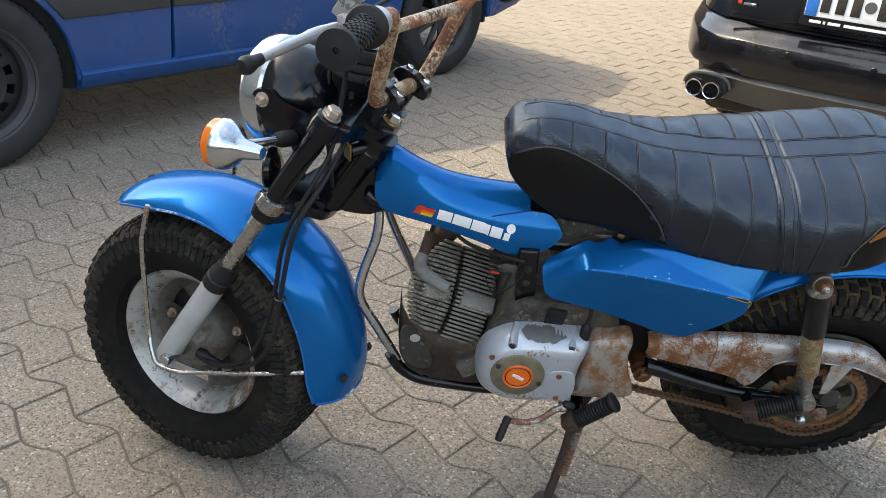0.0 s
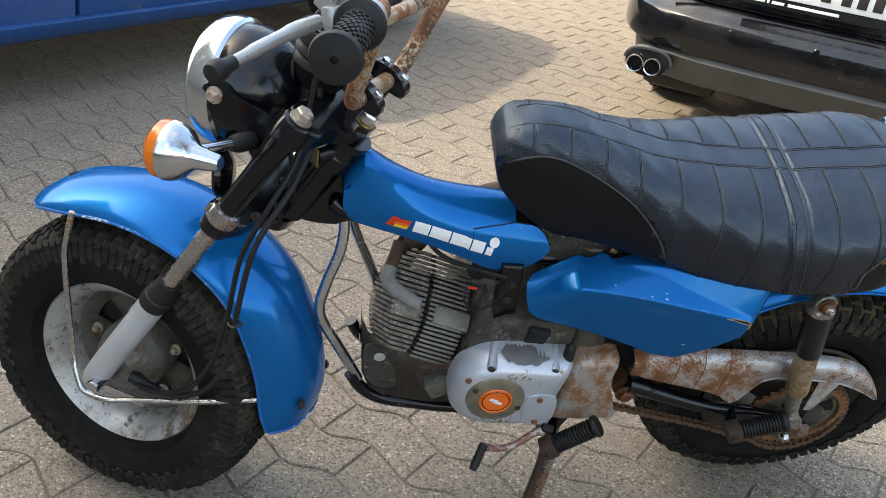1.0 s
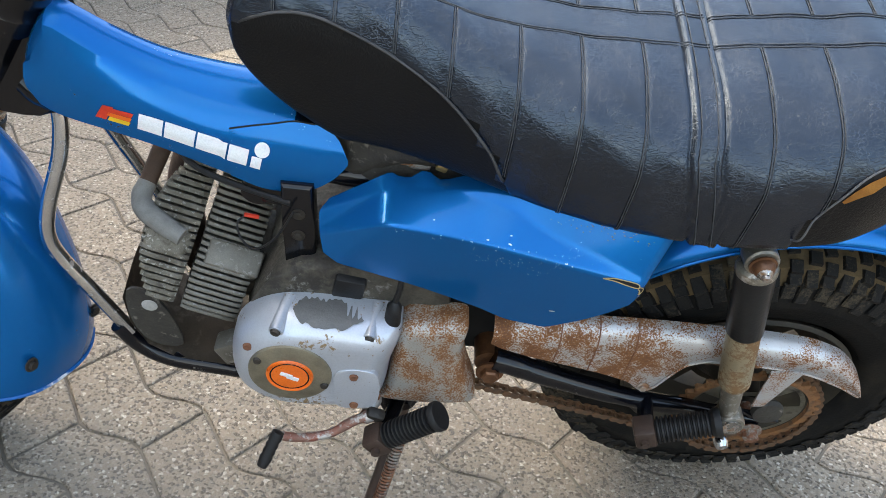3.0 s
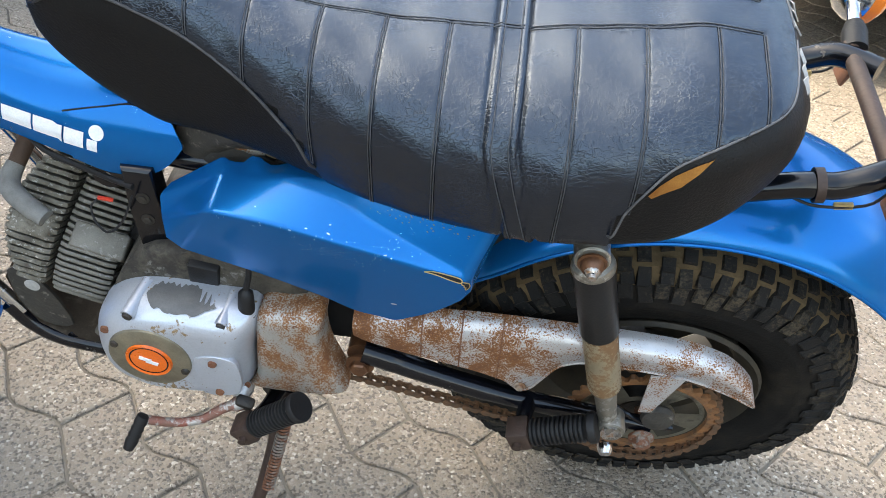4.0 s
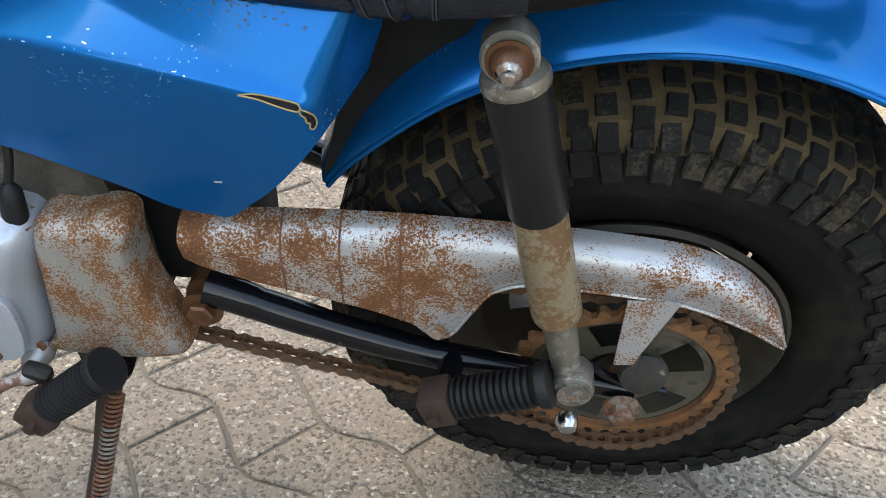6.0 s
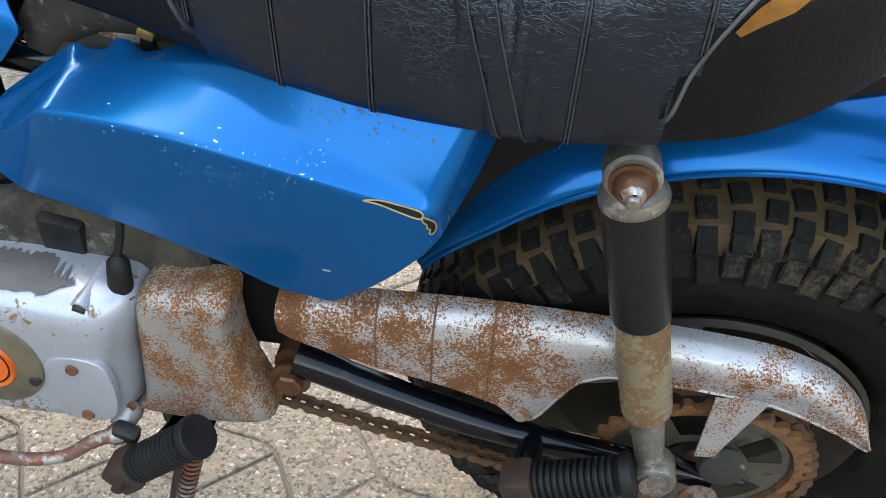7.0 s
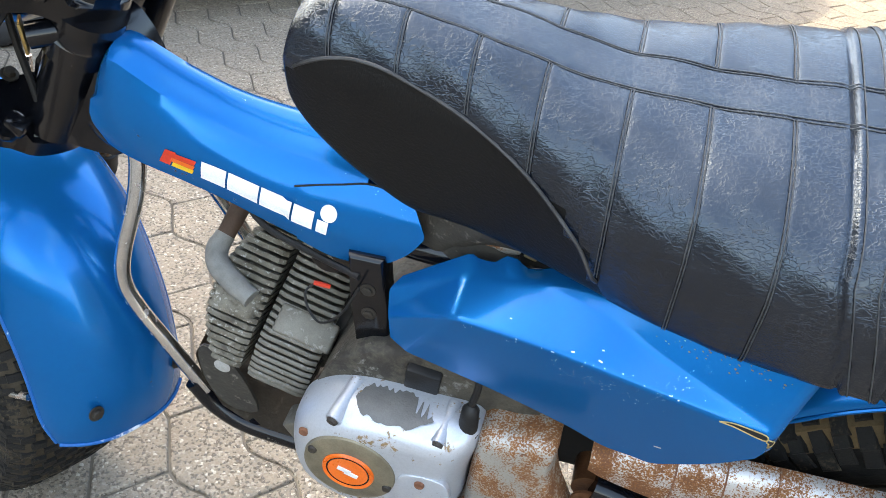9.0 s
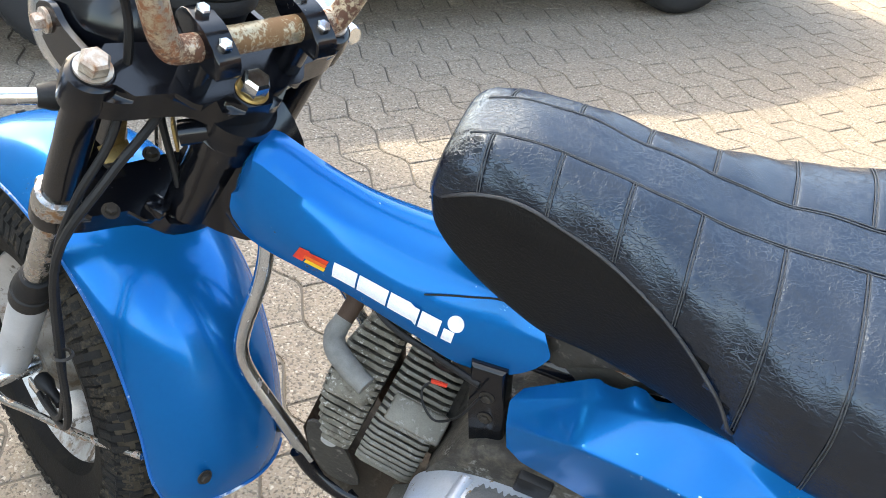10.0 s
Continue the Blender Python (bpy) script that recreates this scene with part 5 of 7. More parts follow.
# crack at the rear corner of the panel, a long sliver and a short jagged tail
for name, rim_points in (("crack", ((0.9090, 0.5535), (0.9180, 0.5552), (0.9300, 0.5545), (0.9425, 0.5530), (0.9445, 0.5500), (0.9415, 0.5485), (0.9320, 0.5500), (0.9200, 0.5528))),
                         ("crack", ((0.9442, 0.5505), (0.9475, 0.5480), (0.9505, 0.5435), (0.9512, 0.5375), (0.9492, 0.5335), (0.9476, 0.5350), (0.9480, 0.5385), (0.9464, 0.5405), (0.9462, 0.5440), (0.9444, 0.5470)))):
    loop = [on_panel(x, z)[0] for x, z in rim_points]
    bm = bmesh.new()
    bm.faces.new([bm.verts.new(p) for p in loop])
    hole = part(name, bm, M_GAP_SHADE, panel, "dark crack with a yellow rim")
    part("crack_edge", tube(loop + loop[:1], 0.00055, 6, 3), M_CREAM, hole, "bare yellowish plastic edge")
rnd = random.Random(21)


def flecks(places, size, material, label):
    """Thin ragged flakes lying on the panel, too small to pick apart."""
    own = bmesh.new()
    for x, z in places:
        p, nor = on_panel(x, z, 0.0003)
        u = nor.cross(Vector((0.3, 0, 1))).normalized()
        v = nor.cross(u)
        r, turn = size * rnd.uniform(0.4, 1.3), rnd.uniform(0, 6.3)
        own.faces.new([own.verts.new(p + r * rnd.uniform(0.5, 1.1) * (u * math.cos(turn + k * 1.05) + 0.6 * v * math.sin(turn + k * 1.05))) for k in range(6)])
    part("flecks", own, material, panel, label)


for x, z, w, h in ((0.8175, 0.5686, 0.0034, 0.0012), (0.796, 0.5690, 0.0026, 0.0012), (0.818, 0.5735, 0.002, 0.0010), (0.872, 0.5615, 0.0028, 0.0006), (0.878, 0.5600, 0.0014, 0.0009), (0.8778, 0.470, 0.006, 0.0016), (0.744, 0.572, 0.0018, 0.0009)):
    p, nor = on_panel(x, z, 0.0002)
    part("paint_chip", box((w, h, 0.0006), Matrix.Translation(p) @ nor.to_track_quat("Z", "X").to_matrix().to_4x4() @ pose(0, 0, 0, 0, 0, 90 + rnd.uniform(-25, 25)), 0.0002), M_WHITE if z > 0.5 else M_PALE, panel)
flecks([(rnd.uniform(0.70, 0.92), 0.566 - 0.05 * max(0.0, rnd.uniform(-0.05, 0.35) - 0.2)) for _ in range(26)], 0.0006, M_WHITE, "pale paint flecks along the ridge")
flecks([(rnd.gauss(0.822, 0.022), rnd.gauss(0.546, 0.006)) for _ in range(60)], 0.00055, M_WHITE, "pale paint flecks below the ridge")
flecks([(rnd.gauss(0.905, 0.020), rnd.gauss(0.592, 0.0035)) for _ in range(46)], 0.0011, M_RUST, "dark rusty flecks along the top edge")

# black frame under seat and tank
part("backbone", tube([(0.335, -0.035, 0.612), (0.36, -0.042, 0.600), (0.46, -0.046, 0.578), (0.60, -0.050, 0.553), (0.72, -0.055, 0.55), (0.90, -0.07, 0.585), (1.10, -0.085, 0.600), (1.225, -0.098, 0.640), (1.262, -0.100, 0.647), (1.295, -0.095, 0.660), (1.33, -0.07, 0.662)], 0.0125, 12, 5), M_BLACK, bike, "black frame tube")
part("backbone", tube([(0.335, 0.035, 0.612), (0.36, 0.042, 0.600), (0.46, 0.046, 0.578), (0.60, 0.050, 0.553), (0.72, 0.055, 0.55), (0.90, 0.07, 0.585), (1.10, 0.085, 0.600), (1.225, 0.098, 0.640), (1.262, 0.100, 0.647), (1.295, 0.095, 0.660), (1.33, 0.07, 0.662)], 0.0125, 12, 5), M_BLACK, bike, "black frame tube")
part("head_gusset", prism(outline([(0.262, 0.600), (0.300, 0.690), (0.345, 0.700), (0.372, 0.655), (0.375, 0.585), (0.34, 0.570), (0.29, 0.575)], 3), -0.034, 0.034, 0.008), M_BLACK, bike, "black steering head gusset")
part("frame_plate", prism([(0.588, 0.552), (0.590, 0.50), (0.594, 0.435), (0.600, 0.402), (0.622, 0.402), (0.627, 0.430), (0.624, 0.50), (0.622, 0.552)], -0.084, -0.060, 0.008, 0.0, None, 4), M_BLACK, bike, "black frame post with bolts")
for z in (0.515, 0.485):
    part("post_bolt", bolt((0.607, -0.084, z), (0, -1, 0), 0.005, 0.004), M_GREASE, bike)
part("mount_bolt", bolt((0.607, -0.080, 0.434), (0, -1, 0), 0.009, 0.010), M_RUSTCHROME, bike)
part("mount_tab", lathe([(0.0045, -0.003), (0.017, -0.003), (0.018, 0.0), (0.017, 0.003), (0.0045, 0.003)], (0.5604, -0.0560, 0.5180), (0, 1, 0), 24, closed=True), M_BLACK, bike, "black rubber-faced tab")
part("tab_arm", box((0.040, 0.004, 0.026), pose(0.585, -0.060, 0.517, 0, 4, -8), 0.001), M_BLACK, bike)
# near-black filler block: the darkness under the seat is in its colour
part("battery_box", box((0.085, 0.100, 0.080), pose(0.640, 0.035, 0.572), 0.006), M_GAP_SHADE, bike, "near-black block filling the gap under the seat")
part("air_box", box((0.26, 0.13, 0.16), pose(0.79, 0.0, 0.535), 0.02), M_GRIME, bike, "dusty dark box under the seat")
part("air_hose", tube([(0.66, -0.03, 0.56), (0.70, -0.045, 0.60), (0.76, -0.05, 0.605)], 0.030, 16, 5), M_GRIME, bike, "dusty rubber hose")
# filler block, coloured as the shade between panel and rear mudguard
part("inner_guard", prism([(0.93, 0.43), (0.97, 0.60), (1.06, 0.60), (1.00, 0.50)], -0.075, 0.075), M_GAP_SHADE, bike, "near-black block filling the shaded gap before the wheel")

part("seat_mount", tube([(0.700, -0.050, 0.578), (0.712, -0.056, 0.587), (0.726, -0.058, 0.583), (0.745, -0.060, 0.590)], [0.009, 0.013, 0.012, 0.009], 12, 4), M_RUSTCASE, bike, "rust-crusted seat mount")
part("tie_strap", box((0.010, 0.004, 0.022), pose(0.7425, -0.068, 0.583, 10, 8, 0), 0.001), M_RUBBER_CLEAN, bike, "black tie strap")
part("brass_clip", box((0.012, 0.006, 0.008), pose(0.748, -0.080, 0.592, 0, 20, 0), 0.002), M_BRASS, bike, "small brass clip")
# engine
part("crankcase", prism(outline([(0.560, 0.40), (0.55, 0.33), (0.57, 0.268), (0.66, 0.265), (0.780, 0.285), (0.786, 0.33), (0.775, 0.425), (0.755, 0.455), (0.70, 0.458), (0.61, 0.455)], 4), -0.100, 0.12, 0.010),
            M_CASEDIRT, bike, "dirty cast crankcase")
# filler block, coloured as the shade between engine and chain guard
part("pivot_bracket", box((0.096, 0.110, 0.150), pose(0.812, -0.012, 0.375), 0.010), M_GAP_SHADE, bike, "near-black block filling the shaded gap behind the engine")
COVER = [(0.612, 0.414), (0.572, 0.402), (0.545, 0.375), (0.536, 0.335), (0.542, 0.295), (0.568, 0.272), (0.60, 0.263), (0.65, 0.264), (0.700, 0.274), (0.713, 0.292), (0.718, 0.345), (0.726, 0.405), (0.68, 0.413)]
cover = part("flywheel_cover", dome(outline(COVER, 5), -0.155, -0.114, 0.36, -0.098), M_CASE, bike, "silver painted engine cover with flaking patches")
part("sprocket_cover", dome(outline([(0.7275, 0.405), (0.76, 0.412), (0.785, 0.418), (0.799, 0.411), (0.797, 0.385), (0.803, 0.345), (0.822, 0.290), (0.812, 0.275), (0.76, 0.268), (0.704, 0.272), (0.7145, 0.292), (0.7195, 0.345)], 5), -0.137, -0.118, 0.24, -0.098),
     M_RUSTCASE, bike, "silver sprocket cover eaten by rust")
def shoulder(x, z):
    """Depth of the cover's rounded face."""
    return dome_depth(dome_share(outline(COVER, 5), x, z), -0.1555, -0.1145, 0.36)


rnd = random.Random(17)
# bare metal on the upper shoulder between the two bosses, with a ragged outline and loose flakes
full = outline(COVER, 5)
cx_, cz_ = sum(p[0] for p in full) / len(full), sum(p[1] for p in full) / len(full)


def on_shoulder(x, q):
    """A point of the cover's upper shoulder; q runs from the rim at 1 inwards."""
    z = interp(x, [(0.572, 0.402), (0.612, 0.414), (0.68, 0.413), (0.726, 0.405)])
    p = min(q, 1.0)
    return (cx_ + (x - cx_) * p, dome_depth(p, -0.155, -0.114, 0.36) - 0.0016 + 0.2 * (q - p), cz_ + (z - cz_) * p + 0.0017)


own, cols = bmesh.new(), []
for i in range(61):
    x = 0.606 + 0.080 * i / 60
    ends = min(1.0, i / 9, (60 - i) / 9)
    wob = 0.036 * noise.noise(Vector((i * 0.12, 0.0, 3.7))) + 0.005 * noise.noise(Vector((i * 0.4, 5.0, 0.0)))
    lo, hi = 0.932 - 0.025 * math.sin(math.pi * i / 60) + wob, 1.045 - 0.060 * abs(noise.noise(Vector((i * 0.21, 9.0, 0.0)))) - 0.03 * min(1.0, max(0.0, (i - 38) / 8))
    mid = (lo + hi) / 2
    lo, hi = mid + (lo - mid) * ends, mid + (hi - mid) * ends
    cols.append([on_shoulder(x, lo + (hi - lo) * k / 14) for k in range(15)])
bridge(own, cols, False, False)
part("flaked_patch", own, M_BAREMETAL, cover, "bare grey metal where paint flaked off")
disc = part("round_plate", lathe([(0.0, 0.005), (0.041, 0.005), (0.046, 0.003), (0.048, -0.004)], (0.607, -0.1540, 0.340), (0, -1, 0), 48), M_BADGE, cover, "tarnished round plate")
part("badge_rim", lathe([(0.0215, 0.0052), (0.0255, 0.0075), (0.0265, 0.0052)], (0.607, -0.1540, 0.340), (0, -1, 0), 40, closed=True), M_ORANGE, disc)
part("badge", lathe([(0.0, 0.0065), (0.0225, 0.0065), (0.0235, 0.005)], (0.607, -0.1540, 0.340), (0, -1, 0), 40), M_ORANGE, disc, "orange round emblem")
part("badge_ring", lathe([(0.0205, 0.0067), (0.0215, 0.0072), (0.0222, 0.0067)], (0.607, -0.1540, 0.340), (0, -1, 0), 40, closed=True), M_BLACK, disc)
for dx, dz in ((-0.0035, 0.0025), (0.0035, -0.0025)):
    part("emblem", box((0.014, 0.0012, 0.0055), pose(0.607 + dx, -0.1610, 0.340 + dz, 0, 20, 0), 0.0004), M_WHITE, disc, "white slanted emblem bar")
for a in (-0.35, 2.6):
    part("plate_screw", lathe([(0.0, 0.004), (0.004, 0.003), (0.005, 0.0)], (0.607 + 0.041 * math.cos(a), -0.158, 0.340 + 0.041 * math.sin(a)), (0, -1, 0), 12), M_GREASE, disc)
part("inspection_plate", prism(outline([(0.660, 0.350), (0.700, 0.352), (0.708, 0.320), (0.700, 0.290), (0.662, 0.285), (0.656, 0.318)], 4), -0.1565, -0.150, 0.001), M_CASE, cover, "inset inspection plate")
for x, z in ((0.678, 0.343), (0.680, 0.291), (0.560, 0.372), (0.771, 0.398), (0.705, 0.285)):
    part("cover_screw", lathe([(0.0, 0.002), (0.0045, 0.003), (0.0055, 0.0)], (x, min(shoulder(x, z), -0.156 if 0.66 < x < 0.70 else 0.0) if x < 0.72 else -0.134, z), (0, -1, 0), 12), M_RUST, cover)
for p0, p1 in (((0.601, -0.104, 0.410), (0.591, -0.149, 0.401)), ((0.698, -0.104, 0.409), (0.692, -0.146, 0.399))):
    part("screw_boss", tube([p0, p1], 0.0080, 14, 1), M_CASE, cover)
    part("boss_screw", lathe([(0.0, 0.003), (0.005, 0.003), (0.006, 0.0)], p1, Vector(p1) - Vector(p0), 12), M_GREASE, cover)
part("cable_collar", lathe([(0.0, -0.012), (0.0095, -0.012), (0.0110, -0.009), (0.0110, -0.004), (0.0, -0.003)], (0.7145, -0.1240, 0.405), (0.04, 0.12, 1.0), 18), M_DIMCHROME, bike, "dull metal cable collar")
part("cable_boot", lathe([(0.0, -0.005), (0.0088, -0.005), (0.0094, 0.002), (0.0088, 0.014), (0.0082, 0.024), (0.0050, 0.028), (0.0036, 0.030)], (0.7145, -0.1240, 0.405), (0.04, 0.12, 1.0), 18), M_RUBBER_CLEAN, bike, "black rubber cable boot")
part("cable", tube([(0.7157, -0.1205, 0.433), (0.720, -0.114, 0.462), (0.716, -0.095, 0.53)], 0.0034, 8, 5), M_RUBBER_CLEAN, bike, "black cable")
part("rubber_block", box((0.034, 0.022, 0.042), pose(0.664, -0.094, 0.427, 12, 8, 0), 0.003), M_RUBBER_CLEAN, bike, "black rubber block")
part("case_lug", box((0.045, 0.03, 0.032), pose(0.532, -0.080, 0.288, 0, -30, 0), 0.004), M_FIN, bike, "bare alloy engine lug")
part("shaft_end", lathe([(0.0, 0.0), (0.012, 0.0), (0.013, 0.008), (0.009, 0.02)], (0.700, -0.128, 0.276), (-0.1, -1, -0.4), 16), M_ALU, bike)
gear = part("gear_lever", tube([(0.703, -0.150, 0.266), (0.680, -0.160, 0.262), (0.655, -0.168, 0.246), (0.625, -0.178, 0.248), (0.596, -0.190, 0.266)], [0.009, 0.006, 0.0055, 0.0055, 0.0055], 10, 5), M_LEVER, bike, "gear lever with worn red paint")
part("lever_rubber", lathe([(0.0, 0.0), (0.007, 0.001), (0.0078, 0.01), (0.0065, 0.014), (0.0078, 0.018), (0.0065, 0.022), (0.0078, 0.026), (0.0065, 0.03), (0.0078, 0.034), (0.006, 0.046), (0.0, 0.047)], (0.598, -0.188, 0.272), (-0.35, -0.55, -0.75), 14), M_RUBBER_CLEAN, gear, "grey ribbed lever rubber")
part("lever_clamp", box((0.022, 0.014, 0.020), pose(0.705, -0.152, 0.268, 20, 20, 0), 0.004), M_GREASE, gear)

# cylinder, head, plug
CYL = pose(0.514, 0.004, 0.387, 0, 0, 0) @ Matrix.Rotation(radians(17.5), 4, "Y") @ Matrix.Rotation(radians(-36.9), 4, "X")


def fin_depth(z):
    return interp(z, [(-0.088, 0.052), (-0.080, 0.064), (-0.068, 0.072), (-0.050, 0.080), (-0.029, 0.0835), (-0.010, 0.080), (0.010, 0.073), (0.034, 0.064), (0.055, 0.054), (0.070, 0.044), (0.080, 0.034)])


def fin(length, x, z, tilt, material, parent, wavy=0.0012, thick=0.0015):
    """A fin with a wavy, rounded edge."""
    d = fin_depth(z)
    far, half, n = min(d, 0.050), length / 2, 8
    own = bmesh.new()
    rings = []
    for i in range(n + 1):
        u = -half + length * i / n
        dd = d - (0.005 if i in (0, n) else 0.0) + rnd.uniform(-wavy, wavy)
        t, lean = thick, tilt * u + rnd.uniform(-wavy, wavy) * 0.3
        rings.append([CYL @ Vector((x + u, yy, z + zz + lean)) for yy, zz in ((-dd + 0.0008, -t), (-dd, -t * 0.5), (-dd, t * 0.5), (-dd + 0.0008, t), (far, t), (far, -t))])
    bridge(own, rings)
    part("fin", own, material, parent, "", None, 40)


cyl = part("cylinder", lathe([(0.0, -0.030), (0.054, -0.030), (0.054, 0.060), (0.0, 0.060)], CYL @ Vector((0, 0, -0.008)), CYL.to_3x3() @ Vector((1, 0, 0)), 32), M_CASEDIRT, bike, "finned cylinder of grey weathered aluminium")
rnd = random.Random(31)
for i in range(23):
    fin(0.064 + rnd.uniform(-0.001, 0.001), 0.0, -0.0850 + i * 0.0073, 0.0, M_FIN, cyl, 0.0002, 0.0023)
part("cylinder_boss", box((0.062, 0.034, 0.031), CYL @ pose(0.0075, -0.0655, -0.0145, -16, 0, 0), 0.0035, None, 3), M_FIN, cyl, "smooth grey transfer boss")
part("cylinder_base", box((0.030, 0.120, 0.130), CYL @ pose(0.056, 0, -0.006), 0.012, None, 3), M_CASEDIRT, cyl, "crusted cylinder base flange")
head = part("cylinder_head", lathe([(0.0, -0.086), (0.036, -0.086), (0.050, -0.078), (0.054, -0.040), (0.0, -0.040)], CYL @ Vector((0, 0, -0.008)), CYL.to_3x3() @ Vector((1, 0, 0)), 32), M_CASEDIRT, bike, "crusted finned cylinder head")
for i in range(21):
    k = abs(i - 10) / 10
    fin(0.056 - 0.024 * k * k, -0.067 + 0.011 * k * k, -0.0800 + i * 0.0078, 0.0, M_CRUST, head, 0.0011, 0.0027)
part("head_block", box((0.048, 0.038, 0.034), CYL @ pose(-0.067, -0.0640, -0.0160, -16, 0, 0), 0.009, None, 4), M_CRUST, head, "worn smooth block on the head")
plug = part("plug_cap", tube([(0.478, -0.066, 0.448), (0.455, -0.057, 0.457), (0.435, -0.045, 0.464), (0.428, -0.032, 0.471), (0.432, -0.018, 0.481)], [0.0105, 0.0115, 0.0120, 0.0115, 0.0105], 14, 5), M_PLUG, bike, "dusty grey spark plug cap")
part("lead_boot", tube([(0.432, -0.019, 0.480), (0.444, 0.012, 0.508)], [0.0095, 0.0105], 14, 1), M_BROWNPIPE, plug, "brown rubber sleeve")
part("lead", tube([(0.444, 0.011, 0.507), (0.453, 0.022, 0.54), (0.47, 0.03, 0.585)], 0.0042, 8, 4), M_RUBBER_CLEAN, plug)
part("exhaust", tube([(0.505, 0.0, 0.33), (0.485, 0.02, 0.315), (0.460, 0.035, 0.335), (0.450, 0.050, 0.39), (0.458, 0.055, 0.45), (0.485, 0.055, 0.50), (0.530, 0.07, 0.53), (0.60, 0.10, 0.55), (0.75, 0.13, 0.56), (0.95, 0.15, 0.55)], 0.0215, 18, 5), M_BROWNPIPE, bike, "rust-brown exhaust pipe curling past the cylinder")
part("intake", lathe([(0.0, -0.03), (0.024, -0.03), (0.028, -0.02), (0.028, 0.02), (0.020, 0.035), (0.0, 0.04)], (0.545, 0.03, 0.545), (0.2, 0, 1), 20), M_ALU, bike, "alloy fuel tap body")

# tubes round the engine, skid plate
for sgn in (-1, 1):
    y = sgn * 0.062
    if sgn < 0:
        path = [(0.346, -0.012, 0.590), (0.354, -0.022, 0.562), (0.350, -0.036, 0.520), (0.333, -0.050, 0.465), (0.326, -0.056, 0.425), (0.334, -0.058, 0.392), (0.360, -0.060, 0.345), (0.398, -0.060, 0.272)]
    else:
        path = [(0.352, 0.030, 0.590), (0.375, 0.05, 0.50), (0.422, 0.062, 0.377), (0.44, 0.062, 0.30)]
    part("engine_guard", tube(path, 0.0086, 14, 6), M_CHROME, bike, "bent chrome engine guard with rust")
    part("cradle_tube", tube([(0.385, y, 0.285), (0.405, y, 0.252), (0.440, y, 0.228), (0.50, y, 0.218), (0.58, y, 0.212), (0.75, y, 0.22)], 0.0110, 14, 5), M_BLACK, bike, "black lower frame tube")
part("guard_lug", lathe([(0.0, -0.032), (0.016, -0.032), (0.018, -0.02), (0.018, 0.02), (0.016, 0.032), (0.0, 0.032)], (0.345, 0.0, 0.590), (0, 1, 0), 20), M_RUSTCHROME, bike, "tarnished clamp")
bm = bmesh.new()
rings = []
for x, z in ((0.398, 0.345), (0.402, 0.30), (0.418, 0.262), (0.45, 0.240), (0.52, 0.232), (0.60, 0.23)):
    rings.append([(x, y, z + 0.006 * math.cos(y * 40)) for y in (-0.066, -0.045, -0.02, 0.0, 0.02, 0.045, 0.066)])
bridge(bm, rings, False, False)
bmesh.ops.solidify(bm, geom=bm.faces[:], thickness=0.003)
skid = part("skid_plate", bm, M_RUSTPLATE, bike, "rusty brown skid plate with round holes")
part("side_lug", prism(outline([(0.404, 0.352), (0.428, 0.352), (0.450, 0.318), (0.462, 0.262), (0.424, 0.262), (0.404, 0.300)], 3), -0.0665, -0.0625), M_GRIME, skid, "brown plate ear")
part("plate_hole", lathe([(0.0, 0.0004), (0.0085, 0.0004), (0.0095, 0.0)], (0.4285, -0.0668, 0.330), (0, -1, 0), 20), M_PALE, skid, "round hole in the plate")
for y, z in ((-0.015, 0.318), (0.02, 0.318)):
    part("plate_hole", lathe([(0.0, 0.0), (0.0085, 0.0), (0.0095, -0.001)], (0.3972, y, z), (-1, 0, -0.15), 18), M_PALE, skid, "round hole in the plate")

# chain guard
def guard_section(x):
    zt = interp(x, [(0.83, 0.407), (0.92, 0.415), (1.006, 0.418), (1.11, 0.417), (1.185, 0.412), (1.232, 0.398), (1.258, 0.378), (1.274, 0.358), (1.280, 0.342)])
    zb = interp(x, [(0.83, 0.372), (0.84, 0.366), (1.0, 0.324), (1.018, 0.311), (1.03, 0.316), (1.045, 0.342), (1.060, 0.365), (1.085, 0.375), (1.121, 0.375), (1.19, 0.370), (1.25, 0.350), (1.272, 0.338), (1.280, 0.334)])
    h = zt - zb
    r = min(0.030, h * 0.48)
    pts = []
    for k in range(9):
        a = math.pi / 2 * k / 8
        pts.append((x, -0.097 - 0.024 * math.sin(a), zt - r * (1 - math.cos(a))))
    lo = zt - r
    for k in range(1, 6):
        t = k / 5
        pts.append((x, -0.121 + 0.006 * t, lo + (zb - lo) * t))
    return pts


bm = bmesh.new()
gx = [0.829 + (1.280 - 0.829) * i / 90 for i in range(91)]
bridge(bm, [guard_section(x) for x in gx], False, False)
bmesh.ops.recalc_face_normals(bm, faces=bm.faces)
bmesh.ops.solidify(bm, geom=bm.faces[:], thickness=0.002)
guard = part("chain_guard", bm, M_RUSTY, bike, "silver chain guard blistered with rust", None, 50)
part("guard_lip", tube([(x, -0.1165, guard_section(x)[-1][2]) for x in gx[38:]], 0.0016, 6, 1), M_RUSTY, guard)
part("guard_stay", prism([(1.158, 0.372), (1.196, 0.374), (1.172, 0.306), (1.158, 0.304)], -0.121, -0.119), M_RUSTY, guard, "flat silver stay")
part("guard_bolt", bolt((1.020, -0.117, 0.320), (0, -1, 0), 0.005, 0.005), M_RUSTCHROME, guard)
for x in (0.905, 0.948, 0.992):
    own = tube([(q[0], q[1] - 0.0004, q[2]) for q in guard_section(x)], 0.0008, 6, 1)
    part("crease", own, M_RUST, guard)

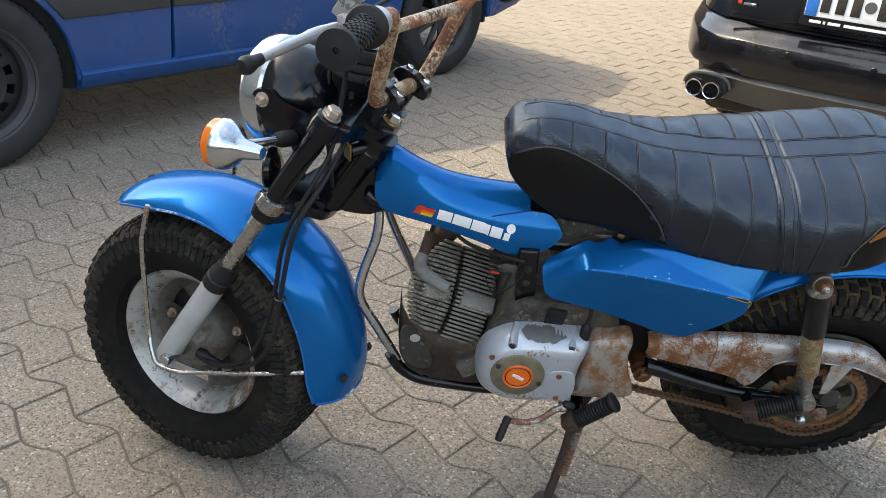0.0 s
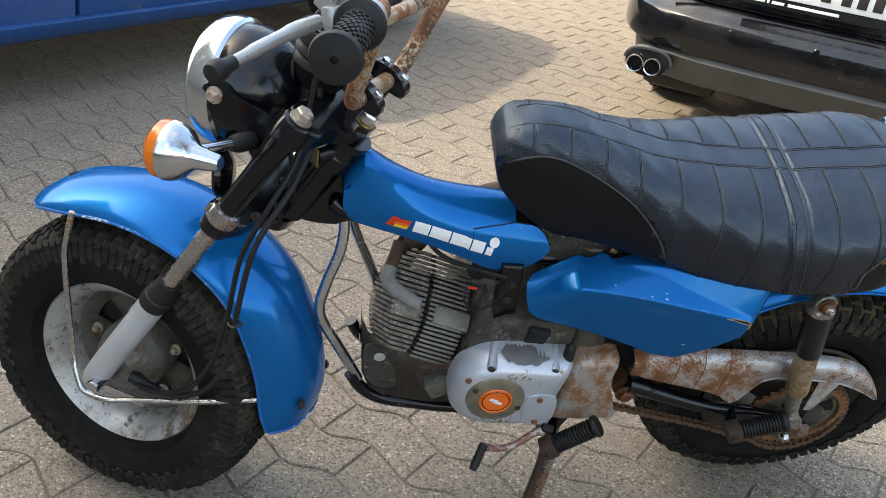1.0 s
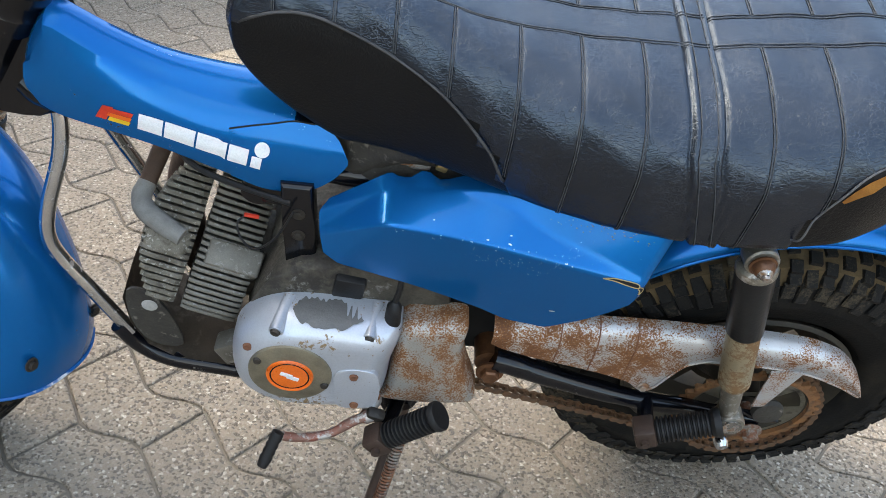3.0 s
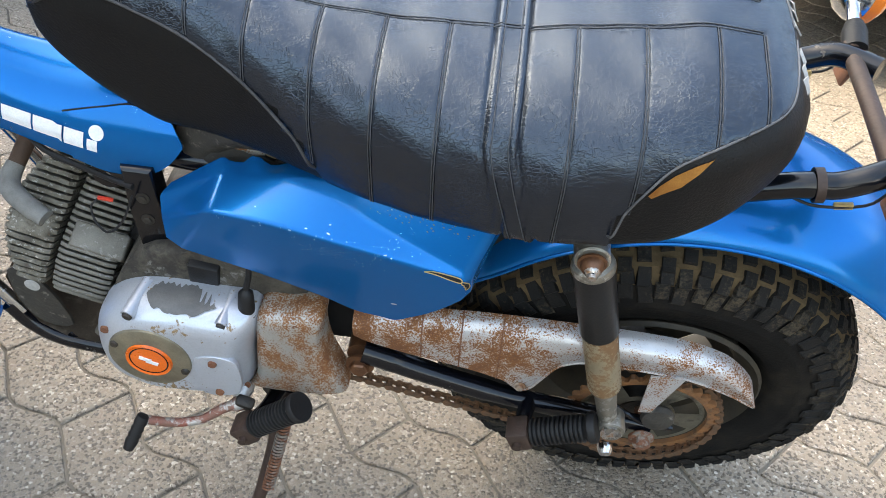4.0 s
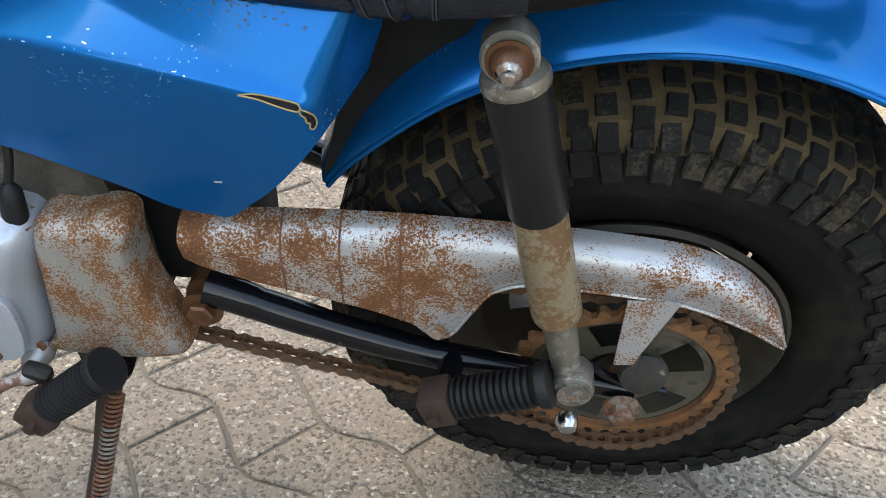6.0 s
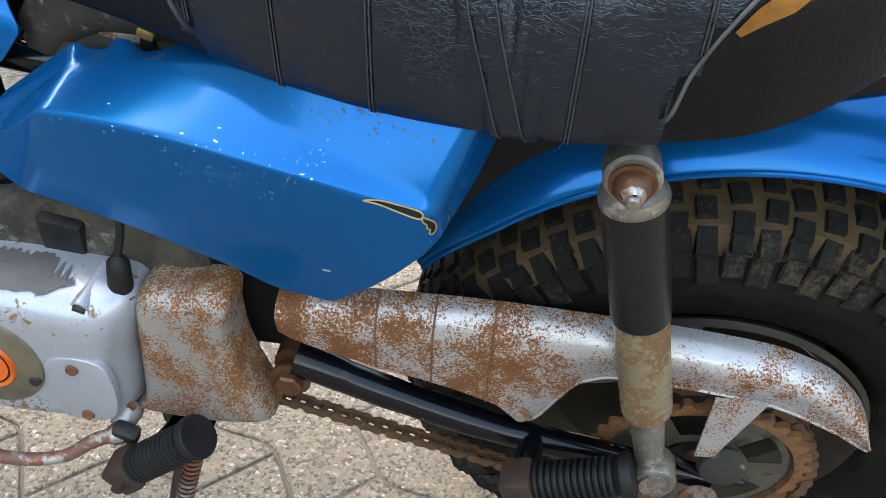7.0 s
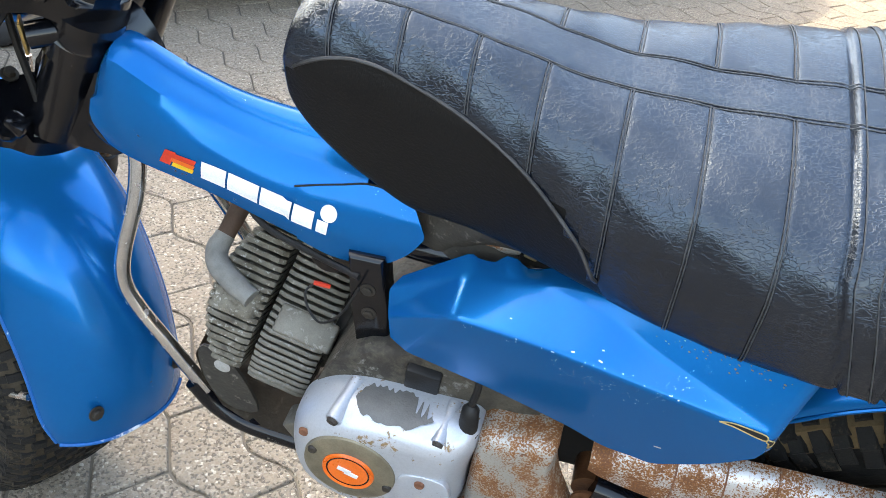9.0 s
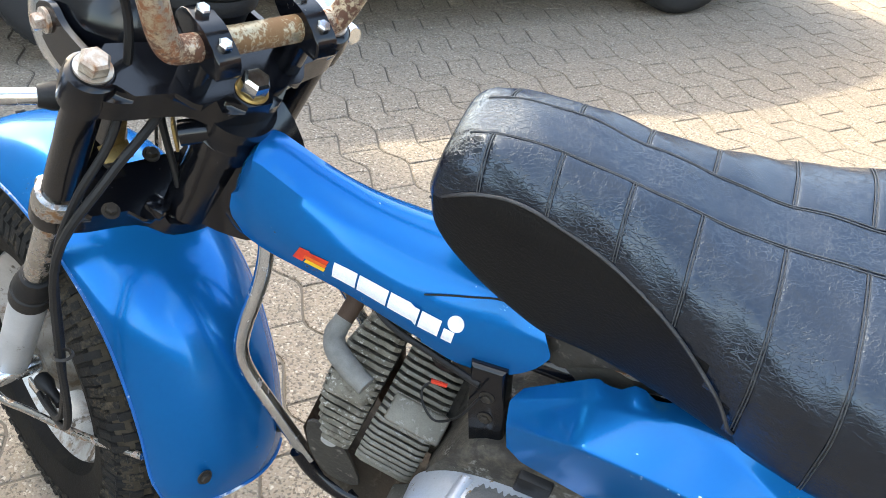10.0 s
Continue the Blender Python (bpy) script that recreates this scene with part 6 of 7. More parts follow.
for sgn in (-1, 1):
    part("swing_arm", tube([(0.838, sgn * 0.105, 0.334), (0.865, sgn * 0.106, 0.327), (0.892, sgn * 0.106, 0.317), (0.958, sgn * 0.107, 0.2975), (1.032, sgn * 0.108, 0.282), (1.18, sgn * 0.11, 0.266)], [0.0150, 0.0145, 0.0138, 0.0130, 0.012, 0.010], 14, 5), M_BLACK, bike, "glossy black tubular swing arm")
part("pivot_bolt", bolt((0.8355, -0.113, 0.3195), (0, -1, 0), 0.0115, 0.012, lathe([(0.018, -0.10), (0.018, 0.10)], (0.8355, 0, 0.3195), (0, 1, 0), 18)), M_RUSTNUT, bike, "rusty swing arm bolt")
part("brake_lever_arm", tube([(1.125, -0.112, 0.305), (1.165, -0.118, 0.282), (1.205, -0.112, 0.268)], 0.0035, 8, 3), M_BLACK, bike, "thin black adjuster rod")
part("chain_adjuster", lathe([(0.0, 0.0), (0.018, 0.0), (0.020, 0.004), (0.018, 0.010), (0.0, 0.012)], (1.183, -0.112, 0.292), (0, -1, 0), 20), M_GRIME, bike)


# chain: alike links on the lower run and round the sprocket
def link_mesh():
    own = bmesh.new()
    for y in (-0.0045, 0.0045):
        pts = []
        for k in range(10):
            a = math.pi / 2 + math.pi * k / 9
            pts.append((0.0046 * math.cos(a) - 0.0062, 0.0048 * math.sin(a)))
        pts += [(0.0, -0.0032)]
        for k in range(10):
            a = -math.pi / 2 + math.pi * k / 9
            pts.append((0.0046 * math.cos(a) + 0.0062, 0.0048 * math.sin(a)))
        pts += [(0.0, 0.0032)]
        prism(pts, y - 0.0009, y + 0.0009, 0.0, 0.0, own)
    for x in (-0.0062, 0.0062):
        lathe([(0.0036, -0.0048), (0.0036, 0.0048)], (x, 0, 0), (0, 1, 0), 8, own)
    return own


chain = part("chain", link_mesh(), M_CHAIN, bike, "rusty drive chain")
first = chain
run = [Vector((0.800, -0.092, 0.272)), Vector((0.905, -0.092, 0.246)), Vector((1.008, -0.092, 0.222)), Vector((1.090, -0.092, 0.196))]
path = curve(run, 12)
cx, cz, cr = 1.171, 0.262, 0.091
path += [Vector((cx + cr * math.cos(a), -0.092, cz + cr * math.sin(a))) for a in (radians(232 + 3 * k) for k in range(80))]
path += [Vector((cx - 0.06 - 0.02 * k, -0.092, 0.352 - 0.0002 * k)) for k in range(0, 14)]
step, acc, spots = 0.0124, 0.0, []
for p, q in zip(path, path[1:]):
    seg = (q - p).length
    while acc <= seg and seg > 0:
        spots.append((p + (q - p) * (acc / seg), (q - p).normalized()))
        acc += step
    acc -= seg
for i, (p, d) in enumerate(spots):
    m = Matrix.Translation(p) @ Matrix.Rotation(-math.atan2(d.z, d.x), 4, "Y")
    if i == 0:
        chain.matrix_basis = m
        inv = m.inverted()
    else:
        ob = new("link", first.data)
        ob.parent = chain
        ob.matrix_basis = inv @ m @ pose(0, 0.0016 * (i % 2), 0)


def shock(y):
    s_ = math.copysign(1, y)
    a, b = Vector((1.122, y - s_ * 0.012, 0.310)), Vector((1.057, y, 0.582))
    d = b - a
    s = part("shock_absorber", lathe([(0.0, 0.066), (0.0165, 0.066), (0.0180, 0.070), (0.0182, 0.074), (0.0182, 0.172)], a, d, 24), M_SHOCK, bike, "rear shock with a yellowed chrome lower tube")
    part("cover", lathe([(0.0182, 0.163), (0.0196, 0.165), (0.0200, 0.258), (0.0182, 0.260)], a, d, 24), M_PLASTIC, s, "black plastic shroud")
    part("cap", lathe([(0.0, 0.257), (0.0190, 0.256), (0.0208, 0.2585), (0.0209, 0.262), (0.0196, 0.266), (0.0150, 0.269), (0.011, 0.275)], a, d, 24), M_EYE, s, "dull chrome cap")
    part("top_eye", lathe([(0.0, -0.013), (0.0150, -0.013), (0.0166, -0.011), (0.0166, 0.007), (0.0158, 0.009), (0.0150, 0.010), (0.0150, 0.012), (0.0138, 0.013), (0.0, 0.013)], b, (0, 1, 0), 28), M_EYE, s)
    part("top_nut", lathe([(0.0135, 0.0), (0.0135, 0.0015), (0.0112, 0.002), (0.0106, 0.006), (0.0085, 0.010), (0.0060, 0.012), (0.0, 0.012)], b + Vector((0, s_ * 0.014, 0)), (0, s_, -0.1), 18), M_RUSTNUT, s, "rusty domed nut")
    part("nut_tip", lathe([(0.0076, 0.0104), (0.0066, 0.0130), (0.0046, 0.0145), (0.0042, 0.0175), (0.0034, 0.0185), (0.0, 0.0188)], b + Vector((0, s_ * 0.014, 0)), (0, s_, -0.1), 14), M_DIMCHROME, s, "worn bright bolt end")
    part("clevis", lathe([(0.0, -0.006), (0.0100, -0.006), (0.0110, 0.012), (0.0125, 0.050), (0.0120, 0.064), (0.0140, 0.068)], a, d, 20), M_EYE, s, "grey steel lower clevis")
    part("lower_eye", lathe([(0.0, -0.013), (0.0150, -0.013), (0.0165, -0.010), (0.0165, 0.010), (0.0150, 0.013), (0.0, 0.013)], a + Vector((0.004, 0, -0.006)), (0, 1, 0), 24), M_EYE, s)
    part("eye_washer", lathe([(0.0, 0.012), (0.012, 0.012), (0.012, 0.016), (0.0, 0.016)], a + Vector((0.004, 0, -0.006)), (0, s_, 0), 20), M_DIMCHROME, s)
    part("lower_nut", lathe([(0.0, 0.0), (0.009, 0.0), (0.009, 0.006), (0.0065, 0.012), (0.0, 0.014)], a + Vector((0.004, s_ * 0.006, -0.042)), (0.1, s_, -0.2), 14), M_CHROME, s, "bright cap nut")
    return s


shock(-0.152)
shock(0.152)


# foot pegs, stand
def peg(a, b):
    a, b = Vector(a), Vector(b)
    d = b - a
    n = 12
    prof = [(0.0, 0.0), (0.010, 0.0)]
    for i in range(n):
        h = 0.006 + (d.length - 0.018) * i / n
        w = (d.length - 0.018) / n
        prof += [(0.0128, h), (0.0160, h + w * 0.2), (0.0160, h + w * 0.60), (0.0128, h + w * 0.82)]
    prof += [(0.0176, d.length - 0.008), (0.0180, d.length - 0.002), (0.0168, d.length), (0.0, d.length)]
    p = part("foot_peg", lathe(prof, a, d, 26), M_RUBBER_CLEAN, bike, "black ribbed rubber foot peg")
    q = d.to_track_quat("Y", "Z").to_matrix().to_4x4()
    part("peg_bracket", box((0.030, 0.026, 0.030), Matrix.Translation(a - d.normalized() * 0.008) @ q, 0.004), M_STAND, p, "rusty peg bracket")
    part("peg_pin", tube([a + q @ Vector((-0.021, -0.010, 0)), a + q @ Vector((0.021, -0.010, 0))], 0.005, 8, 1), M_STAND, p)
    return p


peg((0.718, -0.172, 0.253), (0.780, -0.174, 0.309))
part("peg_arm", tube([(0.735, -0.095, 0.236), (0.722, -0.140, 0.236), (0.706, -0.165, 0.243)], 0.010, 10, 4), M_BLACK, bike, "black peg arm")
peg((1.034, -0.156, 0.287), (1.108, -0.158, 0.318))
part("peg_arm", tube([(1.035, -0.105, 0.284), (1.028, -0.148, 0.284)], 0.010, 10, 1), M_BLACK, bike)
part("stand_plate", prism(outline([(0.705, 0.272), (0.765, 0.272), (0.752, 0.215), (0.735, 0.195), (0.716, 0.20)], 3), -0.100, -0.080, 0.004), M_BLACK, bike, "black stand bracket")

# the stand reaches the paving
_m = BIKE.inverted()
foot = _m @ Vector((0.712, -0.150, 0.006))
top = Vector((0.738, -0.105, 0.225))
d = foot - top
st = part("side_stand", tube([top, top + d * 0.5 + Vector((0.004, 0, 0)), foot], [0.0105, 0.0095, 0.0085], 12, 4), M_STAND, bike, "rusty side stand leg")
foot_w = lathe([(0.0, -0.004), (0.024, -0.004), (0.026, 0.0), (0.024, 0.004), (0.0, 0.005)], _m @ Vector((0.712, -0.150, 0.005)), _m.to_3x3() @ Vector((0, 0, 1)), 20)
part("stand_foot", foot_w, M_STAND, st)
coil = []
o = Vector((0.010, -0.012, 0.0))
for k in range(260):
    t = k / 259
    q = top + d * (0.06 + 0.62 * t) + o
    x = d.cross(Vector((0, 1, 0))).normalized()
    y = d.cross(x).normalized()
    a = 2 * math.pi * 26 * t
    coil.append(q + 0.0068 * (x * math.cos(a) + y * math.sin(a)))
part("stand_spring", tube(coil, 0.0016, 5, 1), M_RUST, st, "rusty coil spring")

# tail: cross tube, indicators, clips
part("cross_tube", tube([(1.318, -0.105, 0.640), (1.312, 0.0, 0.655), (1.306, 0.105, 0.665)], 0.0090, 14, 3), M_STAND, bike, "rusty cross tube behind the seat")
for sgn in (-1, 1):
    tl = part("tail_plate", box((0.004, 0.030, 0.042), pose(1.316, sgn * 0.106, 0.645, 0, 20, 0), 0.001), M_RUST, bike, "rusty lamp bracket plate")
    part("plate_bolt", bolt((1.319, sgn * 0.106, 0.645), (1, 0, -0.3), 0.008, 0.008), M_RUSTCHROME, tl)
    indicator((1.312, sgn * 0.110, 0.668), (1.318, sgn * 0.190, 0.690), (0.97, 0.0, -0.2), None)
    part("hose_clip", lathe([(0.0135, -0.004), (0.0160, -0.004), (0.0160, 0.004), (0.0135, 0.004)], (1.245, sgn * 0.099, 0.644), (1, 0, 0.15), 18, closed=True), M_STAND, bike, "rust-brown pipe clip")
    part("connector", box((0.017, 0.005, 0.006), pose(1.272, sgn * 0.104, 0.628, 0, -8, 0), 0.0012), M_CREAM, bike, "cream wire connector")
    part("wire", tube([(1.225, sgn * 0.102, 0.630), (1.25, sgn * 0.106, 0.626), (1.29, sgn * 0.105, 0.632), (1.305, sgn * 0.104, 0.65)], 0.0014, 6, 4), M_RUBBER_CLEAN, bike, "thin black wire")

# wires near the cylinder
part("wire", tube([(0.604, -0.098, 0.530), (0.585, -0.096, 0.490), (0.561, -0.089, 0.463), (0.546, -0.082, 0.470), (0.541, -0.074, 0.484), (0.548, -0.067, 0.491)], 0.0013, 6, 6), M_RUBBER_CLEAN, bike, "thin black wire")
part("wire_end", tube([(0.547, -0.067, 0.4915), (0.562, -0.064, 0.487)], 0.0024, 8, 1), M_RED, bike, "red wire sleeve")
part("wire", tube([(0.588, -0.048, 0.525), (0.598, -0.050, 0.520), (0.610, -0.049, 0.523)], 0.0019, 6, 4), M_YELLOW, bike, "yellow wire")
part("wire", tube([(0.47, -0.045, 0.568), (0.50, -0.060, 0.545), (0.55, -0.068, 0.530), (0.60, -0.085, 0.53)], 0.0035, 8, 4), M_RUBBER_CLEAN, bike, "black wiring sleeve")
for k in range(4):
    part("wire", tube([(0.63, -0.052 + 0.01 * k, 0.555), (0.66, -0.055 + 0.02 * k, 0.578 - 0.01 * k), (0.70, -0.05, 0.592), (0.75, -0.045, 0.60)], 0.0018, 6, 4), M_ORANGEWIRE if k == 1 else M_RUBBER_CLEAN, bike, "loose wire under the seat")
# steering lock, head clutter
part("steering_lock", tube([(0.340, -0.036, 0.704), (0.306, -0.058, 0.702)], 0.0115, 18, 1), M_BLACK, bike, "black steering lock barrel")
part("lock_face", box((0.003, 0.020, 0.028), pose(0.303, -0.060, 0.703, 0, 0, 34), 0.001), M_BRASS, bike, "brass lock cover")


# ---- cars ----
def car_tyre(parent, at, r):
    w = part("tyre", lathe([(r * 0.66, -0.075), (r * 0.70, -0.085), (r * 0.80, -0.092), (r * 0.90, -0.090), (r * 0.955, -0.082), (r * 0.985, -0.068), (r, -0.05), (r, 0.05), (r * 0.98, 0.07), (r * 0.9, 0.085), (r * 0.66, 0.08)],
                           (0, 0, 0), (0, 1, 0), 64, closed=True), M_CARTYRE, parent, "dusty black car tyre", at)
    own = bmesh.new()
    for i in range(64):
        a = 2 * math.pi * i / 64
        for y, sy in ((-0.066, 0.030), (-0.028, 0.032), (0.012, 0.034), (0.055, 0.036)):
            m = Matrix.Rotation(a, 4, "Y") @ Matrix.Translation((0, y, r - 0.003 - (0.006 if y < -0.06 else 0.0))) @ Matrix.Rotation(0.5 if y < -0.06 else 0.0, 4, "X")
            knob(own, m, 2 * math.pi * r / 64 * 0.72, sy, 0.006)
    tagged(part("tread", own, M_CARTYRE, w, "", None, 30), kind="stuff")
    return w


def steel_wheel(parent, at, r):
    """A pressed steel rim with oval holes round a dished centre."""
    w = car_tyre(parent, at, r)
    part("rim", lathe([(r * 0.66, -0.078), (r * 0.685, -0.082), (r * 0.66, -0.070), (r * 0.60, -0.058), (r * 0.57, -0.02), (r * 0.57, 0.05), (r * 0.66, 0.06)], (0, 0, 0), (0, 1, 0), 56, closed=True), M_STEELRIM, w, "dusty black steel rim")
    own = bmesh.new()
    n = 96
    vs = [[own.verts.new((q * math.cos(2 * math.pi * k / n), y, q * math.sin(2 * math.pi * k / n))) for k in range(n)]
          for q, y in ((r * 0.575, -0.030), (r * 0.50, -0.044), (r * 0.46, -0.048), (r * 0.37, -0.050), (r * 0.32, -0.040), (r * 0.20, -0.026), (r * 0.01, -0.026))]
    for j in range(len(vs) - 1):
        for k in range(n):
            if j == 2 and k % 8 in (2, 3, 4, 5):
                continue
            own.faces.new((vs[j][k], vs[j][(k + 1) % n], vs[j + 1][(k + 1) % n], vs[j + 1][k]))
    bmesh.ops.solidify(own, geom=own.faces[:], thickness=0.004)
    part("wheel_disc", own, M_STEELRIM, w, "black disc with oval holes")
    for k in range(4):
        a = math.pi / 4 + math.pi / 2 * k
        part("wheel_bolt", bolt((r * 0.22 * math.cos(a), -0.028, r * 0.22 * math.sin(a)), (0, -1, 0), 0.010, 0.018), M_GREASE, w)
    part("centre_cap", lathe([(0.0, 0.022), (0.018, 0.022), (0.026, 0.010), (0.028, 0.0)], (0, -0.026, 0), (0, -1, 0), 24), M_STEELRIM, w)
    return w


def alloy_wheel(parent, at, r, spokes=10):
    w = car_tyre(parent, at, r)
    part("rim", lathe([(r * 0.66, -0.078), (r * 0.685, -0.083), (r * 0.65, -0.072), (r * 0.61, -0.050), (r * 0.60, 0.05), (r * 0.66, 0.06)], (0, 0, 0), (0, 1, 0), 56, closed=True), M_STEELRIM, w, "dark alloy rim")
    for k in range(spokes):
        m = Matrix.Rotation(2 * math.pi * k / spokes, 4, "Y")
        part("spoke", box((r * 0.085, 0.022, r * 0.52), m @ pose(0, -0.048, r * 0.36, 6, 0, 0), 0.005), M_STEELRIM, w)
    part("hub_cap", lathe([(0.0, 0.012), (r * 0.12, 0.010), (r * 0.17, 0.0), (r * 0.18, -0.03)], (0, -0.05, 0), (0, -1, 0), 24), M_STEELRIM, w)
    return w


def blue_car():
    m = pose(-1.05, 1.15, 0, 0, 0, math.degrees(math.atan2(0.805, 0.593)))
    t = thing("parked_car", m, "dark blue small hatchback with dark steel wheels parked on paving", "car")

    def arch_line(cx, r, a0, a1, n=14):
        return [(cx + r * math.cos(radians(a0 + (a1 - a0) * k / n)), 0.285 + r * math.sin(radians(a0 + (a1 - a0) * k / n))) for k in range(n + 1)]

    def shell(y0, y1, inset, pts, name, material, label=""):
        return part(name, prism(pts, y0, y1, 0.006, inset), material, t, label)

    # the body behind the side skin
    low = [(2.62, 0.25)] + arch_line(2.19, 0.345, -6, 186) + [(1.83, 0.25), (0.30, 0.25)] + arch_line(-0.06, 0.345, -6, 186) + [(-0.42, 0.25)]
    upper = [(-0.75, 0.30), (-0.80, 0.55), (-0.72, 0.74), (-0.1, 0.90), (0.35, 0.95), (2.38, 0.93), (2.70, 0.80), (2.86, 0.58), (2.82, 0.30)]
    shell(0.05, 1.52, 0.0, upper + low, "body", M_CARBLUE, "dark blue painted body")
    part("cabin", prism([(0.36, 0.94), (0.95, 1.27), (1.3, 1.31), (1.9, 1.22), (2.40, 1.04), (2.55, 0.86)], 0.20, 1.37, 0.03), M_CARBLUE, t, "dark blue roof and pillars")
    # wing, front door, rear door and quarter as skins with open seams between
    wing = [(0.645, 0.285), (0.650, 0.48), (0.625, 0.80), (0.55, 0.95), (0.30, 0.92), (-0.1, 0.88), (-0.70, 0.72), (-0.78, 0.52), (-0.74, 0.30), (-0.42, 0.27)] + arch_line(-0.06, 0.345, 186, -4) + [(0.30, 0.285)]
    shell(0.018, 0.06, 0.0, wing, "front_wing", M_CARBLUE, "dark blue wing")
    shell(0.016, 0.06, 0.0, [(0.655, 0.285), (1.60, 0.290), (1.62, 0.55), (1.60, 0.92), (0.64, 0.90), (0.636, 0.80), (0.660, 0.48)], "door", M_CARBLUE, "dark blue door with stone chips")
    quarter = [(1.61, 0.290), (1.83, 0.29)] + arch_line(2.19, 0.345, 184, -4) + [(2.62, 0.30), (2.80, 0.32), (2.85, 0.57), (2.69, 0.79), (2.36, 0.92), (1.61, 0.92), (1.63, 0.55)]
    shell(0.018, 0.06, 0.0, quarter, "rear_quarter", M_CARBLUE, "dark blue rear quarter")
    for pts in ([(0.245, 0.472), (0.645, 0.478), (0.645, 0.62), (0.10, 0.66), (0.18, 0.55)], [(0.657, 0.478), (1.60, 0.478), (1.60, 0.62), (0.657, 0.62)]):
        part("side_moulding", prism(pts, 0.008, 0.03, 0.004), M_MOULDING, t, "dark grey protective side moulding")
    # sill: a rounded lip that catches the light
    own = bmesh.new()
    bridge(own, [[(x, 0.06, 0.292), (x, 0.018, 0.290), (x, 0.006, 0.280), (x, 0.008, 0.268), (x, 0.020, 0.235), (x, 0.050, 0.215), (x, 0.30, 0.21), (x, 0.30, 0.29)] for x in (0.285, 0.6, 1.2, 1.84)])
    part("sill", own, M_CARBLUE, t, "dark blue sill")
    # underbody and arch liners carry the shade below the car as near-black colour
    part("underbody", box((3.0, 1.3, 0.10), pose(1.05, 0.80, 0.26), 0.02), M_GAP_SHADE, t, "dark underbody")
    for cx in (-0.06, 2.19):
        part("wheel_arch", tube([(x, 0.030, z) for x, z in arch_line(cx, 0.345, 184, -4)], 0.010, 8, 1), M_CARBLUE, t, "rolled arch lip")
        part("arch_liner", tube([(x, 0.10, z) for x, z in arch_line(cx, 0.340, 190, -10)], 0.05, 8, 1), M_GAP_SHADE, t, "dark wheel-arch liner")
    for y, flip in ((0.10, 0), (1.46, 180)):
        steel_wheel(t, pose(-0.06, y, 0.290, 0, 0, flip), 0.290)
        alloy_wheel(t, pose(2.19, y, 0.290, 0, 0, flip), 0.290)
    def pane(name, pts, label):
        own_ = bmesh.new()
        own_.faces.new([own_.verts.new(q) for q in pts])
        bmesh.ops.solidify(own_, geom=own_.faces[:], thickness=0.006)
        part(name, own_, M_GLASS, t, label)

    pane("windscreen", [(0.44, 0.26, 0.994), (0.92, 0.26, 1.262), (0.92, 1.31, 1.262), (0.44, 1.31, 0.994)], "dark windscreen")
    pane("rear_window", [(1.96, 0.26, 1.206), (2.36, 0.26, 1.062), (2.36, 1.31, 1.062), (1.96, 1.31, 1.206)], "dark rear window")
    part("side_window", prism([(0.62, 0.97), (1.5, 0.97), (2.3, 0.98), (1.85, 1.18), (1.3, 1.26), (1.0, 1.23)], 0.192, 0.204), M_GLASS, t, "dark side glass")
    return t


blue_car()


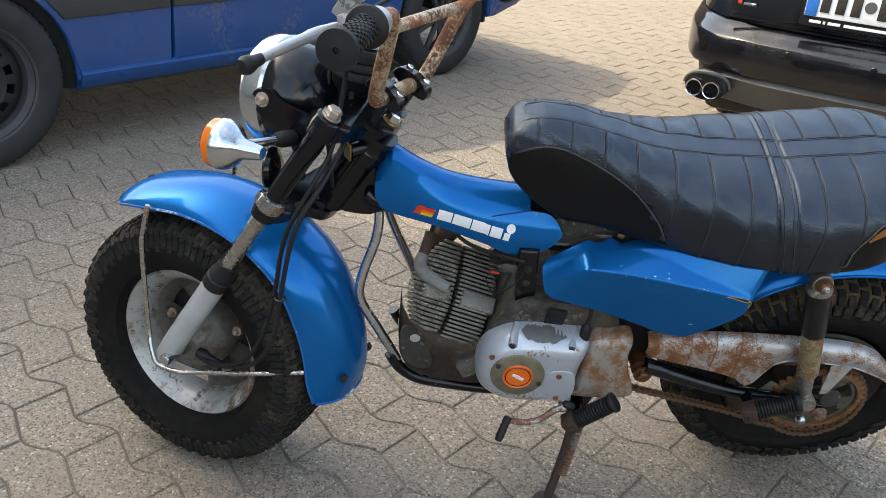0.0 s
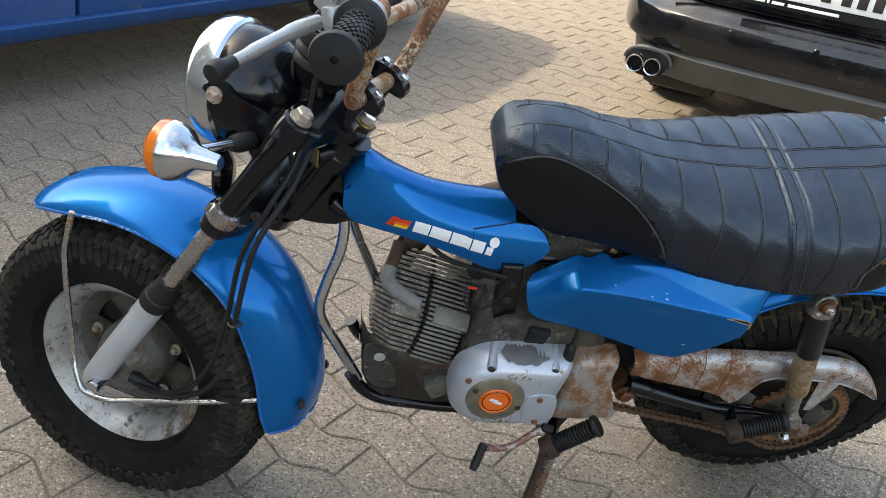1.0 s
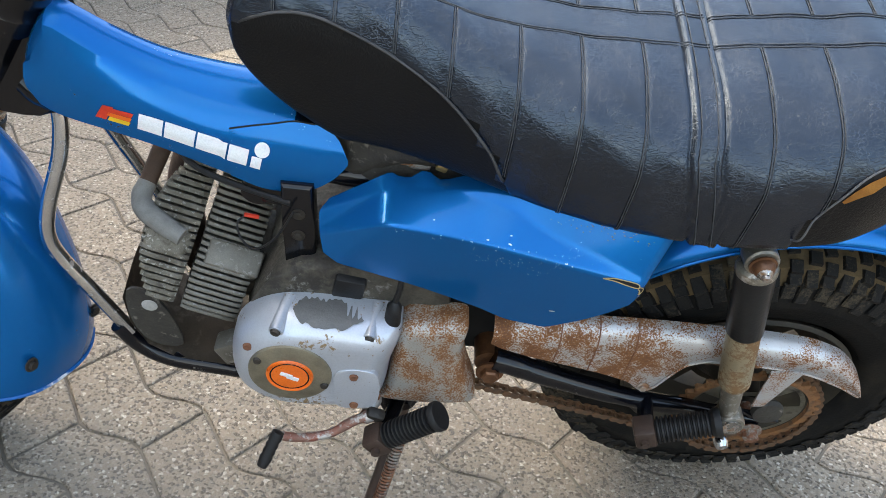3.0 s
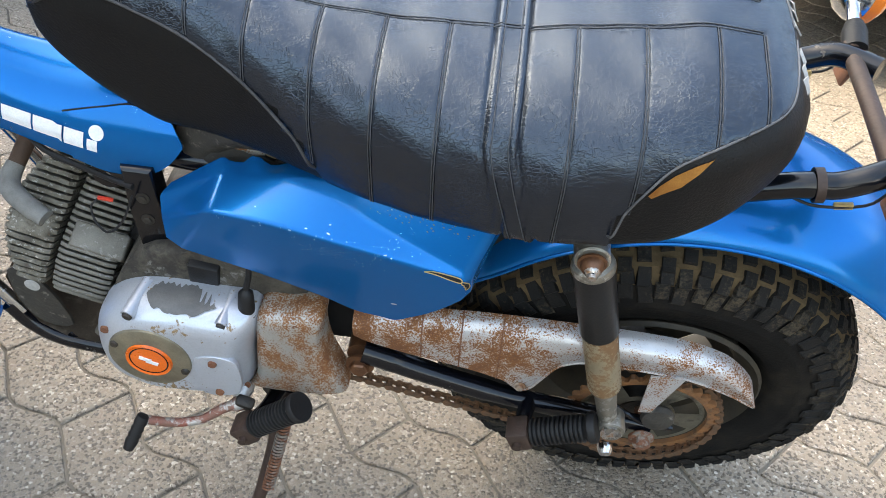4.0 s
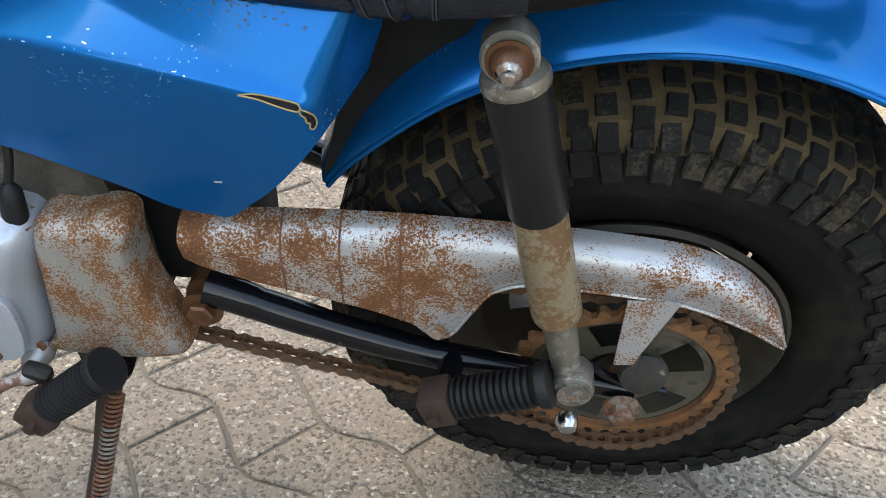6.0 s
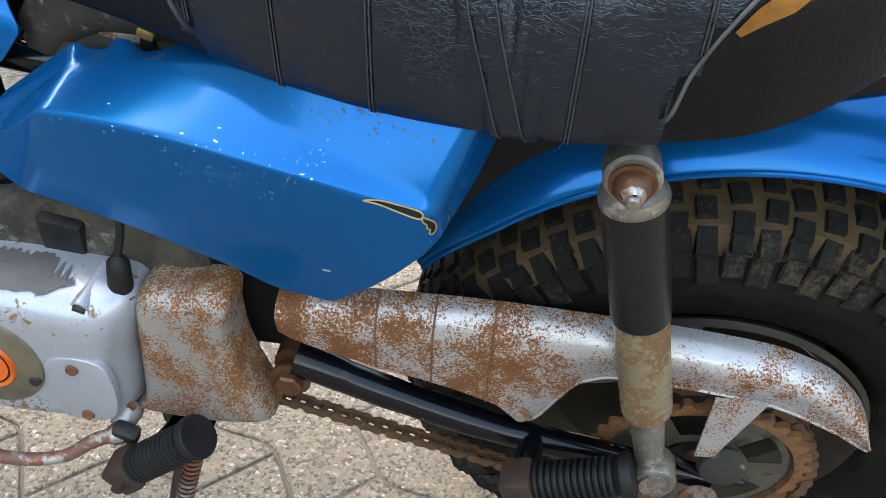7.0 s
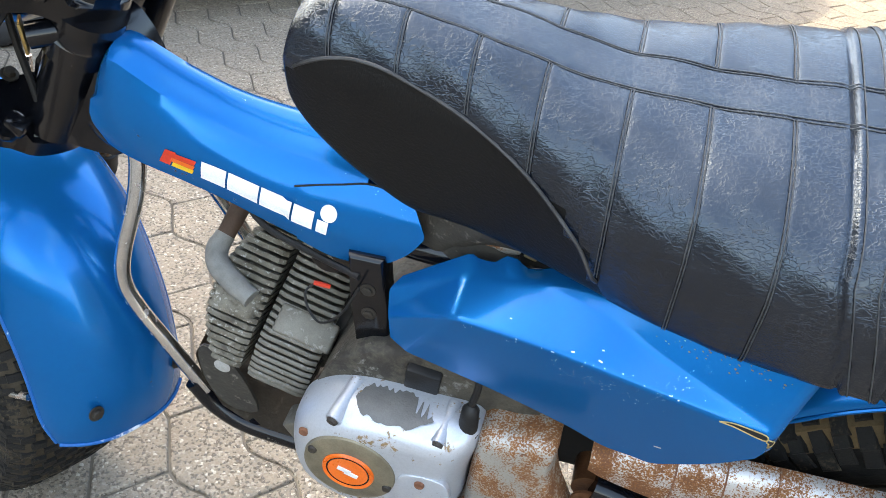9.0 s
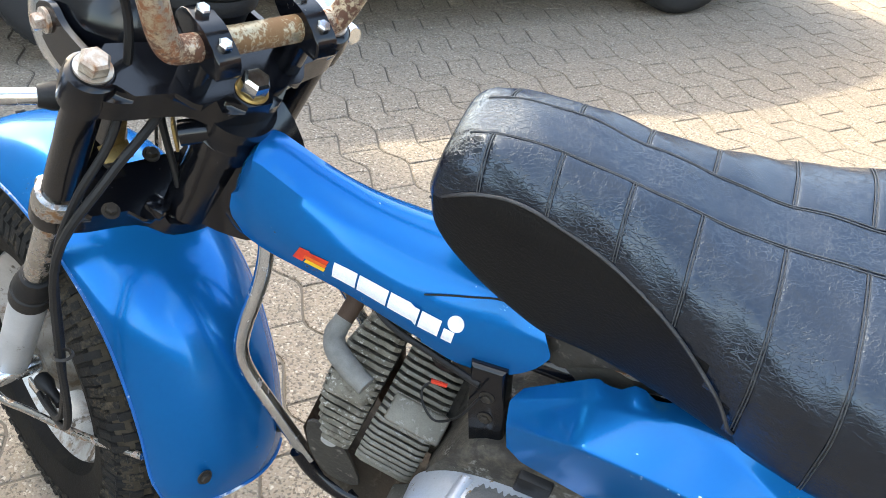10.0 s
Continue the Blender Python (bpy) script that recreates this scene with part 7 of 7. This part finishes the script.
def black_car():
    # x across the tail from its near corner, y forward
    m = pose(1.13, 1.98, 0, 0, 0, -26.0)
    t = thing("parked_car", m, "black estate car with twin tailpipes and dusty bumper parked on paving", "car")

    def row(z, y0, c, x0=0.0, x1=1.76, deep=4.3):
        mid = (x0 + x1) / 2
        half = (x1 - x0) / 2
        xs_ = [-1, -0.985, -0.95, -0.89, -0.78, -0.6, -0.3, 0, 0.3, 0.6, 0.78, 0.89, 0.95, 0.985, 1]
        ring = [(mid + half * s, y0 + c * (abs(s) ** 9 * 3.2 + abs(s) ** 3 * 0.5), z) for s in xs_]
        return ring + [(x1, deep, z), (x0, deep, z)]

    own = bmesh.new()
    bridge(own, [row(*q) for q in ((0.385, 0.012, 0.11), (0.40, 0.002, 0.11), (0.44, -0.004, 0.11), (0.49, -0.002, 0.11), (0.508, 0.002, 0.11), (0.514, 0.008, 0.11), (0.522, 0.020, 0.11), (0.54, 0.045, 0.115), (0.556, 0.058, 0.12), (0.560, 0.075, 0.12))])
    part("bumper", own, M_CARBLACK, t, "glossy black bumper with a crease and dust")
    own = bmesh.new()
    bridge(own, [row(*q) for q in ((0.564, 0.080, 0.13), (0.60, 0.082, 0.14), (0.70, 0.095, 0.15), (0.86, 0.12, 0.17), (0.98, 0.18, 0.2), (1.10, 0.42, 0.25), (1.38, 0.75, 0.25), (1.42, 1.1, 0.3))])
    part("body", own, M_CARBLACK, t, "glossy black painted body")
    own = bmesh.new()
    lid = [[(x, 0.076 + 0.13 * 0.5 * abs((x - 0.88) / 0.88) ** 3 + dy, z) for x in [0.215 + 1.33 * k / 16 for k in range(17)]] for z, dy in ((0.572, -0.004), (0.580, -0.012), (0.60, -0.012), (0.70, 0.002), (0.85, 0.026))]
    bridge(own, lid, False, False)
    bmesh.ops.recalc_face_normals(own, faces=own.faces)
    bmesh.ops.solidify(own, geom=own.faces[:], thickness=0.008)
    part("boot_lid", own, M_CARBLACK, t, "glossy black boot lid")
    # lower valance of grey plastic, cut away round the pipes
    own = bmesh.new()
    bridge(own, [row(*q, 0.06, 1.70, 0.5) for q in ((0.255, 0.10, 0.10), (0.265, 0.075, 0.10), (0.30, 0.055, 0.10), (0.350, 0.020, 0.10), (0.362, 0.010, 0.10), (0.382, 0.022, 0.10))])
    val = part("valance", own, M_VALANCE, t, "grey plastic lower valance with road dust")
    for sx, base in ((1, 0.0), (-1, 1.76)):
        arch_ = [(base + sx * (0.197 + 0.086 * math.cos(a)), 0.020 + 0.03 * abs(math.cos(a)), 0.318 + 0.056 * math.sin(a)) for a in (math.pi * k / 16 for k in range(17))]
        part("pipe_surround", tube(arch_, 0.008, 10, 1), M_VALANCE, val, "grey rim round the tailpipes")
        # recess and pipe bores are closed solids; their shade is near-black colour
        part("pipe_recess", prism([(base + sx * (0.197 + 0.080 * math.cos(a)), 0.318 + 0.052 * math.sin(a)) for a in (2 * math.pi * k / 24 for k in range(24))], 0.030, 0.20), M_GAP_SHADE, val, "near-black block for the shade of the recess")
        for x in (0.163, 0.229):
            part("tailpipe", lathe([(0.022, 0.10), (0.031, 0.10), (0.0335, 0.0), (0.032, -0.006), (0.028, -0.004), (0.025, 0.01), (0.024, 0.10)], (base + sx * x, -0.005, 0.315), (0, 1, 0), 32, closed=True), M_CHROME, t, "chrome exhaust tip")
            part("pipe_inside", lathe([(0.0, 0.06), (0.024, 0.06), (0.024, 0.058)], (base + sx * x, -0.005, 0.315), (0, 1, 0), 20), M_GAP_SHADE, t, "near-black disc for the shade in the pipe bore")
    for x in (0.47, 0.76, 1.04, 1.32):
        part("parking_sensor", lathe([(0.0, 0.0015), (0.010, 0.0015), (0.0115, 0.0)], (x, -0.0015, 0.494), (0, -1, 0), 24), M_CARBLACK, t, "round parking sensor")
    # plate in a black holder, its characters as plain bars
    plate = part("number_plate", box((0.52, 0.008, 0.112), pose(0.742, 0.050, 0.690, -6, 0, 0), 0.003), M_WHITE, t, "white number plate with a blue strip")
    part("plate_holder", box((0.54, 0.014, 0.150), pose(0.742, 0.056, 0.675, -6, 0, 0), 0.004), M_PLASTIC, t, "black plate holder with a row of white print")
    part("plate_strip", box((0.040, 0.002, 0.108), pose(0.504, 0.0445, 0.690, -6, 0, 0), 0.001), M_PLATEBLUE, plate, "blue strip")
    for x in (0.548, 0.598, 0.648, 0.735, 0.80, 0.85, 0.90, 0.95):
        part("plate_bar", box((0.032, 0.002, 0.075), pose(x, 0.0445, 0.690, -6, 0, 0), 0.001), M_GREASE, plate, "dark bar")
    part("plate_seal", lathe([(0.0, 0.001), (0.020, 0.001), (0.020, 0.0)], (0.692, 0.0455, 0.690), (0, -1, 0.1), 24), M_VALANCE, plate, "round grey seal")
    for x0, x1 in ((0.505, 0.545), (0.552, 0.560), (0.568, 0.610), (0.622, 0.790)):
        part("holder_print", box((x1 - x0, 0.002, 0.010), pose((x0 + x1) / 2, 0.0405, 0.618, -6, 0, 0), 0.0005), M_WHITE, t, "white printed bar")
    part("badge", box((0.014, 0.004, 0.012), pose(0.250, 0.070, 0.640, -6, 0, 0), 0.001), M_RED, t, "small red emblem")
    part("badge", box((0.046, 0.004, 0.010), pose(0.286, 0.070, 0.637, -6, 0, 0), 0.001), M_CHROME, t, "small chrome emblem bar")
    own = bmesh.new()
    own.faces.new([own.verts.new(q) for q in ((0.25, 0.455, 1.135), (1.51, 0.455, 1.135), (1.45, 0.725, 1.365), (0.31, 0.725, 1.365))])
    bmesh.ops.solidify(own, geom=own.faces[:], thickness=0.03)
    part("rear_window", own, M_GLASS, t, "dark rear window")
    for x, y, f in ((0.16, 0.95, 90), (1.60, 0.95, -90), (0.16, 3.6, 90), (1.60, 3.6, -90)):
        alloy_wheel(t, pose(x, y, 0.315, 0, 0, f), 0.315)
    # shade below the tail is put into the underbody's near-black colour
    part("underbody", box((1.4, 3.6, 0.08), pose(0.88, 2.3, 0.26), 0.02), M_GAP_SHADE, t, "dark underbody")
    for x in (0.30, 1.46):
        part("silencer", box((0.30, 0.42, 0.13), pose(x, 0.42, 0.25), 0.04), M_GREASE, t, "dark silencer box")
    return t


black_car()


# ---- paving stones ----
U, N = Vector((0.81, -0.586, 0)).normalized(), Vector((0.586, 0.81, 0)).normalized()
PITCH, ROW, AMP, JOINT = 0.206, 0.111, 0.017, 0.0020
ORIGIN = Vector((-0.252, -0.06, 0)) + N * 0.018


def wave(s):
    p = 2 * math.pi * s / PITCH
    return -AMP * (math.cos(p) + 0.18 * math.sin(2 * p))


def stone_mesh(phase):
    """One stone with wavy long sides; phase: where on the wave its end joint lies."""
    n = 10
    def loop(inset, z):
        lo = [(JOINT + inset + (PITCH - 2 * (JOINT + inset)) * i / n, 0) for i in range(n + 1)]
        a = [(s, wave(s + phase) + JOINT + inset, z) for s, _ in lo]
        b = [(s, wave(s + phase) + ROW - JOINT - inset, z) for s, _ in lo[::-1]]
        return a + b
    rings = [loop(0.0, -0.03), loop(0.0, -0.0045), loop(0.0012, -0.0012), loop(0.0036, 0.0)]
    k = len(rings[0])
    verts = [v for r in rings for v in r]
    faces = [(j * k + i, j * k + (i + 1) % k, (j + 1) * k + (i + 1) % k, (j + 1) * k + i) for j in range(3) for i in range(k)]
    top = 3 * k
    faces += [(top + i, top + i + 1, top + k - 2 - i, top + k - 1 - i) for i in range(n)]
    return verts, faces


STONES = []
for ph in (0.0, PITCH / 2):
    v, f = stone_mesh(ph)
    me = bpy.data.meshes.new("paving_stone")
    me.from_pydata(v, [], f)
    me.materials.append(M_STONE)
    me.update()
    STONES.append((me, v, f))
turn = math.atan2(U.y, U.x)
rnd = random.Random(11)
far_v, far_f = [], []
for j in range(-90, 130):
    for i in range(-70, 75):
        ph = PITCH / 2 * (j % 2)
        o = ORIGIN + U * (i * PITCH + ph) + N * (j * ROW)
        c = o + U * PITCH / 2 + N * ROW / 2
        if not (-5.2 < c.x < 7.0 and -4.6 < c.y < 8.6):
            continue
        m = Matrix.Translation(o + Vector((0, 0, rnd.uniform(-0.0016, 0.0)))) @ Matrix.Rotation(turn, 4, "Z") @ pose(0, 0, 0, rnd.uniform(-0.4, 0.4), rnd.uniform(-0.2, 0.2))
        me, v, f = STONES[j % 2]
        if -0.45 < c.x < 1.75 and -0.42 < c.y < 0.72 and (c.x - 0.6) ** 2 / 1.3 + (c.y - 0.1) ** 2 / 0.36 < 1.0 * 1.0 + 0.2:
            ob = new("paving_stone", me)
            ob.parent = ground
            ob.matrix_basis = m
        else:
            k = len(far_v)
            far_v += [tuple(m @ Vector(q)) for q in v]
            far_f += [tuple(k + a for a in q) for q in f]
me = bpy.data.meshes.new("paving_field")
me.from_pydata(far_v, [], far_f)
me.materials.append(M_STONE)
me.update()
tagged(new("paving_field", me), "grey interlocking concrete paving stones", "pavement", "", "stuff")
bm = bmesh.new()
for q in ((-5.0, -4.4), (6.8, -4.4), (6.8, 8.4), (-5.0, 8.4)):
    bm.verts.new((*q, -0.0046))
bm.faces.new(bm.verts[:])
tagged(part("joint_sand", bm, M_JOINT), "dark sandy bed between the stones", "sand", "", "stuff")
